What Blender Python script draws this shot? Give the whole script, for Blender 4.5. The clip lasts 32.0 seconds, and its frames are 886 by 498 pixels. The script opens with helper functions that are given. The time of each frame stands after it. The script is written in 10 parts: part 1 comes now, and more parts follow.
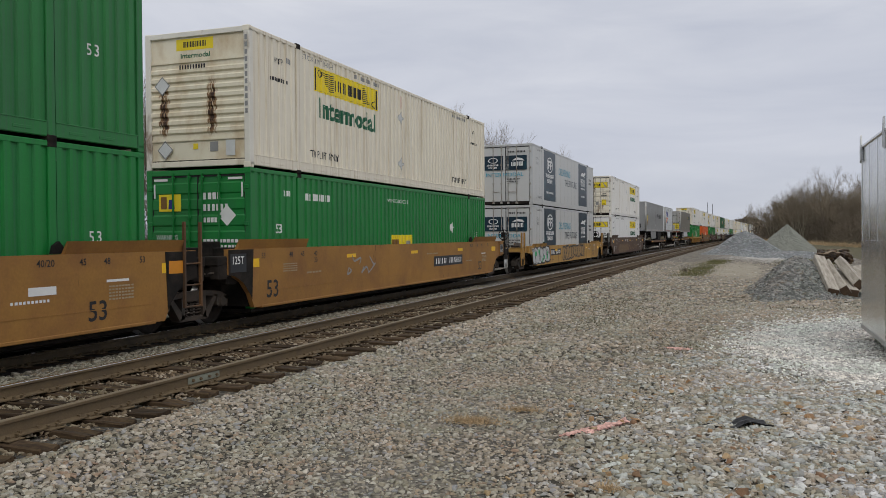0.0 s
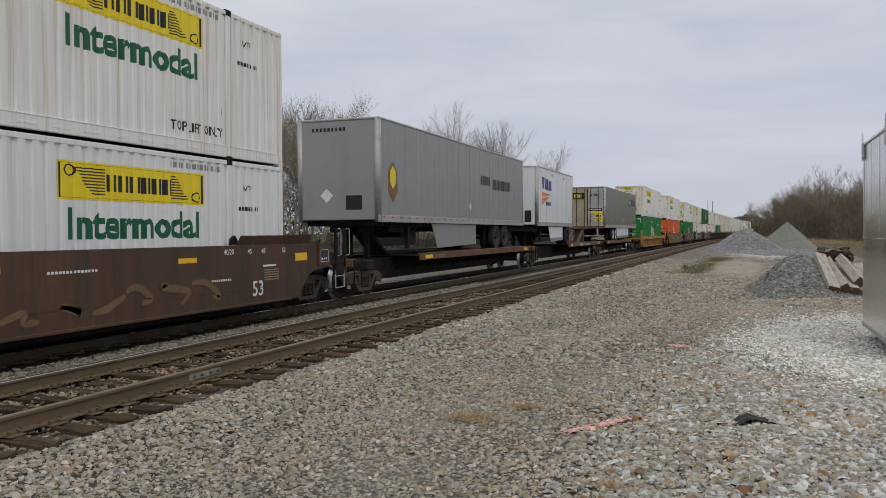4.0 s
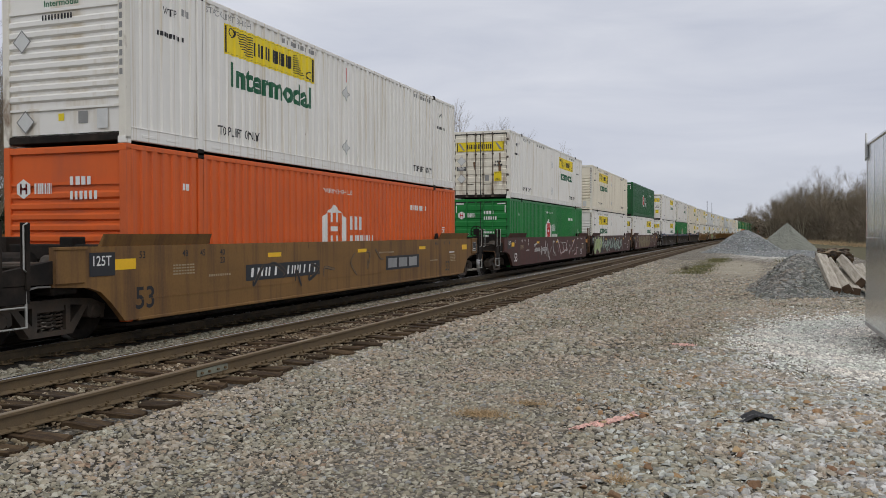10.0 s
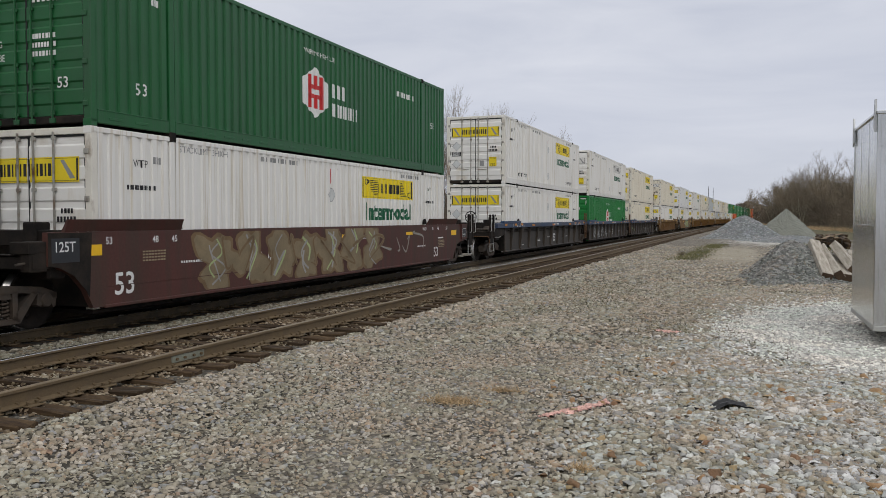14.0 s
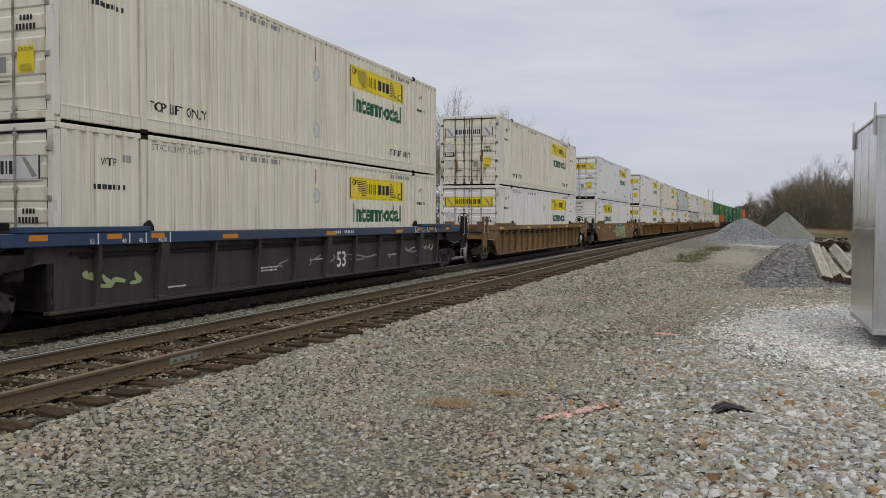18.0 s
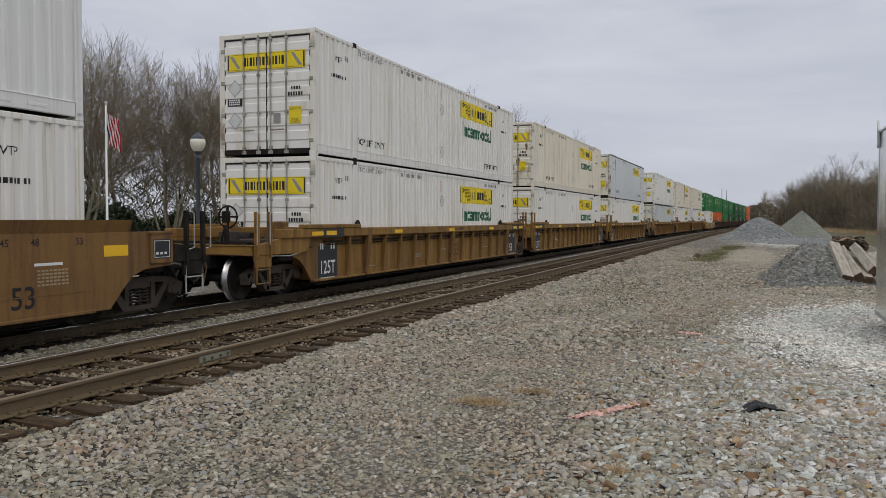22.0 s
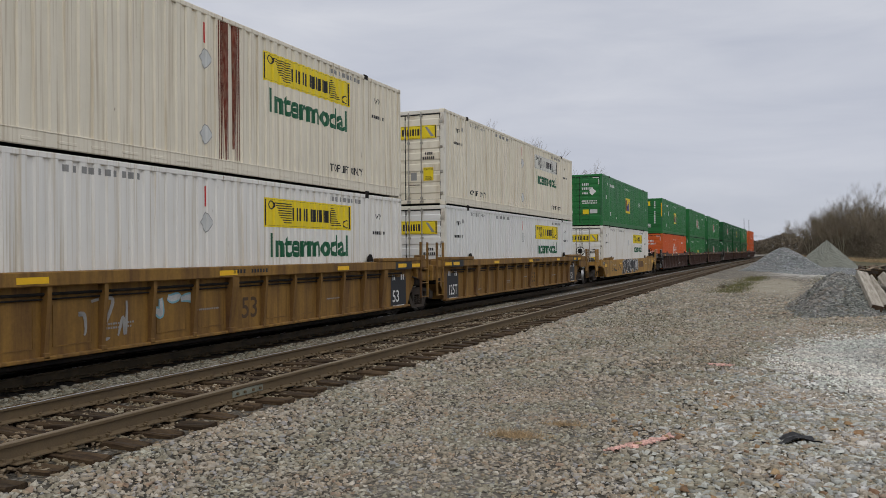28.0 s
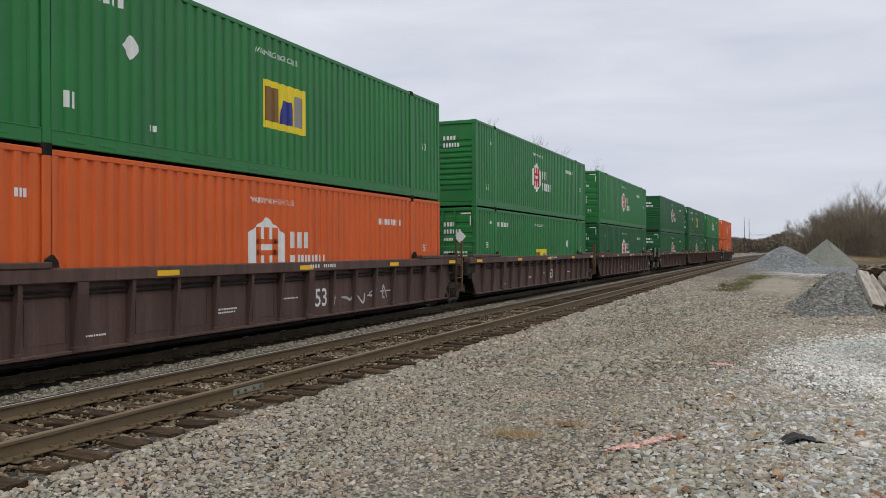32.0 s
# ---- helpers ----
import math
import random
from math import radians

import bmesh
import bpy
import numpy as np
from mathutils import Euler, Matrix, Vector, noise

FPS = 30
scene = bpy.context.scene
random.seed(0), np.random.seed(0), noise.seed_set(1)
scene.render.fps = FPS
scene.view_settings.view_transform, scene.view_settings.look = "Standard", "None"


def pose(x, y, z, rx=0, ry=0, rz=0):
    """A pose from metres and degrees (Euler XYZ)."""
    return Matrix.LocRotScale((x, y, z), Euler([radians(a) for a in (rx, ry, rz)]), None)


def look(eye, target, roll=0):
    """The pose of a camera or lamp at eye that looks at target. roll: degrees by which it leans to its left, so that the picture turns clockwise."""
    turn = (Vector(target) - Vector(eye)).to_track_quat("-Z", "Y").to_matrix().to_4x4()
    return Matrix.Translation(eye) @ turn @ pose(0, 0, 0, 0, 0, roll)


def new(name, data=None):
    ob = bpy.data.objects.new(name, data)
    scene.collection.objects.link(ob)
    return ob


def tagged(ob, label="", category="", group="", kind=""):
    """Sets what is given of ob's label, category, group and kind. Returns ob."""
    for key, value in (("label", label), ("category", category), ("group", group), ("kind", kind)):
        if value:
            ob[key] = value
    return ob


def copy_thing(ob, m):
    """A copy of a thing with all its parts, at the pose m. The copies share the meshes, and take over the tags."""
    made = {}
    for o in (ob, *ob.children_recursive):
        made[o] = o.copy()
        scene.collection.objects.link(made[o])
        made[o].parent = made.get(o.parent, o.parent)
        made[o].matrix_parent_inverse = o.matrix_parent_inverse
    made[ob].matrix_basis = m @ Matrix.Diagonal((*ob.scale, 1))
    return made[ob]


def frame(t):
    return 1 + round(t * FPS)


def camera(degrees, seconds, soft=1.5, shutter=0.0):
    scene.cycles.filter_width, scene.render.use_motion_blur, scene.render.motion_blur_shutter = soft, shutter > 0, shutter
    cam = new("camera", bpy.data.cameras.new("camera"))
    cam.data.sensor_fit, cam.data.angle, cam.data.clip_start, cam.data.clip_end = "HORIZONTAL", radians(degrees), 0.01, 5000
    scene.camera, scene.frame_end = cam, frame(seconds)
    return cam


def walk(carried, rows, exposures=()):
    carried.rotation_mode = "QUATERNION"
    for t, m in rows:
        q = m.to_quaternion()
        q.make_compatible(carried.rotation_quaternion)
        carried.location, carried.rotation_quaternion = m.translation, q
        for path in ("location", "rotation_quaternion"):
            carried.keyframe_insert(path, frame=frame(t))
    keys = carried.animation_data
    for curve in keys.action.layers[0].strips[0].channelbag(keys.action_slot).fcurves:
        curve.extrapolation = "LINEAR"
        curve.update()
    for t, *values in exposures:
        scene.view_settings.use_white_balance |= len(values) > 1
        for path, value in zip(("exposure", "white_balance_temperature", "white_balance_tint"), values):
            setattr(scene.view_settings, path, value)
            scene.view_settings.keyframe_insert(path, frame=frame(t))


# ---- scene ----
import functools

# camera and its path
cam = camera(56.0, 32.0, soft=0.5)
PATH = [
    (0, (7.122, 0.108, 1.654), (6.44, 1.988, 1.622), -0.4),
    (0.5, (7.114, 0.115, 1.652), (6.434, 1.996, 1.621), -0.4),
    (1, (7.11, 0.122, 1.65), (6.43, 2.002, 1.618), -0.4),
    (1.5, (7.101, 0.115, 1.653), (6.42, 1.995, 1.619), -0.4),
    (2, (7.101, 0.127, 1.645), (6.419, 2.007, 1.612), -0.4),
    (2.5, (7.091, 0.127, 1.65), (6.41, 2.008, 1.615), -0.3),
    (3, (7.09, 0.135, 1.644), (6.408, 2.015, 1.608), -0.3),
    (3.5, (7.092, 0.122, 1.651), (6.41, 2.002, 1.612), -0.3),
    (5.5, (7.106, 0.106, 1.649), (6.424, 1.985, 1.609), -0.2),
    (6, (7.099, 0.116, 1.644), (6.417, 1.995, 1.606), -0.3),
    (6.5, (7.092, 0.112, 1.645), (6.41, 1.992, 1.606), -0.2),
    (7, (7.091, 0.116, 1.644), (6.41, 1.996, 1.605), -0.2),
    (7.5, (7.094, 0.111, 1.65), (6.413, 1.991, 1.609), -0.1),
    (8, (7.079, 0.108, 1.642), (6.397, 1.988, 1.602), -0.2),
    (8.5, (7.05, 0.099, 1.632), (6.369, 1.98, 1.592), -0.2),
    (9, (7.028, 0.077, 1.618), (6.349, 1.958, 1.579), -0.2),
    (9.5, (7.014, 0.05, 1.619), (6.334, 1.931, 1.579), -0.1),
    (10, (7.018, 0.044, 1.614), (6.338, 1.925, 1.576), -0.1),
    (10.5, (7.019, 0.056, 1.61), (6.34, 1.936, 1.57), -0.1),
    (11, (7.024, 0.057, 1.607), (6.346, 1.938, 1.565), -0.1),
    (11.5, (7.053, 0.078, 1.615), (6.375, 1.958, 1.558), -0.1),
    (12, (7.1, 0.109, 1.62), (6.421, 1.989, 1.552), -0.1),
    (12.5, (7.181, 0.162, 1.638), (6.5, 2.041, 1.566), -0.0),
    (13, (7.268, 0.191, 1.626), (6.587, 2.071, 1.555), -0.0),
    (13.5, (7.298, 0.214, 1.624), (6.616, 2.093, 1.552), -0.0),
    (14, (7.294, 0.201, 1.628), (6.611, 2.08, 1.554), 0.0),
    (14.5, (7.295, 0.208, 1.632), (6.613, 2.086, 1.559), 0.0),
    (16.5, (7.29, 0.222, 1.63), (6.609, 2.101, 1.558), 0.1),
    (17, (7.286, 0.224, 1.626), (6.605, 2.103, 1.558), 0.1),
    (17.5, (7.282, 0.219, 1.63), (6.6, 2.098, 1.56), 0.2),
    (18, (7.297, 0.217, 1.634), (6.615, 2.096, 1.564), 0.2),
    (18.5, (7.294, 0.221, 1.632), (6.613, 2.1, 1.561), 0.2),
    (19, (7.291, 0.222, 1.632), (6.61, 2.101, 1.561), 0.2),
    (19.5, (7.296, 0.216, 1.64), (6.614, 2.094, 1.568), 0.2),
    (20, (7.295, 0.216, 1.638), (6.613, 2.095, 1.566), 0.2),
    (20.5, (7.305, 0.2, 1.635), (6.622, 2.078, 1.566), 0.2),
    (21, (7.281, 0.18, 1.634), (6.599, 2.058, 1.565), 0.2),
    (21.5, (7.219, 0.165, 1.627), (6.536, 2.043, 1.557), 0.2),
    (22, (7.126, 0.134, 1.626), (6.417, 2.002, 1.555), 0.1),
    (22.5, (7.051, 0.088, 1.617), (6.314, 1.946, 1.546), 0.1),
    (23, (7.019, 0.056, 1.62), (6.267, 1.908, 1.549), -0.1),
    (23.5, (7.01, -0.006, 1.638), (6.249, 1.842, 1.572), -0.4),
    (24, (7.013, 0.017, 1.626), (6.254, 1.867, 1.587), -0.5),
    (24.5, (7.012, 0.016, 1.626), (6.255, 1.867, 1.615), -0.6),
    (25, (7.02, 0.012, 1.62), (6.264, 1.863, 1.627), -0.6),
    (25.5, (7.024, 0.02, 1.623), (6.269, 1.872, 1.634), -0.5),
    (27.5, (7.043, 0.019, 1.623), (6.288, 1.871, 1.633), -0.5),
    (28, (7.043, 0.019, 1.623), (6.288, 1.871, 1.633), -0.5),
    (28.5, (7.036, 0.025, 1.623), (6.281, 1.877, 1.631), -0.4),
    (29, (7.035, 0.027, 1.622), (6.28, 1.879, 1.629), -0.5),
    (29.5, (7.039, 0.021, 1.635), (6.284, 1.873, 1.641), -0.4),
    (30, (7.058, 0.024, 1.638), (6.302, 1.876, 1.645), -0.4),
    (30.5, (7.058, 0.025, 1.633), (6.303, 1.877, 1.641), -0.4),
    (31, (7.041, 0.029, 1.628), (6.286, 1.881, 1.635), -0.4),
    (31.5, (7.033, 0.032, 1.627), (6.277, 1.884, 1.634), -0.5),
    (32, (7.02, 0.03, 1.638), (6.265, 1.882, 1.642), -0.3),
]
EXPOSURE = [(0, 0.0), (2, -0.03), (3.5, -0.02), (6, 0.0), (9, 0.02), (12, 0.10), (14, 0.10), (17, 0.02), (19, -0.02), (21, -0.07), (24, -0.05), (25.5, -0.06), (28, -0.09), (30, -0.04), (31, 0.04), (32, 0.19)]
walk(cam, [(t, look(eye, target, roll)) for t, eye, target, roll in PATH], EXPOSURE)

# ---------------------------------------------------------------- light
world = bpy.data.worlds.new("overcast_sky")
scene.world = world
world.use_nodes = True
_n, _l = world.node_tree.nodes, world.node_tree.links
_n.clear()
SUN_EL, SUN_AZ = radians(45), radians(150)


def wnode(kind, **kw):
    nd = _n.new(kind)
    for k, v in kw.items():
        nd.inputs[k].default_value = v
    return nd


_tc = _n.new("ShaderNodeTexCoord")
_sky = _n.new("ShaderNodeTexSky")
_sky.sky_type, _sky.sun_disc, _sky.sun_elevation, _sky.sun_rotation = "NISHITA", False, SUN_EL, SUN_AZ
_sep = _n.new("ShaderNodeSeparateXYZ")
_l.new(_tc.outputs["Generated"], _sep.inputs[0])
_grad = _n.new("ShaderNodeValToRGB")
_grad.color_ramp.elements[0].position, _grad.color_ramp.elements[0].color = 0.0, (0.60, 0.625, 0.69, 1)
_grad.color_ramp.elements[1].position, _grad.color_ramp.elements[1].color = 1.0, (1.02, 1.03, 1.03, 1)
_mid = _grad.color_ramp.elements.new(0.10)
_mid.color = (0.575, 0.60, 0.685, 1)
_mid2 = _grad.color_ramp.elements.new(0.32)
_mid2.color = (0.66, 0.68, 0.745, 1)
_l.new(_sep.outputs["Z"], _grad.inputs[0])
_map = _n.new("ShaderNodeMapping")
_map.inputs["Scale"].default_value = (2.2, 2.2, 9.0)
_l.new(_tc.outputs["Generated"], _map.inputs[0])
_cloud = wnode("ShaderNodeTexNoise", Scale=1.6, Detail=5.0, Roughness=0.55, Distortion=0.5)
_l.new(_map.outputs[0], _cloud.inputs["Vector"])
_cr = _n.new("ShaderNodeValToRGB")
_cr.color_ramp.elements[0].position, _cr.color_ramp.elements[0].color = 0.30, (0.88, 0.895, 0.93, 1)
_cr.color_ramp.elements[1].position, _cr.color_ramp.elements[1].color = 0.72, (1.12, 1.11, 1.09, 1)
_l.new(_cloud.outputs["Fac"], _cr.inputs[0])
_mul = _n.new("ShaderNodeMixRGB")
_mul.blend_type = "MULTIPLY"
_mul.inputs[0].default_value = 1.0
_l.new(_grad.outputs[0], _mul.inputs[1])
_l.new(_cr.outputs[0], _mul.inputs[2])
_b1, _b2, _add, _out = wnode("ShaderNodeBackground", Strength=0.004), wnode("ShaderNodeBackground", Strength=0.92), _n.new("ShaderNodeAddShader"), _n.new("ShaderNodeOutputWorld")
_l.new(_sky.outputs[0], _b1.inputs[0])
_l.new(_mul.outputs[0], _b2.inputs[0])
_l.new(_b1.outputs[0], _add.inputs[0])
_l.new(_b2.outputs[0], _add.inputs[1])
_l.new(_add.outputs[0], _out.inputs[0])

sun = new("sun", bpy.data.lights.new("sun", "SUN"))
sun.data.energy, sun.data.angle, sun.data.color = 0.62, radians(30), (1.0, 0.96, 0.9)
sun.matrix_world = look((0, 0, 0), (-math.cos(SUN_EL) * math.sin(SUN_AZ), -math.cos(SUN_EL) * math.cos(SUN_AZ), -math.sin(SUN_EL)))
scene.view_settings.exposure = 0.0

# ---------------------------------------------------------------- materials
def mat(name, color, rough=0.6, metal=0.0, vary=0.12, scale=1.5, stretch=(1, 1, 1), dirt=None, dirt_at=0.62, dirt_soft=0.2, dirt_scale=0.8,
        dirt_stretch=(1, 1, 1), grain=60.0, bump=0.1, island=0.0, objrand=0.0, coat=0.0, spots=None, spots_at=0.70, spec=0.3):
    """A paint, rock, wood or metal: a base colour with broad and fine variation, stains of a second colour, and relief."""
    m = bpy.data.materials.new(name)
    m.use_nodes = True
    nt = m.node_tree
    n, l = nt.nodes, nt.links
    bs = n["Principled BSDF"]
    tc = n.new("ShaderNodeTexCoord")

    def noise_tex(sc, st, detail=4.0):
        mp = n.new("ShaderNodeMapping")
        mp.inputs["Scale"].default_value = st
        l.new(tc.outputs["Object"], mp.inputs[0])
        t = n.new("ShaderNodeTexNoise")
        t.inputs["Scale"].default_value, t.inputs["Detail"].default_value, t.inputs["Roughness"].default_value = sc, detail, 0.62
        l.new(mp.outputs[0], t.inputs["Vector"])
        return t.outputs["Fac"]

    broad, fine = noise_tex(scale, stretch), noise_tex(grain, (1, 1, 1), 3.0)
    ramp = n.new("ShaderNodeValToRGB")
    lo, hi = [max(0.0, c * (1 - vary)) for c in color], [min(1.0, c * (1 + vary)) for c in color]
    ramp.color_ramp.elements[0].position, ramp.color_ramp.elements[0].color = 0.3, (*lo, 1)
    ramp.color_ramp.elements[1].position, ramp.color_ramp.elements[1].color = 0.7, (*hi, 1)
    l.new(broad, ramp.inputs[0])
    col = ramp.outputs[0]
    if dirt:
        dn = noise_tex(dirt_scale, dirt_stretch, 6.0)
        mr = n.new("ShaderNodeMapRange")
        mr.inputs["From Min"].default_value, mr.inputs["From Max"].default_value = dirt_at - dirt_soft, dirt_at + dirt_soft
        l.new(dn, mr.inputs["Value"])
        mx = n.new("ShaderNodeMixRGB")
        l.new(mr.outputs[0], mx.inputs[0])
        l.new(col, mx.inputs[1])
        mx.inputs[2].default_value = (*dirt, 1)
        col = mx.outputs[0]
    if spots:
        sn = noise_tex(9.0, (1, 1, 0.22), 3.0)
        sr = n.new("ShaderNodeMapRange")
        sr.inputs["From Min"].default_value, sr.inputs["From Max"].default_value = spots_at, spots_at + 0.05
        l.new(sn, sr.inputs["Value"])
        sx = n.new("ShaderNodeMixRGB")
        l.new(sr.outputs[0], sx.inputs[0])
        l.new(col, sx.inputs[1])
        sx.inputs[2].default_value = (*spots, 1)
        col = sx.outputs[0]
    fm = n.new("ShaderNodeMixRGB")
    fm.blend_type = "MULTIPLY"
    fm.inputs[0].default_value = 1.0
    fr = n.new("ShaderNodeMapRange")
    fr.inputs["To Min"].default_value, fr.inputs["To Max"].default_value = 1 - vary * 1.3, 1 + vary * 1.3
    l.new(fine, fr.inputs["Value"])
    l.new(col, fm.inputs[1])
    l.new(fr.outputs[0], fm.inputs[2])
    col = fm.outputs[0]
    for amount, src in ((island, "geo"), (objrand, "obj")):
        if amount:
            nd = n.new("ShaderNodeNewGeometry" if src == "geo" else "ShaderNodeObjectInfo")
            hv = n.new("ShaderNodeHueSaturation")
            r2 = n.new("ShaderNodeMapRange")
            r2.inputs["To Min"].default_value, r2.inputs["To Max"].default_value = 1 - amount, 1 + amount
            l.new(nd.outputs["Random Per Island" if src == "geo" else "Random"], r2.inputs["Value"])
            l.new(r2.outputs[0], hv.inputs["Value"])
            l.new(col, hv.inputs["Color"])
            col = hv.outputs[0]
    l.new(col, bs.inputs["Base Color"])
    bs.inputs["Metallic"].default_value = metal
    rr = n.new("ShaderNodeMapRange")
    rr.inputs["To Min"].default_value, rr.inputs["To Max"].default_value = max(0.05, rough - 0.12), min(1, rough + 0.12)
    l.new(broad, rr.inputs["Value"])
    l.new(rr.outputs[0], bs.inputs["Roughness"])
    bs.inputs["Coat Weight"].default_value = coat
    bs.inputs["Specular IOR Level"].default_value = spec
    if bump:
        bp = n.new("ShaderNodeBump")
        bp.inputs["Strength"].default_value, bp.inputs["Distance"].default_value = bump, 0.01
        l.new(fine, bp.inputs["Height"])
        l.new(bp.outputs[0], bs.inputs["Normal"])
    return m


def rust_runs(m, xs, z0, z1):
    """Ragged upright runs of rust at the given places across a wall, between two heights."""
    n, l = m.node_tree.nodes, m.node_tree.links
    bs = n["Principled BSDF"]
    col = bs.inputs["Base Color"].links[0].from_socket

    def op(kind, a, b=None):
        nd = n.new("ShaderNodeMath")
        nd.operation = kind
        for k, v in enumerate((a, b)):
            if v is None:
                continue
            if isinstance(v, (int, float)):
                nd.inputs[k].default_value = v
            else:
                l.new(v, nd.inputs[k])
        return nd.outputs[0]

    def fade(v, a, b):
        nd = n.new("ShaderNodeMapRange")
        nd.interpolation_type = "SMOOTHSTEP"
        nd.inputs["From Min"].default_value, nd.inputs["From Max"].default_value = a, b
        l.new(v, nd.inputs["Value"])
        return nd.outputs[0]
    tc, xyz = n.new("ShaderNodeTexCoord"), n.new("ShaderNodeSeparateXYZ")
    l.new(tc.outputs["Object"], xyz.inputs[0])
    rag, mp, streaky = n.new("ShaderNodeTexNoise"), n.new("ShaderNodeMapping"), n.new("ShaderNodeTexNoise")
    rag.inputs["Scale"].default_value, rag.inputs["Detail"].default_value = 4.5, 5.0
    l.new(tc.outputs["Object"], rag.inputs["Vector"])
    mp.inputs["Scale"].default_value = (5.0, 1.0, 1.0)
    l.new(tc.outputs["Object"], mp.inputs[0])
    streaky.inputs["Scale"].default_value, streaky.inputs["Detail"].default_value = 5.0, 5.0
    l.new(mp.outputs[0], streaky.inputs["Vector"])
    wander = op("MULTIPLY", op("SUBTRACT", rag.outputs["Fac"], 0.5), 0.17)
    total = None
    for x in xs:
        away = op("ABSOLUTE", op("ADD", op("SUBTRACT", xyz.outputs[0], x), wander))
        one = op("SUBTRACT", 1.0, fade(away, 0.02, 0.16))
        total = one if total is None else op("MAXIMUM", total, one)
    height = op("MULTIPLY", fade(xyz.outputs[2], z0 - 0.1, z0 + 0.25), op("SUBTRACT", 1.0, fade(xyz.outputs[2], z1 - 0.5, z1)))
    amount = op("MULTIPLY", op("MULTIPLY", total, height), fade(streaky.outputs["Fac"], 0.28, 0.60))
    tan, mix = n.new("ShaderNodeMixRGB"), n.new("ShaderNodeMixRGB")
    l.new(fade(amount, 0.02, 0.45), tan.inputs[0])
    l.new(col, tan.inputs[1])
    tan.inputs[2].default_value = (0.30, 0.17, 0.075, 1)
    l.new(fade(amount, 0.30, 0.85), mix.inputs[0])
    l.new(tan.outputs[0], mix.inputs[1])
    mix.inputs[2].default_value = (0.045, 0.024, 0.016, 1)
    l.new(mix.outputs[0], bs.inputs["Base Color"])


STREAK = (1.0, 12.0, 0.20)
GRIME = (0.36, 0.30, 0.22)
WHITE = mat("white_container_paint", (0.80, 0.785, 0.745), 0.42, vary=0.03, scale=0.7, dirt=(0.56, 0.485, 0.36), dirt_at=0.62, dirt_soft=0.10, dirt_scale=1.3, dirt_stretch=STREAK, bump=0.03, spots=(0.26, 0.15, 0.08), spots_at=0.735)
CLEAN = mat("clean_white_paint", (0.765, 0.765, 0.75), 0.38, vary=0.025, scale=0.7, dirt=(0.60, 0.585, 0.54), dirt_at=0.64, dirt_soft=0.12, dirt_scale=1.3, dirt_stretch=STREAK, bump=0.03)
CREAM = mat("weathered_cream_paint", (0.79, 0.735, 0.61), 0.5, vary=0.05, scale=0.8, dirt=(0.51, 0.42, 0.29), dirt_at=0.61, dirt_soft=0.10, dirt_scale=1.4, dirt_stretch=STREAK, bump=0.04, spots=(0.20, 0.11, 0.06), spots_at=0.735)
DIRTY_FRAME = mat("grimy_white_frame", (0.74, 0.71, 0.63), 0.5, vary=0.06, scale=1.5, dirt=(0.17, 0.095, 0.045), dirt_at=0.63, dirt_soft=0.08, dirt_scale=2.2, dirt_stretch=(1, 1, 0.5), bump=0.06)
RUSTY_LEAF = mat("rust_streaked_leaf", (0.75, 0.70, 0.57), 0.5, vary=0.06, scale=0.9, dirt=(0.20, 0.10, 0.040), dirt_at=0.62, dirt_soft=0.10, dirt_scale=1.5, dirt_stretch=(3.2, 1, 0.55), bump=0.05, spots=(0.13, 0.065, 0.03), spots_at=0.71)
SMOKED_LEAF = mat("smoke_stained_leaf", (0.75, 0.71, 0.60), 0.5, vary=0.06, scale=0.9, dirt=(0.24, 0.155, 0.085), dirt_at=0.635, dirt_soft=0.12, dirt_scale=1.2, dirt_stretch=(2.6, 1, 0.6), bump=0.05, spots=(0.16, 0.08, 0.035), spots_at=0.73)
RUSTY_FRONT = mat("rust_run_front_paint", (0.77, 0.71, 0.56), 0.5, vary=0.06, scale=0.9, dirt=(0.56, 0.43, 0.26), dirt_at=0.58, dirt_soft=0.14, dirt_scale=1.1, dirt_stretch=(1.6, 1, 0.9), bump=0.05, spots=(0.30, 0.19, 0.10), spots_at=0.72)
rust_runs(RUSTY_FRONT, (-0.84, 0.36), 0.70, 2.02)
LOCK_PALE = mat("dirty_zinc_rod", (0.36, 0.35, 0.31), 0.5, 0.3, vary=0.12, scale=3, dirt=(0.15, 0.085, 0.05), dirt_at=0.60, dirt_soft=0.08, dirt_scale=4, bump=0.06)
LOCK_ROD = mat("rusty_dark_rod", (0.085, 0.066, 0.052), 0.7, 0.2, vary=0.25, scale=3, dirt=(0.20, 0.17, 0.14), dirt_at=0.62, bump=0.08)
RUST_TRIM = mat("rust_spotted_trim", (0.66, 0.645, 0.58), 0.5, vary=0.06, scale=1.2, dirt=(0.13, 0.055, 0.028), dirt_at=0.58, dirt_soft=0.06, dirt_scale=2.6, dirt_stretch=(1, 1, 0.5), bump=0.08)
GREEN = mat("green_container_paint", (0.022, 0.185, 0.045), 0.42, vary=0.14, scale=0.7, dirt=(0.05, 0.12, 0.07), dirt_at=0.66, dirt_scale=1.3, dirt_stretch=STREAK, bump=0.03)
BRIGHT_GREEN = mat("bright_green_paint", (0.012, 0.195, 0.038), 0.4, vary=0.12, scale=0.7, dirt=(0.03, 0.13, 0.06), dirt_at=0.66, dirt_scale=1.3, dirt_stretch=STREAK, bump=0.03)
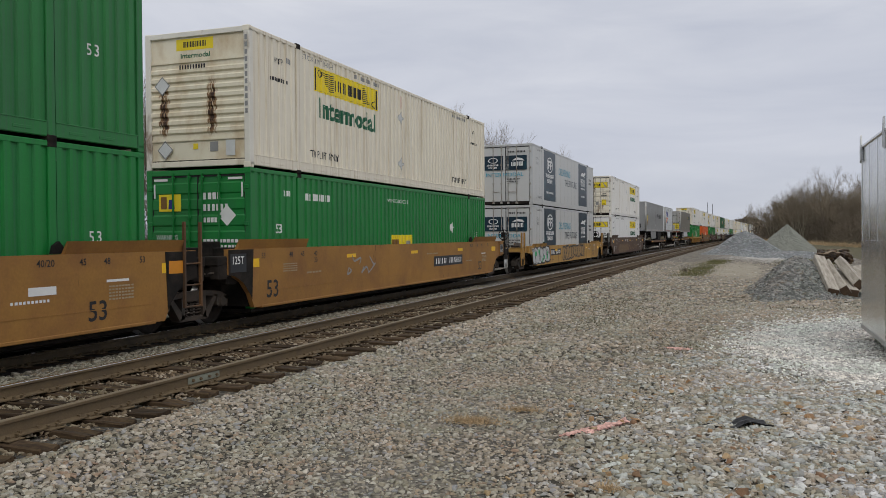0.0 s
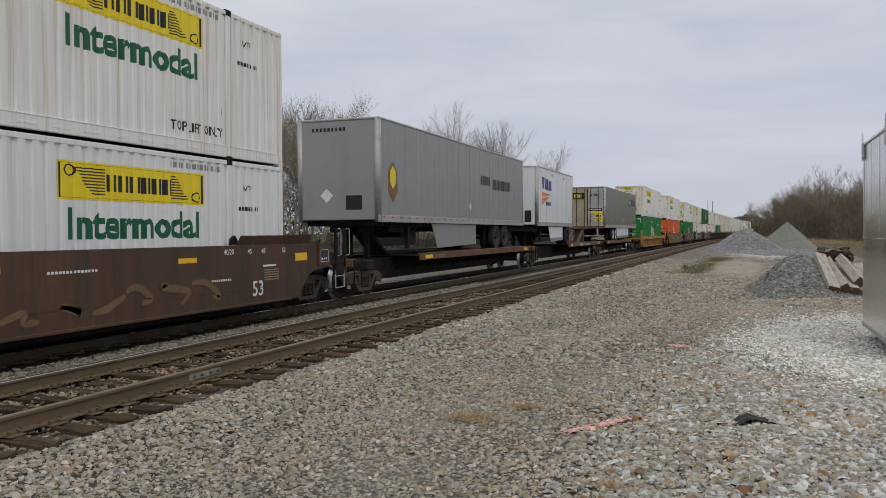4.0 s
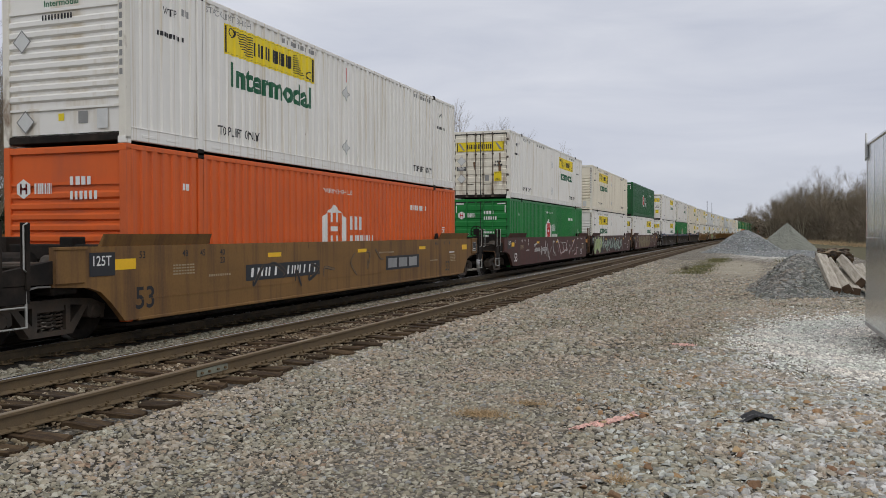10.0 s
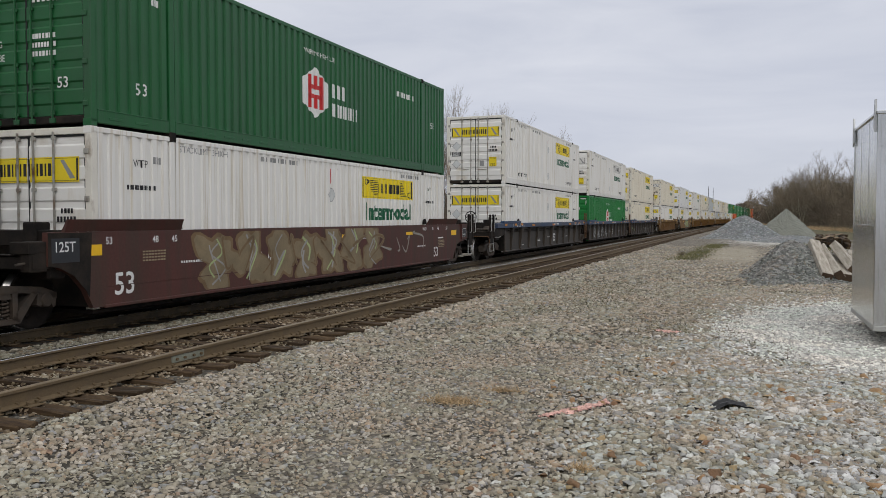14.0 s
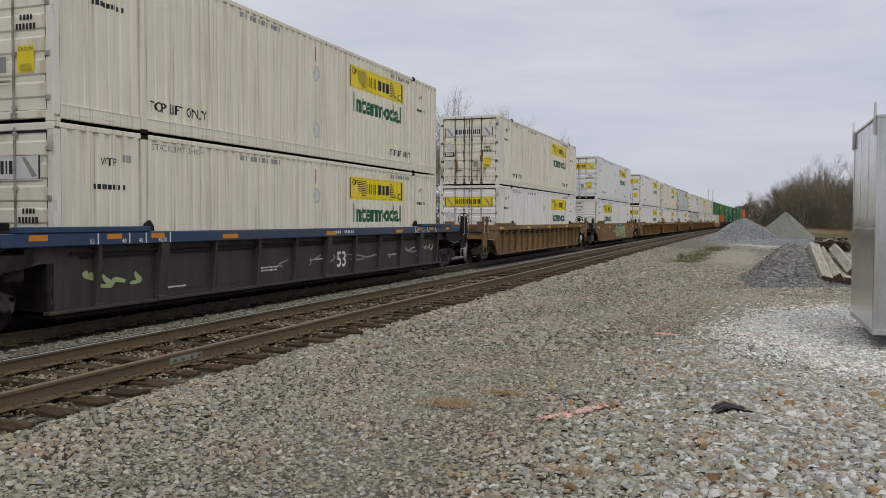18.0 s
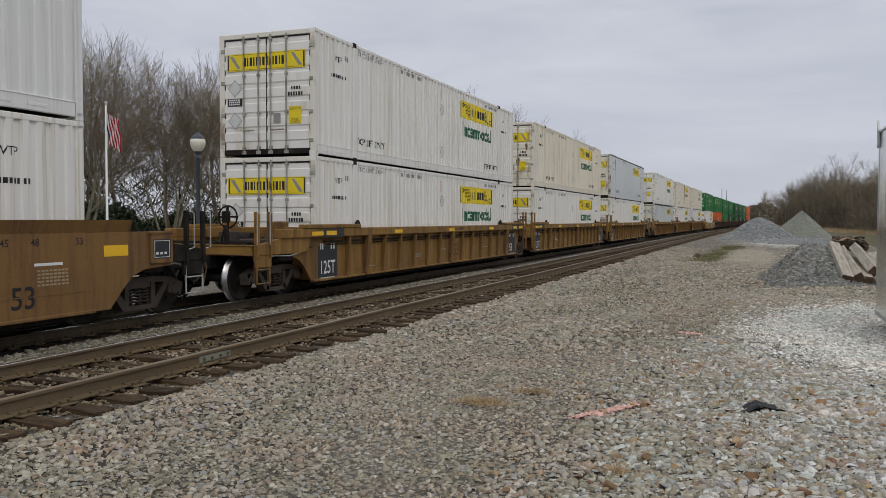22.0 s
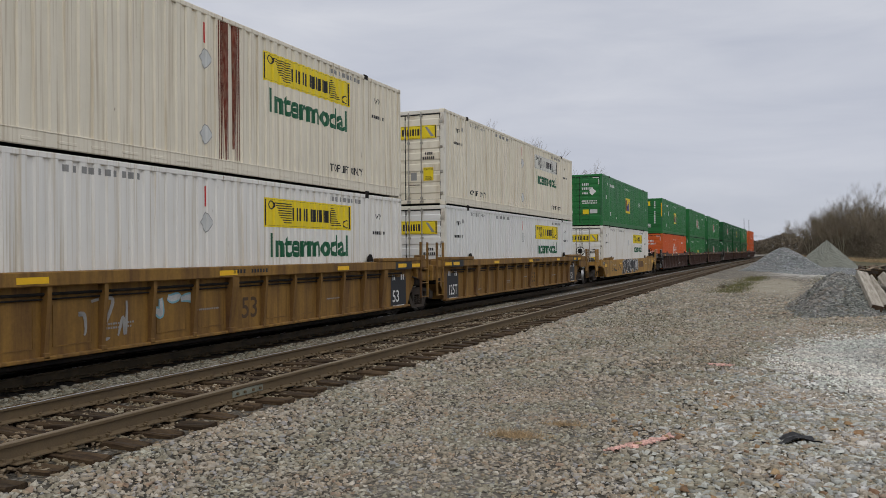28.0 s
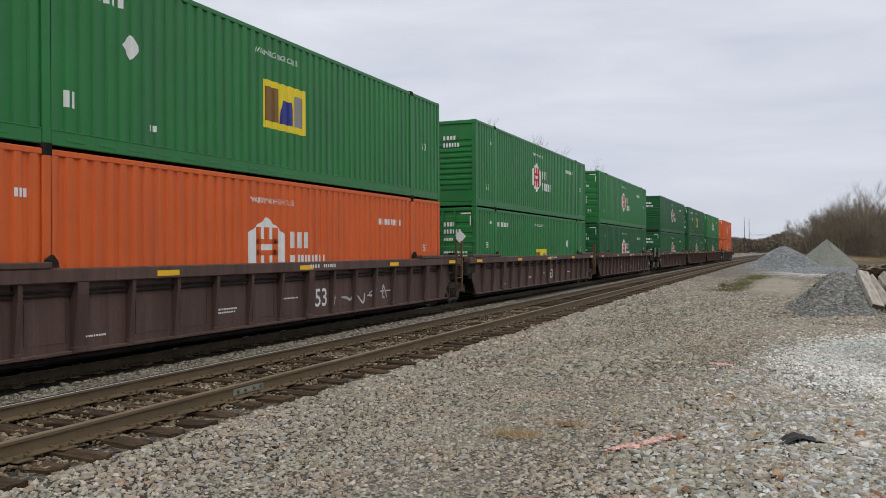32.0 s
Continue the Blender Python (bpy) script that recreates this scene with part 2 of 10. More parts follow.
DEEP_GREEN = mat("dark_green_paint", (0.013, 0.105, 0.032), 0.42, vary=0.14, scale=0.7, dirt=(0.04, 0.09, 0.05), dirt_at=0.66, dirt_scale=1.3, dirt_stretch=STREAK, bump=0.03)
ORANGE = mat("orange_container_paint", (0.66, 0.120, 0.022), 0.5, vary=0.08, scale=0.8, dirt=(0.42, 0.10, 0.045), dirt_at=0.66, dirt_scale=1.3, dirt_stretch=STREAK, bump=0.03)
REEFER = mat("white_smooth_panel", (0.54, 0.545, 0.53), 0.38, vary=0.04, scale=0.6, dirt=(0.58, 0.55, 0.46), dirt_at=0.7, dirt_scale=1.0, dirt_stretch=STREAK, bump=0.02)
PLATE = mat("pale_blue_white_plate", (0.655, 0.69, 0.69), 0.38, vary=0.04, scale=0.8, dirt=(0.59, 0.62, 0.62), dirt_at=0.7, dirt_stretch=STREAK, bump=0.02)
GREY_TRAILER = mat("grey_trailer_skin", (0.30, 0.305, 0.30), 0.42, 0.25, vary=0.06, scale=0.8, dirt=(0.21, 0.195, 0.17), dirt_at=0.68, dirt_stretch=STREAK, bump=0.02)
SILVER_TRAILER = mat("dull_silver_trailer_skin", (0.225, 0.212, 0.178), 0.40, 0.35, vary=0.07, scale=0.8, dirt=(0.24, 0.20, 0.14), dirt_at=0.62, dirt_stretch=STREAK, bump=0.02)
TRAILER_WHITE = mat("white_trailer_skin", (0.72, 0.745, 0.76), 0.35, vary=0.03, scale=0.8, dirt=(0.55, 0.55, 0.52), dirt_at=0.72, dirt_stretch=STREAK, bump=0.02)
SATIN = mat("satin_silver_trim", (0.52, 0.53, 0.53), 0.45, 0.25, vary=0.06, scale=2, dirt=(0.34, 0.32, 0.28), dirt_at=0.66, bump=0.03)
GALV = mat("galvanized_steel", (0.46, 0.47, 0.47), 0.42, 0.8, vary=0.1, scale=6, bump=0.05)
GALV_DULL = mat("dull_zinc_steel", (0.42, 0.42, 0.40), 0.55, 0.5, vary=0.12, scale=5, dirt=(0.25, 0.2, 0.15), dirt_at=0.7, bump=0.05)
YELLOW = mat("yellow_vinyl", (0.80, 0.62, 0.02), 0.4, vary=0.06, bump=0.02)
BLACK = mat("black_lettering", (0.02, 0.02, 0.022), 0.5, vary=0.2, bump=0.02)
DARK_GREEN_INK = mat("dark_green_lettering", (0.012, 0.11, 0.05), 0.45, vary=0.1, bump=0.02)
WHITE_INK = mat("white_lettering", (0.74, 0.74, 0.72), 0.5, vary=0.06, bump=0.02)
RED_INK = mat("red_lettering", (0.55, 0.03, 0.03), 0.45, vary=0.06, bump=0.02)
BLUE_INK = mat("blue_lettering", (0.02, 0.03, 0.22), 0.4, vary=0.06, bump=0.02)
ORANGE_INK = mat("orange_vinyl", (0.80, 0.20, 0.02), 0.4, vary=0.05, bump=0.02)
CYAN_INK = mat("cyan_lettering", (0.03, 0.33, 0.46), 0.4, vary=0.05, bump=0.02)
NAVY = mat("navy_teal_vinyl", (0.006, 0.024, 0.040), 0.35, vary=0.55, scale=0.55, stretch=(1, 0.6, 1.6), dirt=(0.02, 0.10, 0.13), dirt_at=0.66, dirt_soft=0.12, dirt_scale=0.6, dirt_stretch=(1, 0.8, 2.2), bump=0.02)
BROWN_INK = mat("brown_gold_lettering", (0.20, 0.10, 0.02), 0.4, vary=0.1, bump=0.02)
REFLECT = mat("yellow_reflector_tape", (0.85, 0.50, 0.02), 0.35, vary=0.08, bump=0.02)
ORANGE_TAPE = mat("orange_reflector_tape", (0.62, 0.24, 0.02), 0.4, vary=0.1, bump=0.02)
TAN_CAR = mat("tan_brown_car_paint", (0.205, 0.110, 0.036), 0.7, vary=0.16, scale=0.55, stretch=(1, 0.5, 2.2), dirt=(0.095, 0.052, 0.030), dirt_at=0.61, dirt_soft=0.14, dirt_scale=0.9, dirt_stretch=(1, 6.0, 0.45), spots=(0.05, 0.030, 0.020), spots_at=0.735, grain=22, bump=0.07)
GOLD_CAR = mat("golden_tan_car_paint", (0.335, 0.168, 0.040), 0.65, vary=0.15, scale=0.5, stretch=(1, 0.4, 2.4), dirt=(0.205, 0.092, 0.036), dirt_at=0.60, dirt_soft=0.18, dirt_scale=0.6, dirt_stretch=(1, 1.6, 1.4), spots=(0.06, 0.032, 0.018), spots_at=0.70, grain=22, bump=0.07)
YELLOW_CAR = mat("yellow_car_paint", (0.43, 0.245, 0.062), 0.65, vary=0.16, scale=0.55, stretch=(1, 0.5, 2.0), dirt=(0.16, 0.082, 0.034), dirt_at=0.61, dirt_soft=0.14, dirt_scale=0.9, dirt_stretch=(1, 4.5, 0.5), spots=(0.07, 0.036, 0.018), spots_at=0.72, grain=22, bump=0.07)
OCHRE_CAR = mat("ochre_brown_car_paint", (0.265, 0.145, 0.034), 0.7, vary=0.2, scale=0.55, dirt=(0.1, 0.05, 0.022), dirt_at=0.56, dirt_soft=0.16, dirt_scale=0.9, dirt_stretch=(1, 5.0, 0.45), grain=22, bump=0.07)
MAROON_CAR = mat("maroon_car_paint", (0.085, 0.03, 0.024), 0.6, vary=0.2, scale=0.55, dirt=(0.055, 0.034, 0.025), dirt_at=0.56, dirt_soft=0.16, dirt_scale=0.9, dirt_stretch=(1, 5.0, 0.45), grain=22, bump=0.07)
UMBER_CAR = mat("dusty_brown_car_paint", (0.110, 0.065, 0.052), 0.6, vary=0.2, scale=0.55, dirt=(0.055, 0.034, 0.028), dirt_at=0.56, dirt_soft=0.16, dirt_scale=0.9, dirt_stretch=(1, 5.0, 0.45), grain=22, bump=0.07)
DUSK_CAR = mat("dark_brown_car_paint", (0.095, 0.05, 0.03), 0.6, vary=0.2, scale=0.55, dirt=(0.05, 0.035, 0.025), dirt_at=0.56, dirt_soft=0.16, dirt_scale=0.9, dirt_stretch=(1, 5.0, 0.45), grain=22, bump=0.07)
RUST_CAR = mat("red_brown_car_paint", (0.165, 0.082, 0.035), 0.6, vary=0.2, scale=0.55, dirt=(0.07, 0.042, 0.025), dirt_at=0.55, dirt_soft=0.16, dirt_scale=0.9, dirt_stretch=(1, 5.0, 0.45), grain=22, bump=0.07)
BRONZE_CAR = mat("golden_brown_car_paint", (0.225, 0.130, 0.050), 0.65, vary=0.2, scale=0.55, stretch=(1, 0.5, 2.0), dirt=(0.10, 0.058, 0.030), dirt_at=0.60, dirt_soft=0.16, dirt_scale=0.9, dirt_stretch=(1, 5.0, 0.45), spots=(0.05, 0.03, 0.02), spots_at=0.735, grain=22, bump=0.07)
SLATE_CAR = mat("sooty_grey_car_paint", (0.043, 0.039, 0.035), 0.6, vary=0.2, scale=0.55, dirt=(0.075, 0.056, 0.040), dirt_at=0.6, dirt_soft=0.16, dirt_scale=0.9, dirt_stretch=(1, 5.0, 0.45), grain=22, bump=0.07)
BLUE_CHORD = mat("dark_blue_car_paint", (0.030, 0.060, 0.125), 0.5, vary=0.14, scale=0.7, dirt=(0.06, 0.06, 0.07), dirt_at=0.6, bump=0.05)
BLACK_PANEL = mat("black_stencil_panel", (0.028, 0.030, 0.034), 0.55, vary=0.15, bump=0.04)
SOOT = mat("sooty_steel", (0.013, 0.0115, 0.0105), 0.85, 0.0, spec=0.18, vary=0.25, scale=3, dirt=(0.045, 0.034, 0.026), dirt_at=0.62, dirt_scale=2.5, bump=0.1)
TRUCK_STEEL = mat("dusty_cast_steel", (0.056, 0.049, 0.041), 0.72, 0.1, vary=0.25, scale=4, dirt=(0.10, 0.07, 0.05), dirt_at=0.6, dirt_scale=3, bump=0.12)
WHEEL_STEEL = mat("worn_wheel_steel", (0.46, 0.45, 0.44), 0.28, 0.9, vary=0.15, bump=0.03)
RUBBER = mat("tyre_rubber", (0.020, 0.020, 0.021), 0.75, vary=0.2, scale=4, bump=0.06)
RIM_WHITE = mat("white_wheel_rim", (0.62, 0.62, 0.60), 0.4, vary=0.08, dirt=(0.3, 0.27, 0.22), dirt_at=0.68, bump=0.02)
RAIL_SIDE = mat("rusty_rail_steel", (0.140, 0.098, 0.052), 0.7, 0.0, vary=0.18, scale=2, dirt=(0.11, 0.08, 0.05), dirt_at=0.6, dirt_scale=3, bump=0.1)
# Rail steel darkened in colour to stand in for shade under the cars.
SHADED_RAIL = mat("shaded_rail_steel", (0.095, 0.068, 0.036), 0.65, 0.0, vary=0.2, scale=2, dirt=(0.03, 0.023, 0.016), dirt_at=0.55, dirt_scale=3, bump=0.1)
DULL_TOP = mat("dull_brown_rail_head", (0.20, 0.152, 0.10), 0.5, 0.25, vary=0.15, scale=3, stretch=(1, 0.3, 1), dirt=(0.40, 0.36, 0.30), dirt_at=0.68, dirt_scale=2, dirt_stretch=(8, 0.3, 1), bump=0.04)
RAIL_TOP = mat("polished_rail_head", (0.50, 0.49, 0.48), 0.25, 0.95, vary=0.08, scale=3, bump=0.01)
TIE_WOOD = mat("weathered_tie_wood", (0.032, 0.019, 0.010), 0.85, vary=0.35, scale=3, stretch=(1, 14, 14), dirt=(0.135, 0.088, 0.045), dirt_at=0.63, dirt_scale=2, dirt_stretch=(1, 8, 8), grain=30, bump=0.4, objrand=0.3)
PALE_TIMBER = mat("bleached_timber", (0.44, 0.40, 0.34), 0.85, vary=0.2, scale=2.0, stretch=(8, 1, 8), dirt=(0.17, 0.14, 0.105), dirt_at=0.58, dirt_scale=2.0, dirt_stretch=(6, 0.8, 6), bump=0.25)
BROWN_PLANK = mat("brown_plank_wood", (0.19, 0.135, 0.085), 0.85, vary=0.25, scale=2, stretch=(1, 9, 9), grain=30, bump=0.3, objrand=0.3)
END_GRAIN = mat("dark_end_grain", (0.085, 0.055, 0.035), 0.9, vary=0.3, scale=6, bump=0.3)


def ramp_nodes(n, stops):
    r = n.new("ShaderNodeValToRGB")
    while len(r.color_ramp.elements) < len(stops):
        r.color_ramp.elements.new(0.5)
    for e, (p, c) in zip(r.color_ramp.elements, stops):
        e.position, e.color = p, (*c, 1)
    return r


def stone_mat(name, stops, gain=1.0):
    m = bpy.data.materials.new(name)
    m.use_nodes = True
    n, l = m.node_tree.nodes, m.node_tree.links
    bs = n["Principled BSDF"]
    geo, r = n.new("ShaderNodeNewGeometry"), ramp_nodes(n, [(p, tuple(x * gain for x in c)) for p, c in stops])
    r.color_ramp.interpolation = "CONSTANT"
    l.new(geo.outputs["Random Per Island"], r.inputs[0])
    tc, t = n.new("ShaderNodeTexCoord"), n.new("ShaderNodeTexNoise")
    t.inputs["Scale"].default_value, t.inputs["Detail"].default_value = 55.0, 4.0
    l.new(tc.outputs["Object"], t.inputs["Vector"])
    mr, mx = n.new("ShaderNodeMapRange"), n.new("ShaderNodeMixRGB")
    mr.inputs["To Min"].default_value, mr.inputs["To Max"].default_value = 0.7, 1.25
    l.new(t.outputs["Fac"], mr.inputs["Value"])
    mx.blend_type = "MULTIPLY"
    mx.inputs[0].default_value = 1.0
    l.new(r.outputs[0], mx.inputs[1])
    l.new(mr.outputs[0], mx.inputs[2])
    t2, tr, m2 = n.new("ShaderNodeTexNoise"), ramp_nodes(n, [(0.36, (1.05, 1.0, 0.95)), (0.48, (1.0, 1.0, 0.98)), (0.58, (0.90, 0.94, 0.88)), (0.68, (1.05, 1.05, 1.06))]), n.new("ShaderNodeMixRGB")
    t2.inputs["Scale"].default_value, t2.inputs["Detail"].default_value = 0.9, 3.0
    l.new(tc.outputs["Object"], t2.inputs["Vector"])
    l.new(t2.outputs["Fac"], tr.inputs[0])
    m2.blend_type = "MULTIPLY"
    m2.inputs[0].default_value = 1.0
    l.new(mx.outputs[0], m2.inputs[1])
    l.new(tr.outputs[0], m2.inputs[2])
    l.new(m2.outputs[0], bs.inputs["Base Color"])
    bs.inputs["Roughness"].default_value = 0.85
    bp = n.new("ShaderNodeBump")
    bp.inputs["Strength"].default_value, bp.inputs["Distance"].default_value = 0.5, 0.01
    l.new(t.outputs["Fac"], bp.inputs["Height"])
    l.new(bp.outputs[0], bs.inputs["Normal"])
    return m


MIXED_STONES = [(0.0, (0.31, 0.265, 0.195)), (0.15, (0.19, 0.165, 0.122)), (0.29, (0.355, 0.325, 0.275)), (0.43, (0.235, 0.20, 0.14)), (0.57, (0.115, 0.10, 0.075)),
                (0.67, (0.43, 0.39, 0.32)), (0.76, (0.30, 0.215, 0.135)), (0.84, (0.235, 0.24, 0.255)), (0.92, (0.53, 0.49, 0.42)), (0.97, (0.23, 0.14, 0.085))]
MIXED_STONES = [(p, (0.62 * r_ + 0.38 * 0.285, 0.62 * g_ + 0.38 * 0.255, 0.62 * 1.03 * b_ + 0.38 * 0.21)) for p, (r_, g_, b_) in MIXED_STONES]
BALLAST = stone_mat("mixed_ballast_stone", MIXED_STONES, 1.27)
RIGHT_STONE = stone_mat("pale_mixed_stone", [(0.0, (0.41, 0.40, 0.385)), (0.2, (0.33, 0.325, 0.315)), (0.4, (0.47, 0.46, 0.445)), (0.6, (0.25, 0.24, 0.225)), (0.72, (0.54, 0.53, 0.51)), (0.88, (0.37, 0.325, 0.265))], 1.2)
BLUE_STONE = stone_mat("blue_grey_crushed_stone", [(0.0, (0.21, 0.22, 0.23)), (0.25, (0.29, 0.30, 0.31)), (0.5, (0.16, 0.165, 0.175)), (0.7, (0.36, 0.37, 0.38)), (0.88, (0.24, 0.235, 0.225))], 1.15)
DARK_STONE = stone_mat("dark_grey_crushed_stone", [(0.0, (0.15, 0.15, 0.145)), (0.25, (0.22, 0.22, 0.21)), (0.5, (0.105, 0.105, 0.10)), (0.7, (0.29, 0.285, 0.27)), (0.9, (0.19, 0.17, 0.14))], 1.1)
PALE_STONE = stone_mat("pale_dusty_stone", [(0.0, (0.50, 0.49, 0.465)), (0.3, (0.40, 0.39, 0.37)), (0.55, (0.62, 0.61, 0.58)), (0.8, (0.28, 0.27, 0.25)), (0.9, (0.70, 0.69, 0.66))], 1.4)
RUSTY_STONE = stone_mat("rust_brown_stone", [(0.0, (0.34, 0.21, 0.11)), (0.4, (0.22, 0.125, 0.07)), (0.7, (0.42, 0.30, 0.17))])
STRIP_STONE = stone_mat("dusty_grey_ballast_stone", [(0.0, (0.21, 0.185, 0.14)), (0.25, (0.29, 0.262, 0.205)), (0.5, (0.125, 0.108, 0.08)), (0.7, (0.36, 0.33, 0.27)), (0.88, (0.20, 0.15, 0.095))], 0.95)
CRIB_STONE = stone_mat("brown_dusted_ballast", [(0.0, (0.20, 0.145, 0.088)), (0.3, (0.29, 0.225, 0.15)), (0.55, (0.13, 0.092, 0.056)), (0.75, (0.36, 0.295, 0.21)), (0.92, (0.45, 0.395, 0.31))], 0.85)


def ground_mat():
    """Crushed stone in cells of its own size, with pale dusty, sandy and grassy stretches."""
    m = bpy.data.materials.new("gravel_ground")
    m.use_nodes = True
    n, l = m.node_tree.nodes, m.node_tree.links
    bs = n["Principled BSDF"]
    tc = n.new("ShaderNodeTexCoord")

    def vor(scale, feature="F1"):
        v = n.new("ShaderNodeTexVoronoi")
        v.feature = feature
        v.inputs["Scale"].default_value = scale
        l.new(warp.outputs[0], v.inputs["Vector"])
        return v

    def noi(scale, detail=5.0):
        t = n.new("ShaderNodeTexNoise")
        t.inputs["Scale"].default_value, t.inputs["Detail"].default_value, t.inputs["Roughness"].default_value = scale, detail, 0.6
        l.new(tc.outputs["Object"], t.inputs["Vector"])
        return t

    wn = noi(14.0, 2.0)
    warp = n.new("ShaderNodeMixRGB")
    warp.blend_type = "ADD"
    warp.inputs[0].default_value = 0.035
    l.new(tc.outputs["Object"], warp.inputs[1])
    l.new(wn.outputs["Color"], warp.inputs[2])
    cells, small = vor(17.0), vor(48.0)
    ramp = ramp_nodes(n, [(p, tuple(1.25 * x for x in c)) for p, c in MIXED_STONES])
    ramp.color_ramp.interpolation = "CONSTANT"
    sc = n.new("ShaderNodeSeparateColor")
    l.new(cells.outputs["Color"], sc.inputs[0])
    l.new(sc.outputs[0], ramp.inputs[0])
    ramp2 = ramp_nodes(n, [(p, tuple(1.2 * x for x in c)) for p, c in MIXED_STONES])
    sc2 = n.new("ShaderNodeSeparateColor")
    l.new(small.outputs["Color"], sc2.inputs[0])
    l.new(sc2.outputs[0], ramp2.inputs[0])

    def mix(fac, a, b, kind="MIX"):
        x = n.new("ShaderNodeMixRGB")
        x.blend_type = kind
        for i, s in enumerate((fac, a, b)):
            if isinstance(s, (int, float)):
                x.inputs[i].default_value = s
            elif isinstance(s, tuple):
                x.inputs[i].default_value = (*s, 1)
            else:
                l.new(s, x.inputs[i])
        return x.outputs[0]

    def rng(src, a, b, c=0.0, d=1.0):
        r = n.new("ShaderNodeMapRange")
        for k, v in zip(("From Min", "From Max", "To Min", "To Max"), (a, b, c, d)):
            r.inputs[k].default_value = v
        l.new(src, r.inputs["Value"])
        return r.outputs[0]

    # Shade between neighbouring stone cells is multiplied into their colour.
    cell_gap_shade = rng(cells.outputs["Distance"], 0.26, 0.60, 1.1, 0.25)
    stones = mix(1.0, ramp.outputs[0], cell_gap_shade, "MULTIPLY")
    fines = mix(0.75, ramp2.outputs[0], (0.235, 0.215, 0.185))
    at = n.new("ShaderNodeAttribute")
    at.attribute_name = "zone"
    zs = n.new("ShaderNodeSeparateColor")
    l.new(at.outputs["Color"], zs.inputs[0])
    broad, mid = noi(0.35), noi(2.2)
    fine_mask = rng(broad.outputs["Fac"], 0.42, 0.62)
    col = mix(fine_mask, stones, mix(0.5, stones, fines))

    def zone(chan, lo=0.35, hi=0.65):
        s = n.new("ShaderNodeMath")
        s.operation = "ADD"
        l.new(zs.outputs[chan], s.inputs[0])
        l.new(rng(mid.outputs["Fac"], 0.25, 0.75, -0.42, 0.42), s.inputs[1])
        return rng(s.outputs[0], lo, hi)

    pale = mix(0.6, ramp2.outputs[0], (0.66, 0.65, 0.62))
    col = mix(zone(0), col, pale)
    sand = mix(0.6, ramp2.outputs[0], (0.36, 0.32, 0.24))
    col = mix(zone(1), col, sand)
    soil = mix(0.55, (0.085, 0.095, 0.035), (0.17, 0.14, 0.085))
    soil = mix(mid.outputs["Fac"], soil, (0.10, 0.085, 0.05))
    col = mix(zone(2), col, soil)
    # Shade under the train is painted into the ballast colour.
    under_train_shade = n.new("ShaderNodeAttribute")
    under_train_shade.attribute_name = "under_train_shade"
    col = mix(under_train_shade.outputs["Fac"], col, mix(0.06, (0.016, 0.014, 0.012), col))
    # Shade among the loose stones, and track-bed dirt, darkened into the colour.
    gap_shade_dirt = n.new("ShaderNodeAttribute")
    gap_shade_dirt.attribute_name = "gap_shade_dirt"
    col = mix(gap_shade_dirt.outputs["Fac"], col, mix(0.62, col, (0.026, 0.022, 0.016)))
    tint = rng(noi(0.9).outputs["Fac"], 0.25, 0.75, 0.82, 1.15)
    col = mix(1.0, col, tint, "MULTIPLY")
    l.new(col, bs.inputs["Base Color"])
    bs.inputs["Roughness"].default_value = 0.9
    bs.inputs["Specular IOR Level"].default_value = 0.25
    hgt = n.new("ShaderNodeMath")
    hgt.operation = "ADD"
    l.new(rng(cells.outputs["Distance"], 0.0, 0.6, 1.0, 0.0), hgt.inputs[0])
    l.new(rng(small.outputs["Distance"], 0.0, 0.6, 0.35, 0.0), hgt.inputs[1])
    bp = n.new("ShaderNodeBump")
    bp.inputs["Strength"].default_value, bp.inputs["Distance"].default_value = 0.9, 0.03
    l.new(hgt.outputs[0], bp.inputs["Height"])
    l.new(bp.outputs[0], bs.inputs["Normal"])
    return m


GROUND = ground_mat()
BARK = mat("grey_brown_bark", (0.150, 0.122, 0.092), 0.9, vary=0.25, scale=3, stretch=(4, 4, 1), grain=25, bump=0.4, objrand=0.2)
PALE_BARK = mat("pale_smooth_bark", (0.27, 0.25, 0.18), 0.85, vary=0.2, scale=2, stretch=(3, 3, 1), dirt=(0.13, 0.12, 0.08), dirt_at=0.6, grain=20, bump=0.25)
TWIG = mat("winter_twigs", (0.20, 0.165, 0.118), 0.9, vary=0.25, scale=0.6, grain=8, bump=0, objrand=0.2)
WOODS = mat("far_brown_thicket", (0.150, 0.122, 0.088), 0.95, vary=0.4, scale=0.12, grain=3, bump=0, island=0.35)
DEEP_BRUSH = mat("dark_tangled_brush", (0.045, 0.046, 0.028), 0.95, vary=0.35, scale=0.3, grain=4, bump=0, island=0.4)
BRUSH = mat("yellow_brown_brush", (0.25, 0.195, 0.115), 0.9, vary=0.3, scale=0.5, grain=6, bump=0, island=0.35)
LEAF = mat("dark_evergreen_leaf", (0.030, 0.050, 0.020), 0.55, vary=0.3, scale=0.8, grain=6, bump=0, island=0.4)
GRASS = mat("short_green_grass", (0.155, 0.150, 0.062), 0.8, vary=0.3, scale=0.8, grain=6, bump=0, island=0.4)
DULL_WEED = mat("dull_brown_green_weed", (0.11, 0.100, 0.052), 0.9, vary=0.35, scale=0.8, grain=8, bump=0, island=0.4)
STRAW = mat("dry_straw", (0.46, 0.335, 0.195), 0.9, vary=0.25, scale=2, grain=20, bump=0, island=0.3)
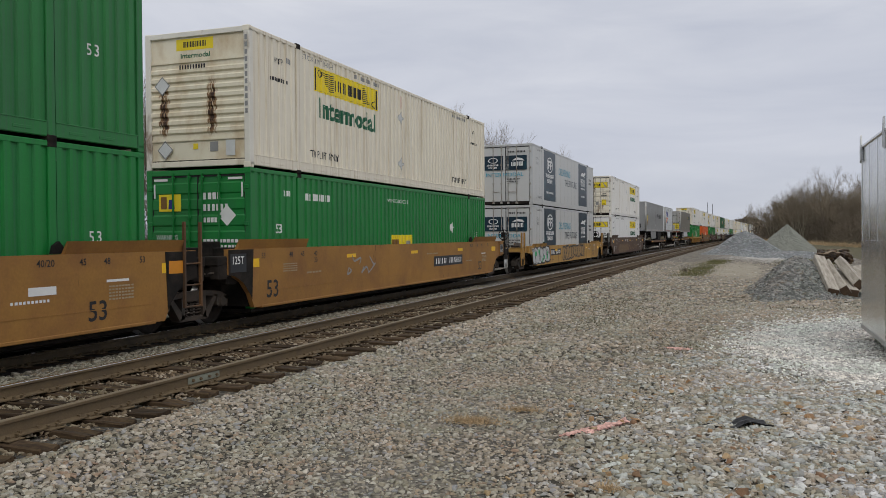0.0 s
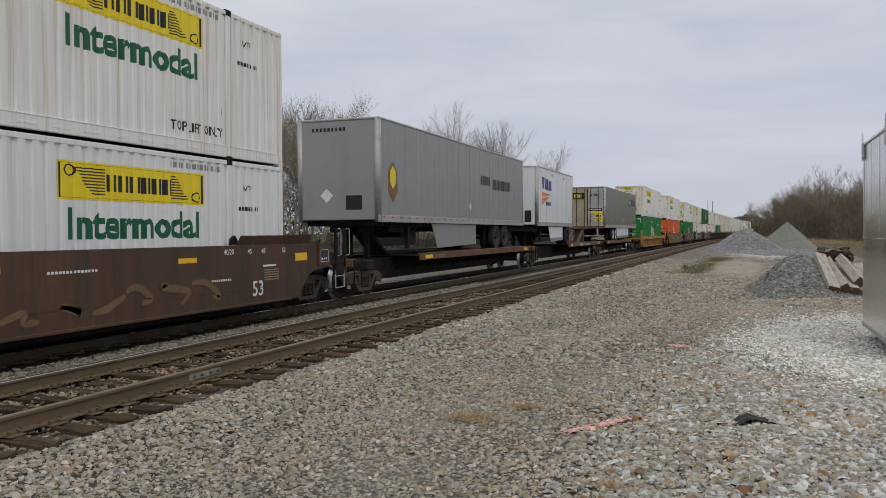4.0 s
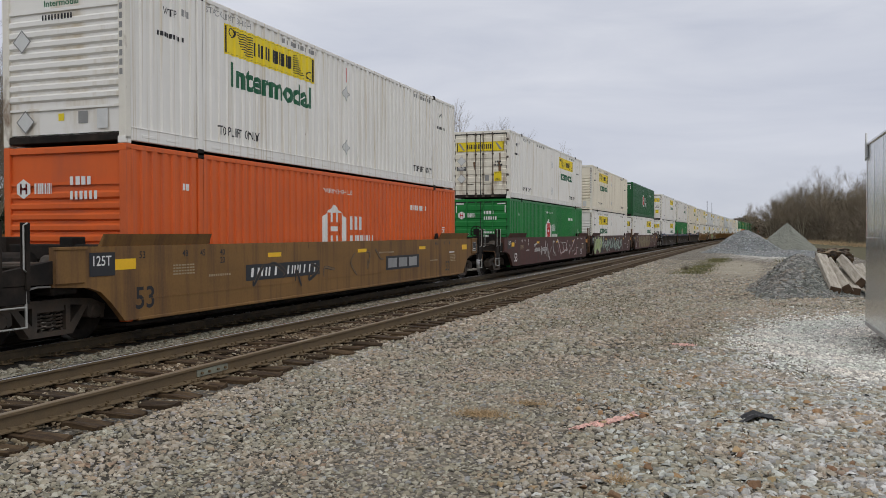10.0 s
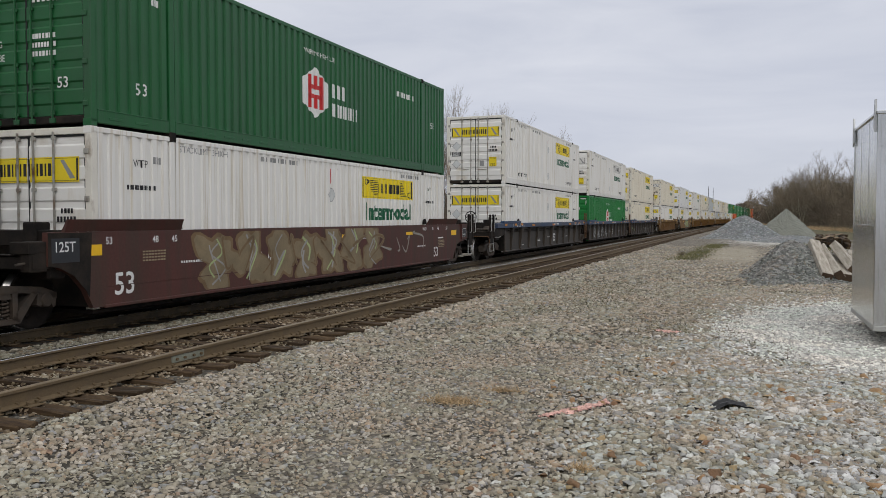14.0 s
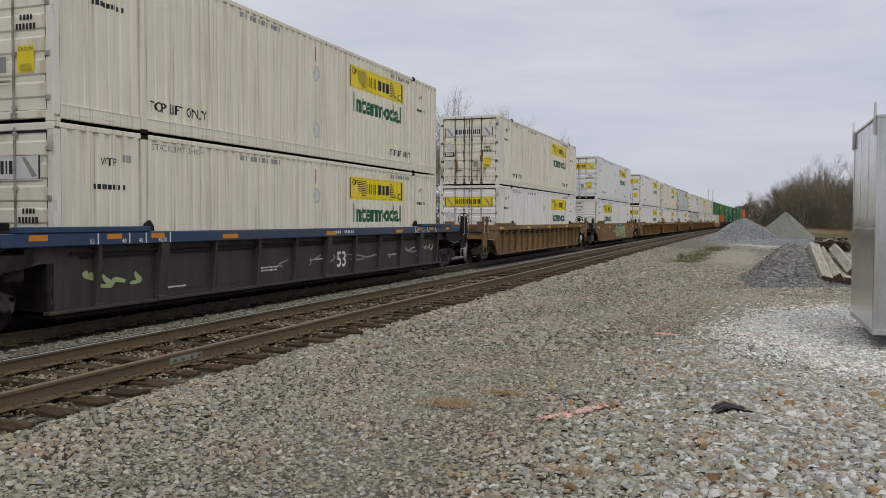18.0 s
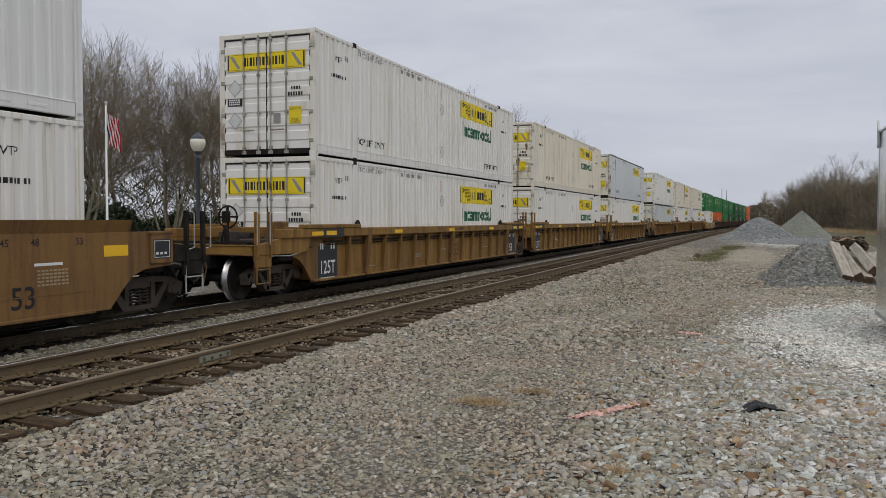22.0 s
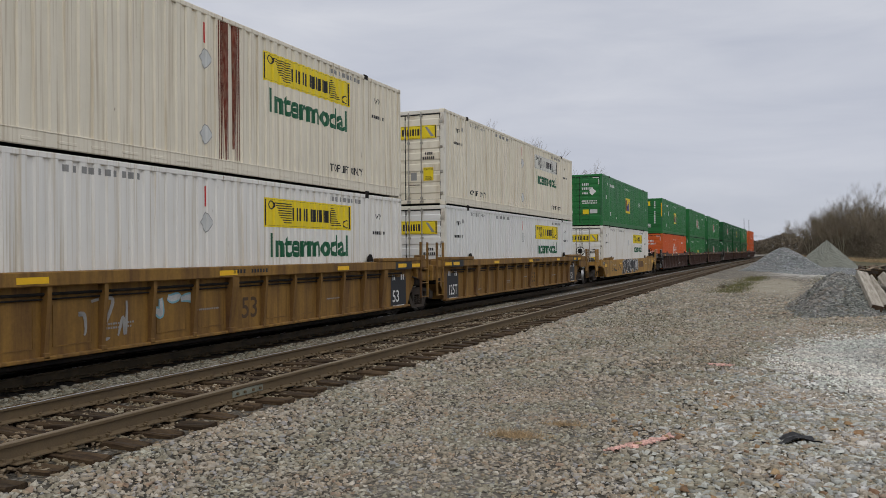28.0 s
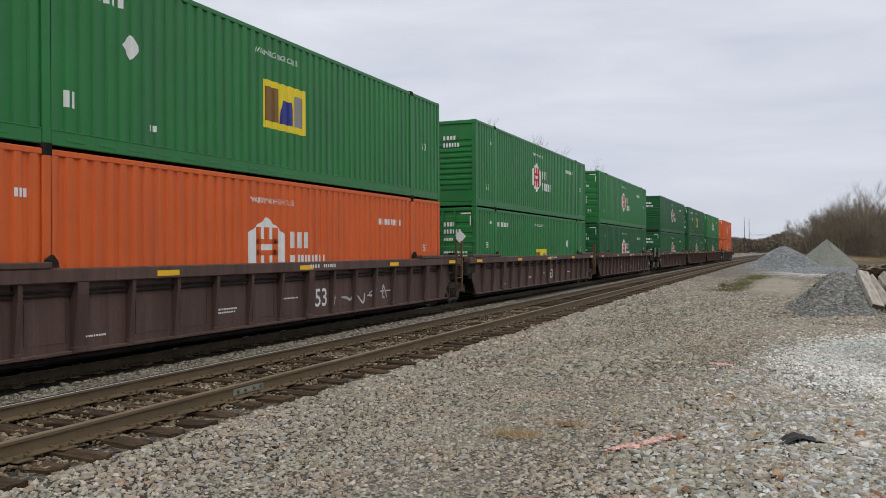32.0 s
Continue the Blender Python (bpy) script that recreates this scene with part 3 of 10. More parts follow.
ALUMINIUM = mat("brushed_aluminium_sheet", (0.72, 0.73, 0.73), 0.22, 0.92, vary=0.06, scale=0.7, stretch=(1, 5, 0.35), dirt=(0.40, 0.40, 0.385), dirt_at=0.62, dirt_scale=1.2, dirt_stretch=(1, 4, 0.3), bump=0.015)
FENCE_BLACK = mat("black_powder_coat", (0.018, 0.022, 0.028), 0.45, vary=0.12, bump=0.02)
POLE_WHITE = mat("white_pole_enamel", (0.72, 0.72, 0.70), 0.4, vary=0.05, bump=0.02)
POST_BLUE = mat("slate_blue_post_paint", (0.065, 0.082, 0.10), 0.45, vary=0.12, bump=0.03)
GLOBE = mat("milky_globe_glass", (0.72, 0.70, 0.60), 0.3, vary=0.05, scale=2, bump=0.0)
RAG = mat("black_torn_rubber", (0.022, 0.022, 0.024), 0.6, vary=0.2, scale=8, bump=0.2)
PINK = mat("fluorescent_pink_paint", (0.70, 0.42, 0.36), 0.7, vary=0.12, scale=8, bump=0.05, island=0.2)
FLAG_RED, FLAG_WHITE, FLAG_BLUE = mat("flag_red_cloth", (0.40, 0.03, 0.05), 0.8, bump=0.02), mat("flag_white_cloth", (0.66, 0.64, 0.62), 0.8, bump=0.02), mat("flag_blue_cloth", (0.03, 0.04, 0.14), 0.8, bump=0.02)
CONCRETE = mat("tan_concrete", (0.33, 0.27, 0.20), 0.85, vary=0.1, scale=1, grain=30, bump=0.15)
WIRE = mat("dark_cable", (0.05, 0.05, 0.055), 0.6, vary=0.1, bump=0)
def glow_mat(name, color, strength):
    m = bpy.data.materials.new(name)
    m.use_nodes = True
    bs = m.node_tree.nodes["Principled BSDF"]
    bs.inputs["Base Color"].default_value = (*color, 1)
    bs.inputs["Emission Color"].default_value, bs.inputs["Emission Strength"].default_value = (*color, 1), strength
    return m


AMBER = glow_mat("amber_lamp_glow", (1.0, 0.55, 0.12), 1.2)

# ---------------------------------------------------------------- mesh helpers
class Mesh:
    """Collects vertices and faces of one part."""

    def __init__(self):
        self.v, self.f = [], []

    def add(self, verts, faces):
        o = len(self.v)
        self.v.extend(verts)
        self.f.extend([tuple(i + o for i in q) for q in faces])
        return self

    def box(self, x0, x1, y0, y1, z0, z1, b=0.0):
        if b <= 0:
            v = [(x, y, z) for x in (x0, x1) for y in (y0, y1) for z in (z0, z1)]
            return self.add(v, [(0, 1, 3, 2), (4, 6, 7, 5), (0, 4, 5, 1), (2, 3, 7, 6), (0, 2, 6, 4), (1, 5, 7, 3)])
        b = min(b, 0.45 * min(x1 - x0, y1 - y0, z1 - z0))
        v, idx = [], {}
        for a, X in enumerate((x0, x1)):
            for c, Y in enumerate((y0, y1)):
                for d, Z in enumerate((z0, z1)):
                    sx, sy, sz = (b, -b)[a], (b, -b)[c], (b, -b)[d]
                    idx[a, c, d] = len(v)
                    v += [(X, Y + sy, Z + sz), (X + sx, Y, Z + sz), (X + sx, Y + sy, Z)]
        f = []
        for k in (0, 1):
            q = [idx[k, 0, 0], idx[k, 0, 1], idx[k, 1, 1], idx[k, 1, 0]]
            f.append(tuple(q if k == 0 else q[::-1]))
            q = [idx[0, k, 0] + 1, idx[1, k, 0] + 1, idx[1, k, 1] + 1, idx[0, k, 1] + 1]
            f.append(tuple(q if k == 0 else q[::-1]))
            q = [idx[0, 0, k] + 2, idx[0, 1, k] + 2, idx[1, 1, k] + 2, idx[1, 0, k] + 2]
            f.append(tuple(q if k == 0 else q[::-1]))
        for p in (0, 1):
            for q in (0, 1):
                for e, g in (((0, p, q), (1, p, q)),):
                    f.append((idx[e] + 1, idx[g] + 1, idx[g] + 2, idx[e] + 2))
                f.append((idx[p, 0, q] + 2, idx[p, 1, q] + 2, idx[p, 1, q], idx[p, 0, q]))
                f.append((idx[p, q, 0], idx[p, q, 1], idx[p, q, 1] + 1, idx[p, q, 0] + 1))
        for k in idx.values():
            f.append((k, k + 1, k + 2))
        return self.add(v, f)

    def prism(self, pts, axis, a0, a1):
        """A polygon of points in the other two axes, drawn out along one axis."""
        def place(p, a):
            return {"x": (a, p[0], p[1]), "y": (p[0], a, p[1]), "z": (p[0], p[1], a)}[axis]
        n = len(pts)
        v = [place(p, a0) for p in pts] + [place(p, a1) for p in pts]
        f = [(i, (i + 1) % n, n + (i + 1) % n, n + i) for i in range(n)]
        return self.add(v, f + [tuple(range(n))[::-1], tuple(range(n, 2 * n))])

    def tube(self, p0, p1, r0, r1=None, n=8, caps=True):
        p0, p1 = Vector(p0), Vector(p1)
        r1 = r0 if r1 is None else r1
        d = (p1 - p0).normalized()
        a = d.cross(Vector((0, 0, 1)) if abs(d.z) < 0.9 else Vector((1, 0, 0))).normalized()
        b = d.cross(a)
        v = []
        for p, r in ((p0, r0), (p1, r1)):
            v += [tuple(p + (a * math.cos(2 * math.pi * i / n) + b * math.sin(2 * math.pi * i / n)) * r) for i in range(n)]
        f = [(i, (i + 1) % n, n + (i + 1) % n, n + i) for i in range(n)]
        if caps:
            f += [tuple(range(n))[::-1], tuple(range(n, 2 * n))]
        return self.add(v, f)

    def lathe(self, prof, n=20, axis="z", at=(0, 0, 0)):
        """A profile of (radius, height) turned about an axis through at."""
        v = []
        for r, h in prof:
            for i in range(n):
                c, s = r * math.cos(2 * math.pi * i / n), r * math.sin(2 * math.pi * i / n)
                p = {"z": (c, s, h), "x": (h, c, s), "y": (c, h, s)}[axis]
                v.append((p[0] + at[0], p[1] + at[1], p[2] + at[2]))
        f = [(k * n + i, k * n + (i + 1) % n, (k + 1) * n + (i + 1) % n, (k + 1) * n + i) for k in range(len(prof) - 1) for i in range(n)]
        return self.add(v, f)

    def data(self, name, material, smooth=False):
        me = bpy.data.meshes.new(name)
        me.from_pydata(self.v, [], self.f)
        me.materials.append(material)
        bm = bmesh.new()
        bm.from_mesh(me)
        bmesh.ops.recalc_face_normals(bm, faces=bm.faces)
        bm.to_mesh(me)
        bm.free()
        if smooth:
            me.shade_smooth()
        return me


def bent_rod(pts, r=0.014, n=6):
    """A rod or wire in one piece along a line of points."""
    m, v = Mesh(), []
    pts = [Vector(p) for p in pts]
    for i, p in enumerate(pts):
        d = (pts[min(i + 1, len(pts) - 1)] - pts[max(i - 1, 0)]).normalized()
        a = d.cross(Vector((0.31, 0.17, 0.93)) if abs(d.z) < 0.9 else Vector((0.9, 0.3, 0.1))).normalized()
        b = d.cross(a)
        if v:
            old = Vector(v[-n]) - pts[i - 1]
            a = (old - d * old.dot(d)).normalized()
            b = d.cross(a)
        v += [tuple(p + (a * math.cos(2 * math.pi * k / n) + b * math.sin(2 * math.pi * k / n)) * r) for k in range(n)]
    f = [(i * n + k, i * n + (k + 1) % n, (i + 1) * n + (k + 1) % n, (i + 1) * n + k) for i in range(len(pts) - 1) for k in range(n)]
    return m.add(v, f + [tuple(range(n))[::-1], tuple(range(len(v) - n, len(v)))])


def raw_mesh(name, verts, faces, material, smooth=False):
    me = bpy.data.meshes.new(name)
    verts, faces = np.asarray(verts, np.float32), np.asarray(faces, np.int32)
    me.vertices.add(len(verts))
    me.vertices.foreach_set("co", verts.ravel())
    k = faces.shape[1]
    me.loops.add(faces.size)
    me.loops.foreach_set("vertex_index", faces.ravel())
    me.polygons.add(len(faces))
    me.polygons.foreach_set("loop_start", np.arange(0, faces.size, k, dtype=np.int32))
    me.polygons.foreach_set("loop_total", np.full(len(faces), k, np.int32))
    if smooth:
        me.polygons.foreach_set("use_smooth", np.ones(len(faces), bool))
    me.update()
    me.validate()
    me.materials.append(material)
    return me


FINE_PRINT = ("number", "small_print", "reporting_mark", "notice_lines", "panel_print", "post_number", "number_bars", "banner_scroll", "emblem_bars", "tape")


def part(name, me, material, parent, label="", smooth=False):
    """One mesh object under a thing or under a part."""
    if isinstance(me, Mesh):
        me = me.data(name, material, smooth)
    ob = new(name, me)
    ob.parent = parent
    if label:
        ob["label"] = label
    if name in FINE_PRINT:
        ob["kind"] = "stuff"
    return ob


def thing(name, label, category, m=None, group="", kind=""):
    ob = new(name)
    ob.empty_display_size = 0.3
    if m is not None:
        ob.matrix_world = m
    return tagged(ob, label, category, group, kind)


def solo(name, me, material, label, category, m=None, group="", kind="", smooth=False):
    ob = new(name, me.data(name, material, smooth) if isinstance(me, Mesh) else me)
    if m is not None:
        ob.matrix_world = m
    return tagged(ob, label, category, group, kind)


# ---------------------------------------------------------------- the ground and the two tracks
CURVE = 0.7e-4           # both tracks swing gently to one side: x = CURVE * y * y
TRACK_2 = -3.66          # centre of the train's track; the near track's centre is x = 0
RAIL_2 = -0.05           # its rail tops; those of the near track are z = 0


def bend(y):
    return CURVE * max(y, 0.0) ** 2


def smooth01(a, b, x):
    t = np.clip((x - a) / (b - a), 0, 1)
    return t * t * (3 - 2 * t)


def ground_z(x, y):
    """Height of the ground: the ballast bed under both tracks, the yard, and the lower land beyond."""
    xc = x - CURVE * np.maximum(y, 0) ** 2
    bed = smooth01(-8.0, -5.4, xc) * (1 - smooth01(1.35, 2.6, xc))
    z = -0.36 + 0.115 * bed + 0.03 * np.sin(x * 0.7 + y * 0.31) * (1 - bed) + 0.02 * np.sin(x * 1.9 - y * 0.83) * (1 - bed)
    mound = np.exp(-(((x - 4.4) / 2.2) ** 2 + ((y - 8.5) / 5.0) ** 2))
    return z + 0.05 * mound


def axis_steps(lo, hi, fine_lo, fine_hi, step, grow=1.16):
    mid = list(np.arange(fine_lo, fine_hi, step))
    out, s, x = [], step, fine_hi
    while x < hi:
        out.append(x)
        s *= grow
        x += s
    out.append(hi)
    left, s, x = [], step, fine_lo - step
    while x > lo:
        left.append(x)
        s *= grow
        x -= s
    left.append(lo)
    return np.array(left[::-1] + mid + out)


def build_ground():
    xs, ys = axis_steps(-900, 900, -9, 16, 0.25), axis_steps(-150, 2200, -2, 50, 0.3)
    X, Y = np.meshgrid(xs, ys)
    Z = ground_z(X, Y)
    nx, ny = len(xs), len(ys)
    verts = np.stack([X.ravel(), Y.ravel(), Z.ravel()], -1)
    i = np.arange(nx * ny).reshape(ny, nx)
    faces = np.stack([i[:-1, :-1].ravel(), i[:-1, 1:].ravel(), i[1:, 1:].ravel(), i[1:, :-1].ravel()], -1)
    me = raw_mesh("ground", verts, faces, GROUND, True)

    def blob(cx, cy, rx, ry):
        return np.clip(1.25 - np.hypot((X - cx) / rx, (Y - cy) / ry), 0, 1)
    pale = np.maximum.reduce([blob(8.9, 17.2, 2.9, 5.2), blob(9.5, 14.0, 2.2, 3.0), 0.85 * blob(10.5, 78, 6, 20), 0.8 * blob(8.2, 22, 2.6, 4)])
    sand = np.maximum.reduce([blob(6.6, 50, 2.1, 17), 0.8 * blob(3.95, 8.0, 0.55, 0.55), 0.75 * blob(-14, 30, 5, 60)])
    soil = np.maximum.reduce([blob(4.9, 52, 0.6, 13), np.where(X < -17.5, 0.9, 0.0), np.where(X > 15, 0.8, 0.0) * smooth01(60, 70, Y), np.where(Y > 150, 0.9, 0) * (np.abs(X) > 12), blob(11.5, 64, 1.2, 5),
                              np.where(X > 26, 0.9, 0.0)])
    col = np.stack([pale.ravel(), sand.ravel(), soil.ravel(), np.ones(X.size)], -1).astype(np.float32)
    a = me.color_attributes.new("zone", "FLOAT_COLOR", "POINT")
    a.data.foreach_set("color", col.ravel())
    xc = X - CURVE * np.maximum(Y, 0) ** 2
    # Where the train's shade is painted: its track and a strip beside it.
    under_train_shade = smooth01(-5.6, -5.0, xc) * (1 - smooth01(-2.55, -2.15, xc))
    o = me.attributes.new("under_train_shade", "FLOAT", "POINT")
    o.data.foreach_set("value", under_train_shade.ravel().astype(np.float32))
    # Yard area gets painted stone-gap shade; between the ties it is brown dirt.
    gap_shade_dirt = smooth01(1.2, 1.6, X) * (1 - smooth01(10.5, 11.5, X)) * smooth01(3.0, 4.0, Y) * (1 - smooth01(24, 44, Y)) * (1 - 0.8 * np.clip(pale * 1.6, 0, 1)) + (np.abs(xc) < 1.25) * 0.8
    gap_shade_dirt = gap_shade_dirt * (1 - 0.85 * np.exp(-((X - 4.6 - 0.10 * (Y - 8)) / 0.9) ** 2))
    o = me.attributes.new("gap_shade_dirt", "FLOAT", "POINT")
    o.data.foreach_set("value", gap_shade_dirt.ravel().astype(np.float32))
    return tagged(new("ground", me), "grey and tan crushed-stone yard with pale dusty patches", "ground", kind="structure")


build_ground()

SHARD = np.array([(x, y, z) for z in (-1, 1) for y in (-1, 1) for x in (-1, 1)]) * 0.78
SHARD_F = np.array([(4, 5, 6), (5, 7, 6), (0, 1, 4), (1, 5, 4), (2, 6, 3), (3, 6, 7), (0, 4, 2), (2, 4, 6), (1, 3, 5), (3, 7, 5)])
rng = np.random.default_rng(7)


def stones_mesh(name, pos, size, material, flat=0.80):
    """Many angular stones of their own, each a dented and turned lump."""
    k = len(pos)
    sc = size[:, None] * np.stack([rng.uniform(0.8, 1.5, k), rng.uniform(0.55, 1.05, k), rng.uniform(0.22, 0.48, k) * flat / 0.62], -1)
    yaw, tilt = rng.uniform(0, 2 * np.pi, k), rng.normal(0, 0.36, k)
    base = SHARD[None] + rng.normal(0, 0.32, (k, 8, 3))
    base[:, 4:, :2] *= rng.uniform(0.45, 0.95, (k, 1, 1))
    p = base * sc[:, None, :]
    c, s = np.cos(tilt)[:, None], np.sin(tilt)[:, None]
    p = np.stack([p[..., 0], c * p[..., 1] - s * p[..., 2], s * p[..., 1] + c * p[..., 2]], -1)
    c, s = np.cos(yaw)[:, None], np.sin(yaw)[:, None]
    p = np.stack([c * p[..., 0] - s * p[..., 1], s * p[..., 0] + c * p[..., 1], p[..., 2]], -1) + pos[:, None, :]
    f = SHARD_F[None] + (np.arange(k) * 8)[:, None, None]
    return raw_mesh(name, p.reshape(-1, 3), f.reshape(-1, 3), material)


def scatter(n, x0, x1, y0, y1, smin, smax, sink=0.2, keep=None):
    x, y = rng.uniform(x0, x1, n), rng.uniform(y0, y1, n)
    s = smin + (smax - smin) * rng.random(n) ** 1.8
    if x1 > 10 and y0 < 12:
        s = s * np.where(x < 2.4, 0.88, 0.74 + 0.30 * smooth01(4.8, 6.9, x))
    if keep is not None:
        k = keep(x, y)
        x, y, s = x[k], y[k], s[k]
    return np.stack([x, y, ground_z(x, y) + s * sink], -1), s


def coarse(x, y):
    """Coarse stone lies on the shoulder and before the camera, with a finer worn way between."""
    way = np.exp(-((x - 4.6 - 0.10 * (y - 8)) / 0.75) ** 2)
    palepatch = np.hypot((x - 9.2) / 2.5, (y - 16.6) / 5.2) + rng.normal(0, 0.12, len(x)) < 1
    return (rng.random(len(x)) > 0.35 * way) & ~palepatch & (rng.random(len(x)) < (y - 2.6) / 2.0)


def build_stones():
    p, s = scatter(78000, 1.32, 11.5, 3.4, 12.5, 0.012, 0.041, 0.25, keep=coarse)
    solo("gravel", stones_mesh("gravel", p, s, BALLAST), BALLAST, "loose angular grey and tan gravel stones on the yard", "gravel", kind="stuff")
    p, s = scatter(44000, 1.32, 11.5, 12.5, 26.0, 0.016, 0.048, 0.25, keep=coarse)
    solo("gravel", stones_mesh("gravel", p, s, BALLAST), BALLAST, "loose grey gravel stones further along the yard", "gravel", kind="stuff")
    p, s = scatter(22000, -1.35, 1.30, 3.5, 26, 0.012, 0.036, 0.0)
    clump = np.sin(p[:, 1] * 5.1 + 2.0 * np.sin(p[:, 0] * 3.7)) * np.sin(p[:, 0] * 4.3 + p[:, 1] * 1.7)
    p[:, 2] = -0.245 + 0.022 * clump + rng.uniform(0, 0.045, len(p)) * (np.abs(p[:, 0]) < 1.0)
    p[:, 0] += CURVE * p[:, 1] ** 2
    solo("crib_ballast", stones_mesh("crib_ballast", p, s, CRIB_STONE), CRIB_STONE, "brown dusted ballast stones between the wooden ties", "ballast", kind="stuff")
    p, s = scatter(16000, -2.45, -1.25, 4.5, 30, 0.014, 0.042, 0.25)
    p[:, 0] += CURVE * p[:, 1] ** 2
    solo("ballast", stones_mesh("ballast", p, s, STRIP_STONE), STRIP_STONE, "dusty grey ballast stones between the two tracks", "ballast", kind="stuff")
    p, s = scatter(6000, -6.0, -4.9, 6, 40, 0.02, 0.05, 0.25)
    solo("ballast", stones_mesh("ballast", p, s, STRIP_STONE), STRIP_STONE, "grey ballast stones beyond the train's track", "ballast", kind="stuff")


build_stones()
_p, _s = scatter(9000, 1.32, 11.5, -6.0, 5.0, 0.014, 0.044, 0.25)
solo("gravel", stones_mesh("gravel", _p, _s, BALLAST), BALLAST, "loose gravel stones underfoot", "gravel", kind="stuff")
_p, _s = scatter(30000, 1.32, 11.0, 26.0, 62.0, 0.030, 0.062, 0.2, keep=lambda x, y: (rng.random(len(x)) > (y - 26) / 40) & ~(np.hypot((x - 6.6) / 2.5, (y - 51) / 17) + rng.normal(0, 0.22, len(x)) < 0.85))
solo("gravel", stones_mesh("gravel", _p, _s, BALLAST), BALLAST, "grey gravel thinning out along the yard", "gravel", kind="stuff")
_p, _s = scatter(30000, 5.2, 11.5, 4.2, 15.0, 0.012, 0.042, 0.55, keep=lambda x, y: (rng.random(len(x)) < np.clip((x - 5.2) / 3.2, 0, 1)) & (np.hypot((x - 9.2) / 2.5, (y - 16.6) / 5.2) + rng.normal(0, 0.12, len(x)) > 1))
solo("gravel", stones_mesh("gravel", _p, _s, RIGHT_STONE), RIGHT_STONE, "paler gravel stones towards the cabinet", "gravel", kind="stuff")
_p, _s = scatter(230, 5.2, 10.5, 5.0, 12.0, 0.025, 0.05, 0.7)
solo("gravel", stones_mesh("gravel", _p, _s, RUSTY_STONE), RUSTY_STONE, "scattered rust-brown and ochre stones on the yard", "gravel", kind="stuff")
_p, _s = scatter(46000, 6.2, 12.4, 10.0, 24.5, 0.010, 0.032, 0.25, keep=lambda x, y: np.hypot((x - 9.3) / 2.7, (y - 16.6) / 5.8) + rng.normal(0, 0.15, len(x)) < 1)
solo("gravel", stones_mesh("gravel", _p, _s, PALE_STONE), PALE_STONE, "fine pale dusty gravel before the cabinet", "gravel", kind="stuff")

RAIL_PROFILE = [(-0.07, -0.172), (0.07, -0.172), (0.07, -0.160), (0.012, -0.140), (0.009, -0.045), (0.036, -0.034), (0.036, -0.008), (-0.036, -0.008), (-0.036, -0.034), (-0.009, -0.045), (-0.012, -0.140), (-0.07, -0.160)]
HEAD_PROFILE = [(-0.036, -0.0078), (0.036, -0.0078), (0.033, -0.002), (0.022, 0.0), (-0.022, 0.0), (-0.033, -0.002)]


def swept(profile, x0, z0, y0, y1, steps):
    m = Mesh()
    ys = np.linspace(0, 1, steps) ** 1.6 * (y1 - y0) + y0
    n = len(profile)
    v = [(x0 + bend(y) + px, y, z0 + pz) for y in ys for px, pz in profile]
    f = [(k * n + i, k * n + (i + 1) % n, (k + 1) * n + (i + 1) % n, (k + 1) * n + i) for k in range(steps - 1) for i in range(n)]
    f += [tuple(range(n))[::-1], tuple(range((steps - 1) * n, steps * n))]
    return m.add(v, f)


def tie_mesh(seed):
    r = random.Random(seed)
    m = Mesh()
    h = [r.uniform(-0.03, 0.0) for _ in range(10)]
    n, v, f = 9, [], []
    for i in range(n):
        x = -1.3 + 2.6 * i / (n - 1) + r.uniform(-0.05, 0.05)
        w0, w1 = -0.115 + r.uniform(-0.012, 0.012), 0.115 + r.uniform(-0.012, 0.012)
        v += [(x, w0, -0.2), (x, w0, h[i] - 0.012), (x, w0 + 0.02, h[i]), (x, r.uniform(-0.05, 0.05), h[i] - r.uniform(0, 0.035)), (x, w1 - 0.02, h[i]), (x, w1, h[i] - 0.012), (x, w1, -0.2)]
    for i in range(n - 1):
        f += [(i * 7 + k, i * 7 + (k + 1) % 7, i * 7 + 7 + (k + 1) % 7, i * 7 + 7 + k) for k in range(7)]
    f += [tuple(range(7))[::-1], tuple(range((n - 1) * 7, n * 7))]
    return m.add(v, f).data("tie", TIE_WOOD)


def fastening_mesh():
    m = Mesh()
    m.box(-0.09, 0.14, -0.09, 0.09, -0.006, 0.008, 0.003)
    for sx in (-0.078, 0.082):
        for sy in (-0.055, 0.05):
            m.box(sx - 0.009, sx + 0.009, sy - 0.009, sy + 0.009, 0.0, 0.035)
            m.box(sx - 0.018, sx + 0.018, sy - 0.014, sy + 0.014, 0.03, 0.046, 0.004)
    for sy in (-0.13, 0.13):
        m.box(-0.05, 0.05, sy - 0.012, sy + 0.012, -0.01, 0.05, 0.004)
    return m.data("tie_plate", RAIL_SIDE)


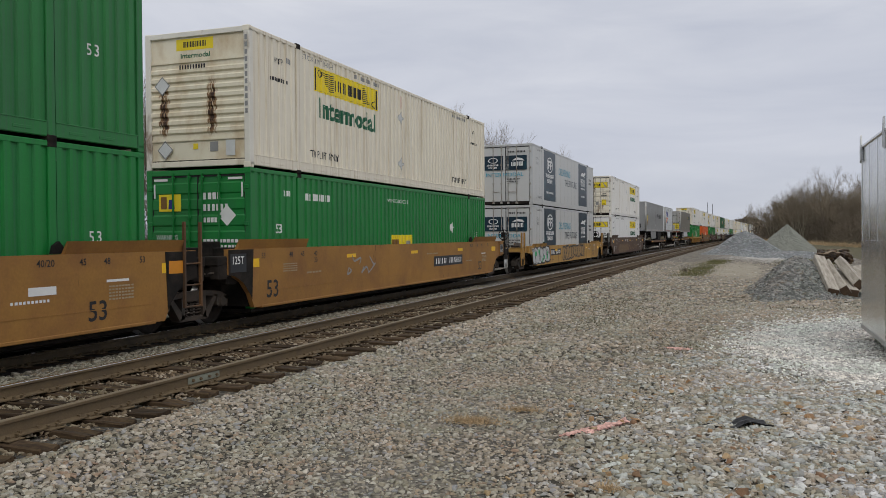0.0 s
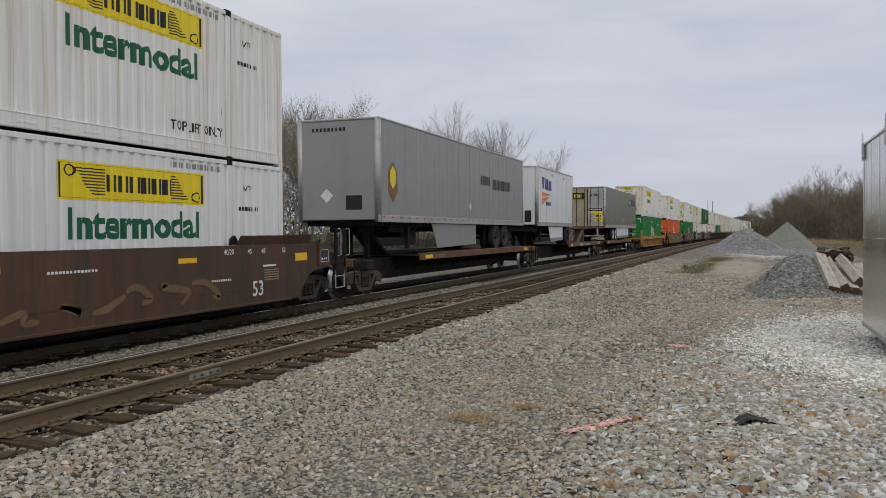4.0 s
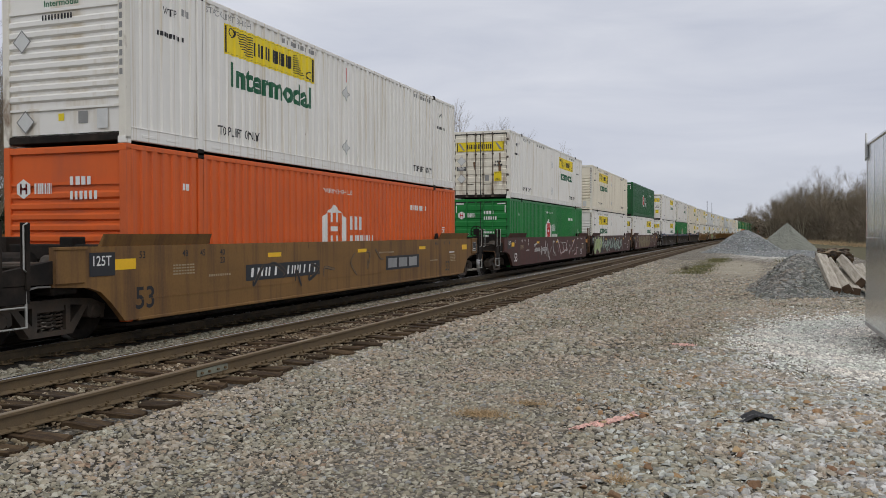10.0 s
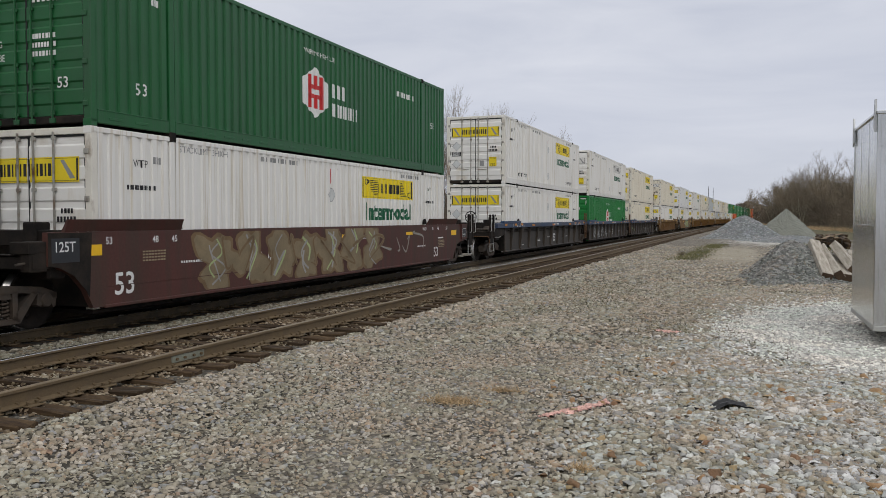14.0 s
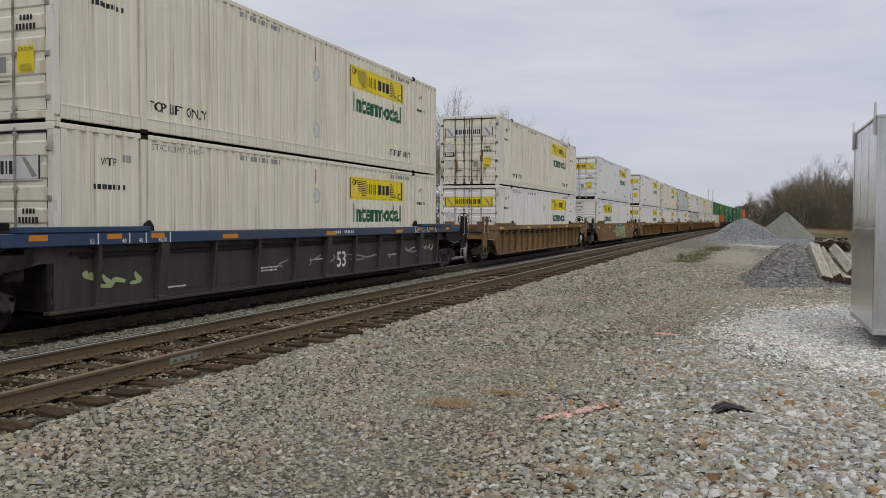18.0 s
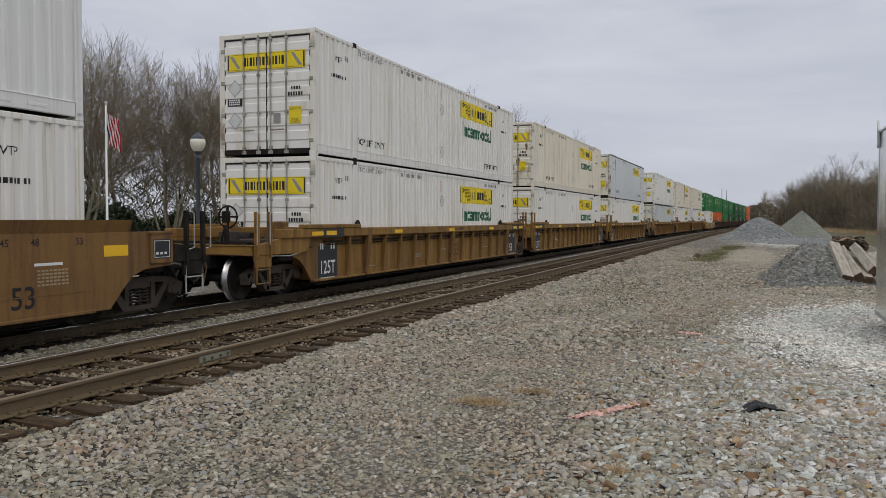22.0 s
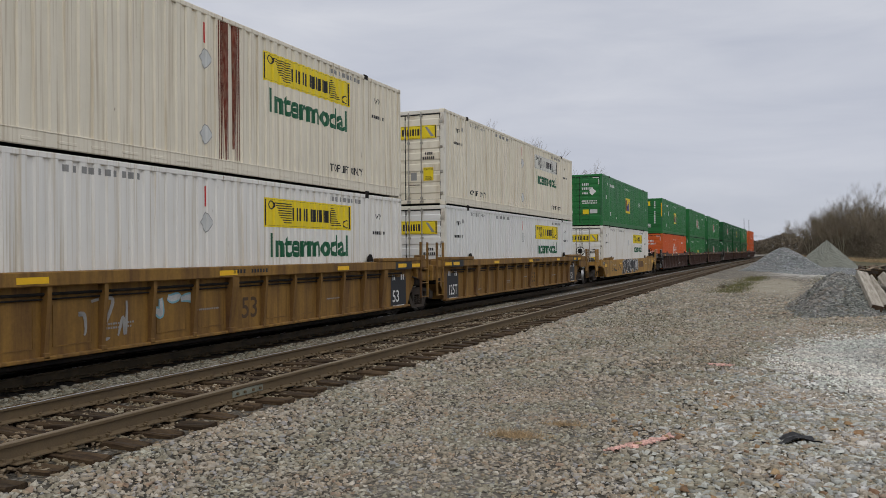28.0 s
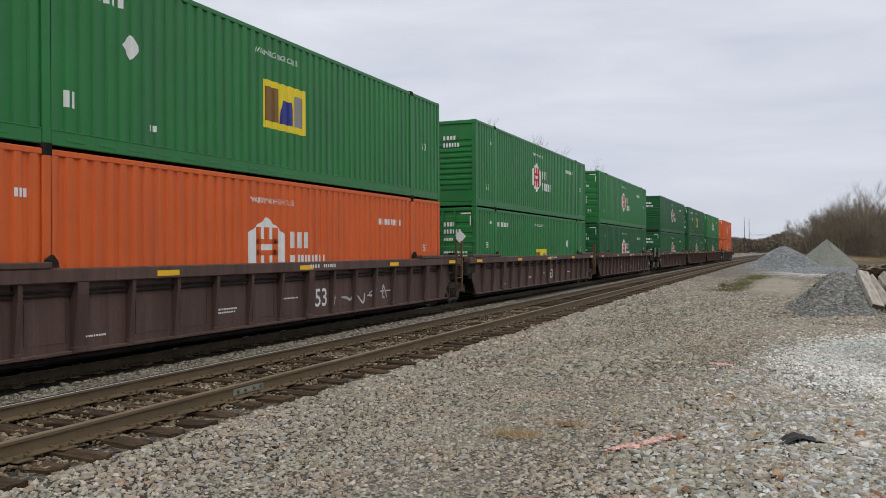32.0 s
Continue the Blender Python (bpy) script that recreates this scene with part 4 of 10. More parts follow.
def build_tracks():
    ties, plate = [tie_mesh(s) for s in range(7)], fastening_mesh()
    far_ties = Mesh()
    for k, (cx, cz, first, last) in enumerate(((0.0, 0.0, 0.4, 47.0), (TRACK_2, RAIL_2, 5.0, 46.0))):
        tr = thing(f"track_{k + 1}", ("weathered railway track with brown rails on worn wooden ties", "railway track with rusty rails under the train")[k], "track", kind="structure")
        for sx in (-0.755, 0.755):
            rail = part("rail", swept(RAIL_PROFILE, cx + sx, cz, -30, 420, 60), (RAIL_SIDE, SHADED_RAIL)[k], tr)
            part("rail_head", swept(HEAD_PROFILE, cx + sx, cz, -30, 420, 60), DULL_TOP if k == 0 and sx > 0 else RAIL_TOP, rail, "dull brown running surface" if k == 0 and sx > 0 else "polished steel running surface")
        r = random.Random(5 + k)
        y = first
        while y < last:
            t = part("tie", r.choice(ties), None, tr)
            t.location = (cx + bend(y) + r.uniform(-0.13, 0.13), y + r.uniform(-0.05, 0.05), cz - 0.170 - r.uniform(0, 0.014))
            t.rotation_euler = (0, 0, r.uniform(-0.05, 0.05))
            if y < 30:
                for sx in (-0.755, 0.755) if k == 0 else (0.755,):
                    p = part("tie_plate", plate, None, tr)
                    p.location = (cx + sx + bend(y), y, cz - 0.178)
                    p.rotation_euler = (0, 0, 0 if sx > 0 else math.pi)
            y += 0.5 + r.uniform(-0.03, 0.03)
        while y < 330:
            far_ties.box(cx + bend(y) - 1.3, cx + bend(y) + 1.3, y - 0.11, y + 0.11, cz - 0.36, cz - 0.185)
            y += 0.52
        if k == 0:
            for ya in (8.83, 27.6):
                b = part("joint_bar", Mesh().box(0.755 + 0.011, 0.755 + 0.03, ya - 0.32, ya + 0.32, -0.135, -0.048, 0.008), mat("pale_verdigris_steel", (0.30, 0.32, 0.26), 0.7, 0.2, vary=0.2, scale=6, dirt=(0.12, 0.09, 0.06), dirt_at=0.55, bump=0.1), tr, "pale green-grey bolted joint bar")
                for yb in (-0.24, -0.09, 0.09, 0.24):
                    part("bolt", Mesh().tube((0.784, ya + yb, -0.09), (0.81, ya + yb, -0.09), 0.018, n=6), RAIL_SIDE, b)
    solo("ties", far_ties, TIE_WOOD, "rows of dark wooden ties along the distant tracks", "ties", kind="stuff")


build_tracks()

# ---------------------------------------------------------------- trees
def bare_tree(seed, height, stems, spread, base_r, depth=5):
    """Trunk and winter crown of one leafless tree, as two meshes."""
    r = random.Random(seed)
    thick, thin = ([], []), ([], [])

    def seg(p, q, r0, r1):
        v, f = thick if r0 > 0.028 else thin
        n = 6 if r0 > 0.06 else (4 if r0 > 0.028 else 3)
        d = (q - p).normalized()
        a = d.cross(Vector((0.3, 0.9, 0.2))).normalized()
        b = d.cross(a)
        o = len(v)
        for c, rad in ((p, r0), (q, r1)):
            for i in range(n):
                an = 2 * math.pi * i / n
                w = c + (a * math.cos(an) + b * math.sin(an)) * rad
                v.append((w.x, w.y, w.z))
        f.extend([(o + i, o + (i + 1) % n, o + n + (i + 1) % n, o + n + i) for i in range(n)])

    def grow(p, d, length, rad, level):
        steps = 3 if level < 2 else 2
        for k in range(steps):
            d = (d + Vector((r.gauss(0, 0.10), r.gauss(0, 0.10), r.gauss(0.05, 0.05)))).normalized()
            q = p + d * (length / steps)
            r1 = rad * 0.80
            seg(p, q, max(rad, 0.0060), max(r1, 0.0045))
            p, rad = q, r1
            if level < depth and (k > 0 or level > 0):
                for _ in range(2 if level >= 2 else 1):
                    side = Vector((r.gauss(0, 1), r.gauss(0, 1), r.gauss(0.25, 0.5))).normalized()
                    grow(p, (d * 0.85 + side * r.uniform(0.45, 0.8)).normalized(), length * r.uniform(0.50, 0.72), rad * 0.6, level + 1)
        if level < depth:
            grow(p, d, length * 0.72, rad * 0.9, level + 1)

    for s in range(stems):
        an = 2 * math.pi * s / stems + r.uniform(-0.4, 0.4)
        lean = spread * (0.4 + 0.6 * r.random()) if stems > 1 else 0.06
        grow(Vector((math.cos(an) * 0.1 * (stems > 1), math.sin(an) * 0.1 * (stems > 1), -0.1)), Vector((math.cos(an) * lean, math.sin(an) * lean, 1)).normalized(), height * 0.36, base_r, 0)
    top = max(v[2] for v in thick[0] + thin[0])
    k = height / top
    out = []
    for v, f in (thick, thin):
        m = Mesh()
        m.v, m.f = [(x * k, y * k, z * k) for x, y, z in v], f
        out.append(m)
    return out


def plain_data(m, name, material):
    me = bpy.data.meshes.new(name)
    me.from_pydata(m.v, [], m.f)
    me.materials.append(material)
    return me


def make_tree(seed, height, stems, spread, base_r, bark, label):
    a, b = bare_tree(seed, height, stems, spread, base_r)
    ob = thing("tree", label, "tree", group="bare trees")
    part("trunk", plain_data(a, "trunk", bark), None, ob)
    part("crown", plain_data(b, "crown", TWIG), None, ob, "fine leafless twigs")
    return ob


TREES = [make_tree(11, 11.0, 5, 0.30, 0.10, PALE_BARK, "leafless multi-stemmed tree with pale smooth stems"),
         make_tree(12, 12.5, 1, 0.3, 0.20, BARK, "tall leafless tree with a dark trunk"),
         make_tree(13, 10.0, 4, 0.42, 0.11, PALE_BARK, "leafless vase-shaped tree with pale stems"),
         make_tree(14, 13.0, 2, 0.2, 0.18, BARK, "tall leafless forked tree"),
         make_tree(15, 11.5, 3, 0.35, 0.13, BARK, "leafless tree with a broad twiggy crown")]


def plant(rows, seed):
    r = random.Random(seed)
    for k, x, y, s in rows:
        src = TREES[k]
        s *= 1.14 if x < 0 else 1.0
        m = pose(x, y, float(ground_z(np.array(x), np.array(y))) - 0.05, 0, 0, r.uniform(0, 360)) @ Matrix.Diagonal((s, s, s * r.uniform(0.92, 1.08), 1))
        if src.get("used"):
            ob = copy_thing(src, m)
            ob.matrix_world = m
        else:
            src.matrix_world = m
            src["used"] = 1


plant([(0, -26.5, 29, 1.0), (2, -26, 34, 1.05), (0, -26, 41, 1.0), (2, -25.5, 47, 1.0), (3, -34, 45, 1.1), (0, -26.5, 54, 1.05), (4, -32, 52, 1.15), (2, -26, 61, 1.1),
       (1, -36, 60, 1.15), (0, -27, 69, 1.1), (4, -33, 72, 1.15), (2, -26.5, 78, 1.1), (0, -27.5, 88, 1.15), (3, -36, 86, 1.25), (4, -31, 99, 1.25), (0, -26, 108, 1.2), (3, -27, 122, 1.25), (1, -24, 138, 1.3),
       (1, -33, 33, 1.12), (3, -43, 54, 1.2), (1, -31, 22, 1.15), (3, -29, 17, 1.25), (4, -35, 26, 1.25), (2, -27, 23.5, 1.05), (0, -40, 34, 1.2), (4, -30, 12, 1.2),
       (3, -25, 104, 1.15), (2, -29.5, 38, 1.15), (4, -29, 45, 1.0), (0, -30, 64, 1.15), (3, -25.8, 91, 1.14), (3, -28.5, 21, 1.25), (1, -27.5, 26, 1.3), (0, -38, 24, 1.5)], 4)
# the wood beyond the yard
_wr = random.Random(9)
wood_rows = []
for i in range(62):
    t = _wr.random()
    y = 118 + 150 * t
    edge = 27 - 15 * min(1.0, t * 1.05)
    wood_rows.append((_wr.choice((0, 1, 2, 3, 4, 4)), edge + _wr.random() ** 1.5 * 22, y, _wr.uniform(0.86, 1.12) * (0.88 + 0.42 * t * (1 - t) * 2)))
wood_rows += [(4, 8.2, 236, 0.85), (3, 27.2, 124, 1.0), (4, 25.5, 132, 1.0)]
plant(wood_rows, 5)


def thicket(name, label, n, place, length, width, material, up=0.6):
    """Countless thin sticks that fill the foot of a wood."""
    v = np.zeros((n, 3, 3))
    p = np.array([place() for _ in range(n)])
    d = rng.normal(0, 1, (n, 3))
    d[:, 2] = np.abs(d[:, 2]) * 0.7 + up
    d /= np.linalg.norm(d, axis=1)[:, None]
    s = rng.normal(0, 1, (n, 3))
    s /= np.linalg.norm(s, axis=1)[:, None]
    L = (length * rng.uniform(0.4, 1.3, n))[:, None]
    v[:, 0], v[:, 1], v[:, 2] = p - s * width, p + s * width, p + d * L
    f = np.arange(n * 3).reshape(n, 3)
    return solo(name, raw_mesh(name, v.reshape(-1, 3), f, material), material, label, "thicket", kind="stuff")


def wood_place():
    t = _wr.random()
    y = 112 + 190 * t
    edge = 27.5 - 15.5 * min(1.0, t * 1.2)
    h = (7.6 + 7.6 * t * (1 - t) + 0.2 * t) * (0.78 + 0.22 * math.sin(y * 0.21 + 1) * math.sin(y * 0.047))
    x = edge + _wr.random() ** 1.4 * 26
    return x, y, -0.4 + h * min(1.0, 0.45 + (x - edge) * 0.14) * _wr.random() ** 0.75


thicket("thicket", "dense brown leafless undergrowth at the edge of a wood", 80000, wood_place, 1.7, 0.035, WOODS, 0.2)
thicket("dry_grass", "pale dry grass along the foot of the wood", 5000, lambda: (26 - 15 * (q := _wr.random()) + _wr.uniform(-3.5, 0.5), 112 + 150 * q, -0.4), 0.8, 0.03, STRAW, 1.0)
thicket("thicket", "brown leafless undergrowth below the trees beyond the fence", 9000, lambda: (-24.5 - _wr.random() ** 1.3 * 26, _wr.uniform(8, 140), -0.4 + 2.2 * _wr.random() ** 1.6), 1.2, 0.012, BRUSH)
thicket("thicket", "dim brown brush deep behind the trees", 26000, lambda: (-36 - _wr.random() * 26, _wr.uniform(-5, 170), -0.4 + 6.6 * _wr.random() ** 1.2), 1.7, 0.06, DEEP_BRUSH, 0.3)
thicket("thicket", "hazy brown woods on the horizon", 45000, lambda: ((q := -90 + 260 * _wr.random()), 420 + 60 * _wr.random(), -0.4 + (7.4 + 2.4 * math.sin(q * 0.19) * math.sin(q * 0.071 + 1)) * _wr.random() ** 0.8), 1.5, 0.42, WOODS, 0.3)


def shrub(x, y, rx, ry, h, seed):
    r = np.random.default_rng(seed)
    n = 5200
    u = r.normal(0, 1, (n, 3))
    u /= np.linalg.norm(u, axis=1)[:, None]
    rad = r.uniform(0.55, 1.0, n) ** 0.5 * (1 + 0.22 * np.sin(3 * u[:, 0] + seed) * np.cos(4 * u[:, 1]))
    c = u * rad[:, None] * np.array([rx, ry, h * 0.55]) + np.array([0, 0, h * 0.45])
    a, b = r.normal(0, 0.075, (n, 3)), r.normal(0, 0.075, (n, 3))
    v = np.stack([c - a, c + b, c + a, c - b], 1)
    ob = thing("evergreen_shrub", "dense dark evergreen shrub behind the fence", "shrub", pose(x, y, -0.4), group="shrubs behind the fence")
    part("foliage", raw_mesh("foliage", v.reshape(-1, 3), np.arange(n * 4).reshape(n, 4), LEAF), None, ob)
    part("stem", Mesh().tube((0, 0, 0), (0.1, 0.1, h * 0.6), 0.09, 0.04).tube((0, 0, 0.2), (-0.4, 0.3, h * 0.6), 0.06, 0.03), BARK, ob)


for k, (x, y, h) in enumerate([(-29, 26, 4.0), (-30, 31, 4.4), (-29, 36.5, 3.6), (-31, 42, 3.4), (-29.5, 48, 2.8), (-28.5, 20, 4.2), (-33, 37, 4.6), (-30, 55, 2.6), (-29, 15, 4.0), (-34, 29, 5.0)]):
    shrub(x - 1.0, y, 2.4, 3.4, h * 0.85, k + 3)


# ---------------------------------------------------------------- beyond the train: fence, lamps, flag
def build_fence():
    f = thing("fence", "long black iron picket fence", "fence")
    pm = Mesh()
    for z in (0.18, 0.92, 1.22):
        pm.box(-0.02, 0.02, 0.0, 2.4, z, z + 0.04)
    k = 0.11
    while k < 2.38:
        pm.box(-0.011, 0.011, k - 0.011, k + 0.011, 0.06, 1.40)
        k += 0.115
    panel, post = pm.data("fence_panel", FENCE_BLACK), Mesh().box(-0.04, 0.04, -0.04, 0.04, -0.1, 1.5, 0.006).prism([(-0.05, -0.05), (0.05, -0.05), (0.05, 0.05), (-0.05, 0.05)], "z", 1.5, 1.54).data("post", FENCE_BLACK)
    for i in range(56):
        y = 6 + 2.4 * i
        z = -0.37
        a, b = part("panel", panel, None, f), part("post", post, None, f)
        a["kind"] = "stuff"
        a.location, b.location = (-22, y, z), (-22, y, z)


build_fence()


def lamp_post(x, y, h, lit=False):
    z = float(ground_z(np.array(x), np.array(y)))
    ob = thing("street_lamp", "slate-blue lamp post with a milky globe" if not lit else "lamp post with a lit amber globe", "street lamp", pose(x, y, z), group="globe lamps")
    part("post", Mesh().lathe([(0.0, 0), (0.16, 0), (0.16, 0.12), (0.12, 0.2), (0.12, 0.55), (0.085, 0.62), (0.075, 0.7), (0.06, h - 0.36), (0.075, h - 0.34), (0.075, h - 0.30), (0.05, h - 0.28), (0.05, h - 0.2), (0.12, h - 0.16), (0.12, h - 0.12), (0, h - 0.12)], 14), POST_BLUE, ob, "", True)
    part("globe", Mesh().lathe([(0.10, h - 0.13), (0.17, h - 0.06), (0.235, h + 0.08), (0.245, h + 0.16), (0.22, h + 0.27), (0.0, h + 0.30)], 20), AMBER if lit else GLOBE, ob, "milky glass globe", True)
    part("cap", Mesh().lathe([(0.225, h + 0.26), (0.20, h + 0.32), (0.10, h + 0.41), (0.03, h + 0.45), (0.025, h + 0.52), (0.0, h + 0.54)], 18), POST_BLUE if not lit else FENCE_BLACK, ob, "finial cap", True)


for x, y, h, lit in ((-9.7, 22.35, 4.25, False), (-10.3, 40.0, 4.25, False), (-10.7, 58.0, 4.25, False), (-11.0, 76, 4.25, False), (-26.8, 45, 3.6, False), (-22.6, 48.6, 3.4, True), (-9.4, 4.6, 4.25, False)):
    lamp_post(x, y, h, lit)


def flag_pole():
    ob = thing("flagpole", "white flagpole with a limp striped flag", "flagpole", pose(-20.0, 29.5, -0.36))
    part("pole", Mesh().lathe([(0.0, 0), (0.12, 0), (0.12, 0.08), (0.062, 0.1), (0.035, 7.0), (0.0, 7.0)], 14), POLE_WHITE, ob, "", True)
    part("finial", Mesh().lathe([(0.0, 6.98), (0.06, 7.03), (0.075, 7.1), (0.05, 7.17), (0.0, 7.2)], 12), GALV, ob, "", True)
    fl = part("flag", Mesh().box(0.05, 0.10, -0.02, 0.02, 5.1, 6.65), FLAG_WHITE, ob, "limp red and white striped flag with a blue canton")
    for i in range(11):
        m = Mesh()
        v, f = [], []
        for k in range(13):
            z = 6.62 - 0.105 * k * (1 + 0.01 * i)
            o = 0.05 + 0.058 * i + 0.012 * k * (0.6 + 0.05 * i)
            wv = 0.05 * math.sin(k * 0.8 + i * 0.9)
            for j in (0, 1):
                v.append((o + 0.062 * j, wv - 0.012 * j, z - 0.45 * (o - 0.05)))
                v.append((o + 0.062 * j, wv + 0.012 + 0.012 * j, z - 0.45 * (o - 0.05)))
        for k in range(12):
            a = 4 * k
            f += [(a, a + 2, a + 6, a + 4), (a + 1, a + 5, a + 7, a + 3), (a, a + 4, a + 5, a + 1), (a + 2, a + 3, a + 7, a + 6)]
        m.add(v, f)
        part("stripe", m, FLAG_BLUE if i < 1 else (FLAG_RED, FLAG_WHITE)[i % 2], fl)


flag_pole()


# ---------------------------------------------------------------- the yard: cabinet, heaps, timber, scraps
def cabinet():
    x0, x1, y0, y1, z0, z1 = 9.22, 11.3, 14.86, 17.78, -0.10, 3.26
    ob = thing("signal_cabinet", "tall bare aluminium equipment cabinet on skids", "cabinet")
    t = 0.03
    part("wall", Mesh().box(x0, x0 + t, y0 + t, y1 - t, z0, z1), ALUMINIUM, ob)
    part("wall", Mesh().box(x1 - t, x1, y0 + t, y1 - t, z0, z1), ALUMINIUM, ob)
    part("wall", Mesh().box(x0, x1, y0, y0 + t, z0, z1), ALUMINIUM, ob)
    part("wall", Mesh().box(x0, x1, y1 - t, y1, z0, z1), ALUMINIUM, ob)
    part("roof", Mesh().box(x0 - 0.03, x1 + 0.03, y0 - 0.03, y1 + 0.03, z1, z1 + 0.05, 0.01), ALUMINIUM, ob, "flat aluminium roof")
    part("base_rail", Mesh().box(x0 - 0.02, x1 + 0.02, y0 - 0.02, y1 + 0.02, z0 - 0.06, z0 + 0.03, 0.01), GALV_DULL, ob)
    for y in (y0 + 0.35, y1 - 0.5):
        part("skid", Mesh().box(x0 + 0.45, x1 - 0.1, y, y + 0.15, -0.36, z0 - 0.06, 0.01), END_GRAIN, ob)
    for y in (y0, y1):
        part("corner_trim", Mesh().box(x0 - 0.012, x0 + 0.05, y - (0.012 if y == y0 else 0.05), y + (0.05 if y == y0 else 0.012), z0, z1, 0.004), ALUMINIUM, ob)
        sg = 1 if y == y0 else -1
        part("lifting_lug", Mesh().prism([(y + sg * 0.01, z1 - 0.28), (y + sg * 0.16, z1 - 0.22), (y + sg * 0.14, z1 + 0.05), (y + sg * 0.09, z1 + 0.24), (y + sg * 0.03, z1 + 0.24), (y, z1)], "x", x0 - 0.045, x0 - 0.015), GALV, ob, "steel lifting lug")
    part("lower_sheet", Mesh().box(x0 - 0.016, x0 - 0.001, y0 + 0.05, y1 - 0.05, z0 + 0.03, 1.52, 0.004), ALUMINIUM, ob, "lapped lower aluminium sheet")
    for y in (y0 + 0.98, y0 + 1.95):
        part("seam", Mesh().box(x0 - 0.004, x0 + 0.002, y, y + 0.012, z0 + 0.03, z1), ALUMINIUM, ob)


cabinet()


def heap(label, cx, cy, rx, ry, h, material, n, size, seed, sharp=1.0):
    """A heap of crushed stone: a rough cone, and the loose stones that cover it."""
    r = np.random.default_rng(seed)
    rings, seg_n = 26, 72
    v, f = [(0, 0, h)], []
    for i in range(1, rings + 1):
        q = i / rings
        for j in range(seg_n):
            an = 2 * math.pi * j / seg_n
            wob = 1 + 0.10 * math.sin(3 * an + seed) + 0.05 * math.sin(7 * an + 2 * seed)
            z = h * ((1 - q) ** sharp) if sharp <= 1 else h * (0.5 + 0.5 * math.cos(math.pi * q)) * 0.5 + h * (1 - q) * 0.5
            v.append((rx * q * wob * math.cos(an), ry * q * wob * math.sin(an), z + r.normal(0, 0.025) * (q < 0.98) - 0.05 * (q > 0.98)))
    for j in range(seg_n):
        f.append((0, 1 + j, 1 + (j + 1) % seg_n))
    m = Mesh().add(v, f + [(1 + (i - 1) * seg_n + j, 1 + i * seg_n + j, 1 + i * seg_n + (j + 1) % seg_n, 1 + (i - 1) * seg_n + (j + 1) % seg_n) for i in range(1, rings) for j in range(seg_n)])
    z0 = -0.37
    ob = thing("gravel_heap", label, "gravel heap", pose(cx, cy, z0), group="heaps of stone")
    part("core", m, material, ob)
    an, q = r.uniform(0, 2 * np.pi, n), np.sqrt(r.uniform(0, 1.05, n))
    wob = 1 + 0.10 * np.sin(3 * an + seed) + 0.05 * np.sin(7 * an + 2 * seed)
    qq = np.minimum(q, 1)
    z = h * ((1 - qq) ** sharp) if sharp <= 1 else h * (0.5 + 0.5 * np.cos(np.pi * qq)) * 0.5 + h * (1 - qq) * 0.5
    pos = np.stack([rx * q * wob * np.cos(an), ry * q * wob * np.sin(an), z], -1)
    part("loose_cover", stones_mesh("loose_cover", pos, r.uniform(size * 0.5, size, n), material, 0.8), None, ob, "loose crushed stones")["kind"] = "stuff"


heap("dark grey heap of coarse crushed stone", 8.75, 30.6, 1.85, 4.6, 1.24, DARK_STONE, 9000, 0.075, 2, 2.0)
heap("blue-grey heap of crushed stone", 7.1, 89.0, 4.1, 5.2, 2.25, BLUE_STONE, 7000, 0.10, 3, 2.0)
heap("pale grey conical heap of fine stone", 11.45, 99.0, 3.3, 3.6, 3.05, mat("fine_grey_stone_dust", (0.205, 0.21, 0.18), 0.95, vary=0.08, scale=1.2, grain=18, bump=0.3), 500, 0.08, 4, 1.0)
heap("low pale spread of dusty stone", 11.2, 80.0, 4.5, 7.5, 0.45, BLUE_STONE, 2500, 0.08, 6, 2.0)


def timber(p, q, w, h, roll):
    p, q = Vector(p), Vector(q)
    L = (q - p).length
    ob = thing("timber", "bleached squared timber with a dark sawn end", "timber", Matrix.Translation(p) @ (q - p).to_track_quat("Y", "Z").to_matrix().to_4x4() @ Matrix.Rotation(radians(roll), 4, "Y"), group="squared timbers by the heap")
    part("beam", Mesh().box(-w / 2, w / 2, 0.004, L, -h / 2, h / 2, 0.018), PALE_TIMBER, ob)
    part("sawn_end", Mesh().box(-w / 2 + 0.012, w / 2 - 0.012, -0.002, 0.006, -h / 2 + 0.012, h / 2 - 0.012), END_GRAIN, ob, "dark sawn end")


for a in (((9.62, 27.9, -0.18), (9.42, 30.6, 0.78), 0.34, 0.30, 14), ((9.98, 28.1, -0.12), (9.70, 30.7, 0.62), 0.28, 0.30, -32), ((10.22, 28.2, -0.20), (10.0, 30.9, 0.34), 0.30, 0.26, 8), ((10.42, 28.5, 0.06), (10.1, 30.8, 0.72), 0.28, 0.28, 40), ((10.7, 28.0, -0.2), (10.6, 30.7, 0.45), 0.28, 0.28, -12)):
    timber(*a)


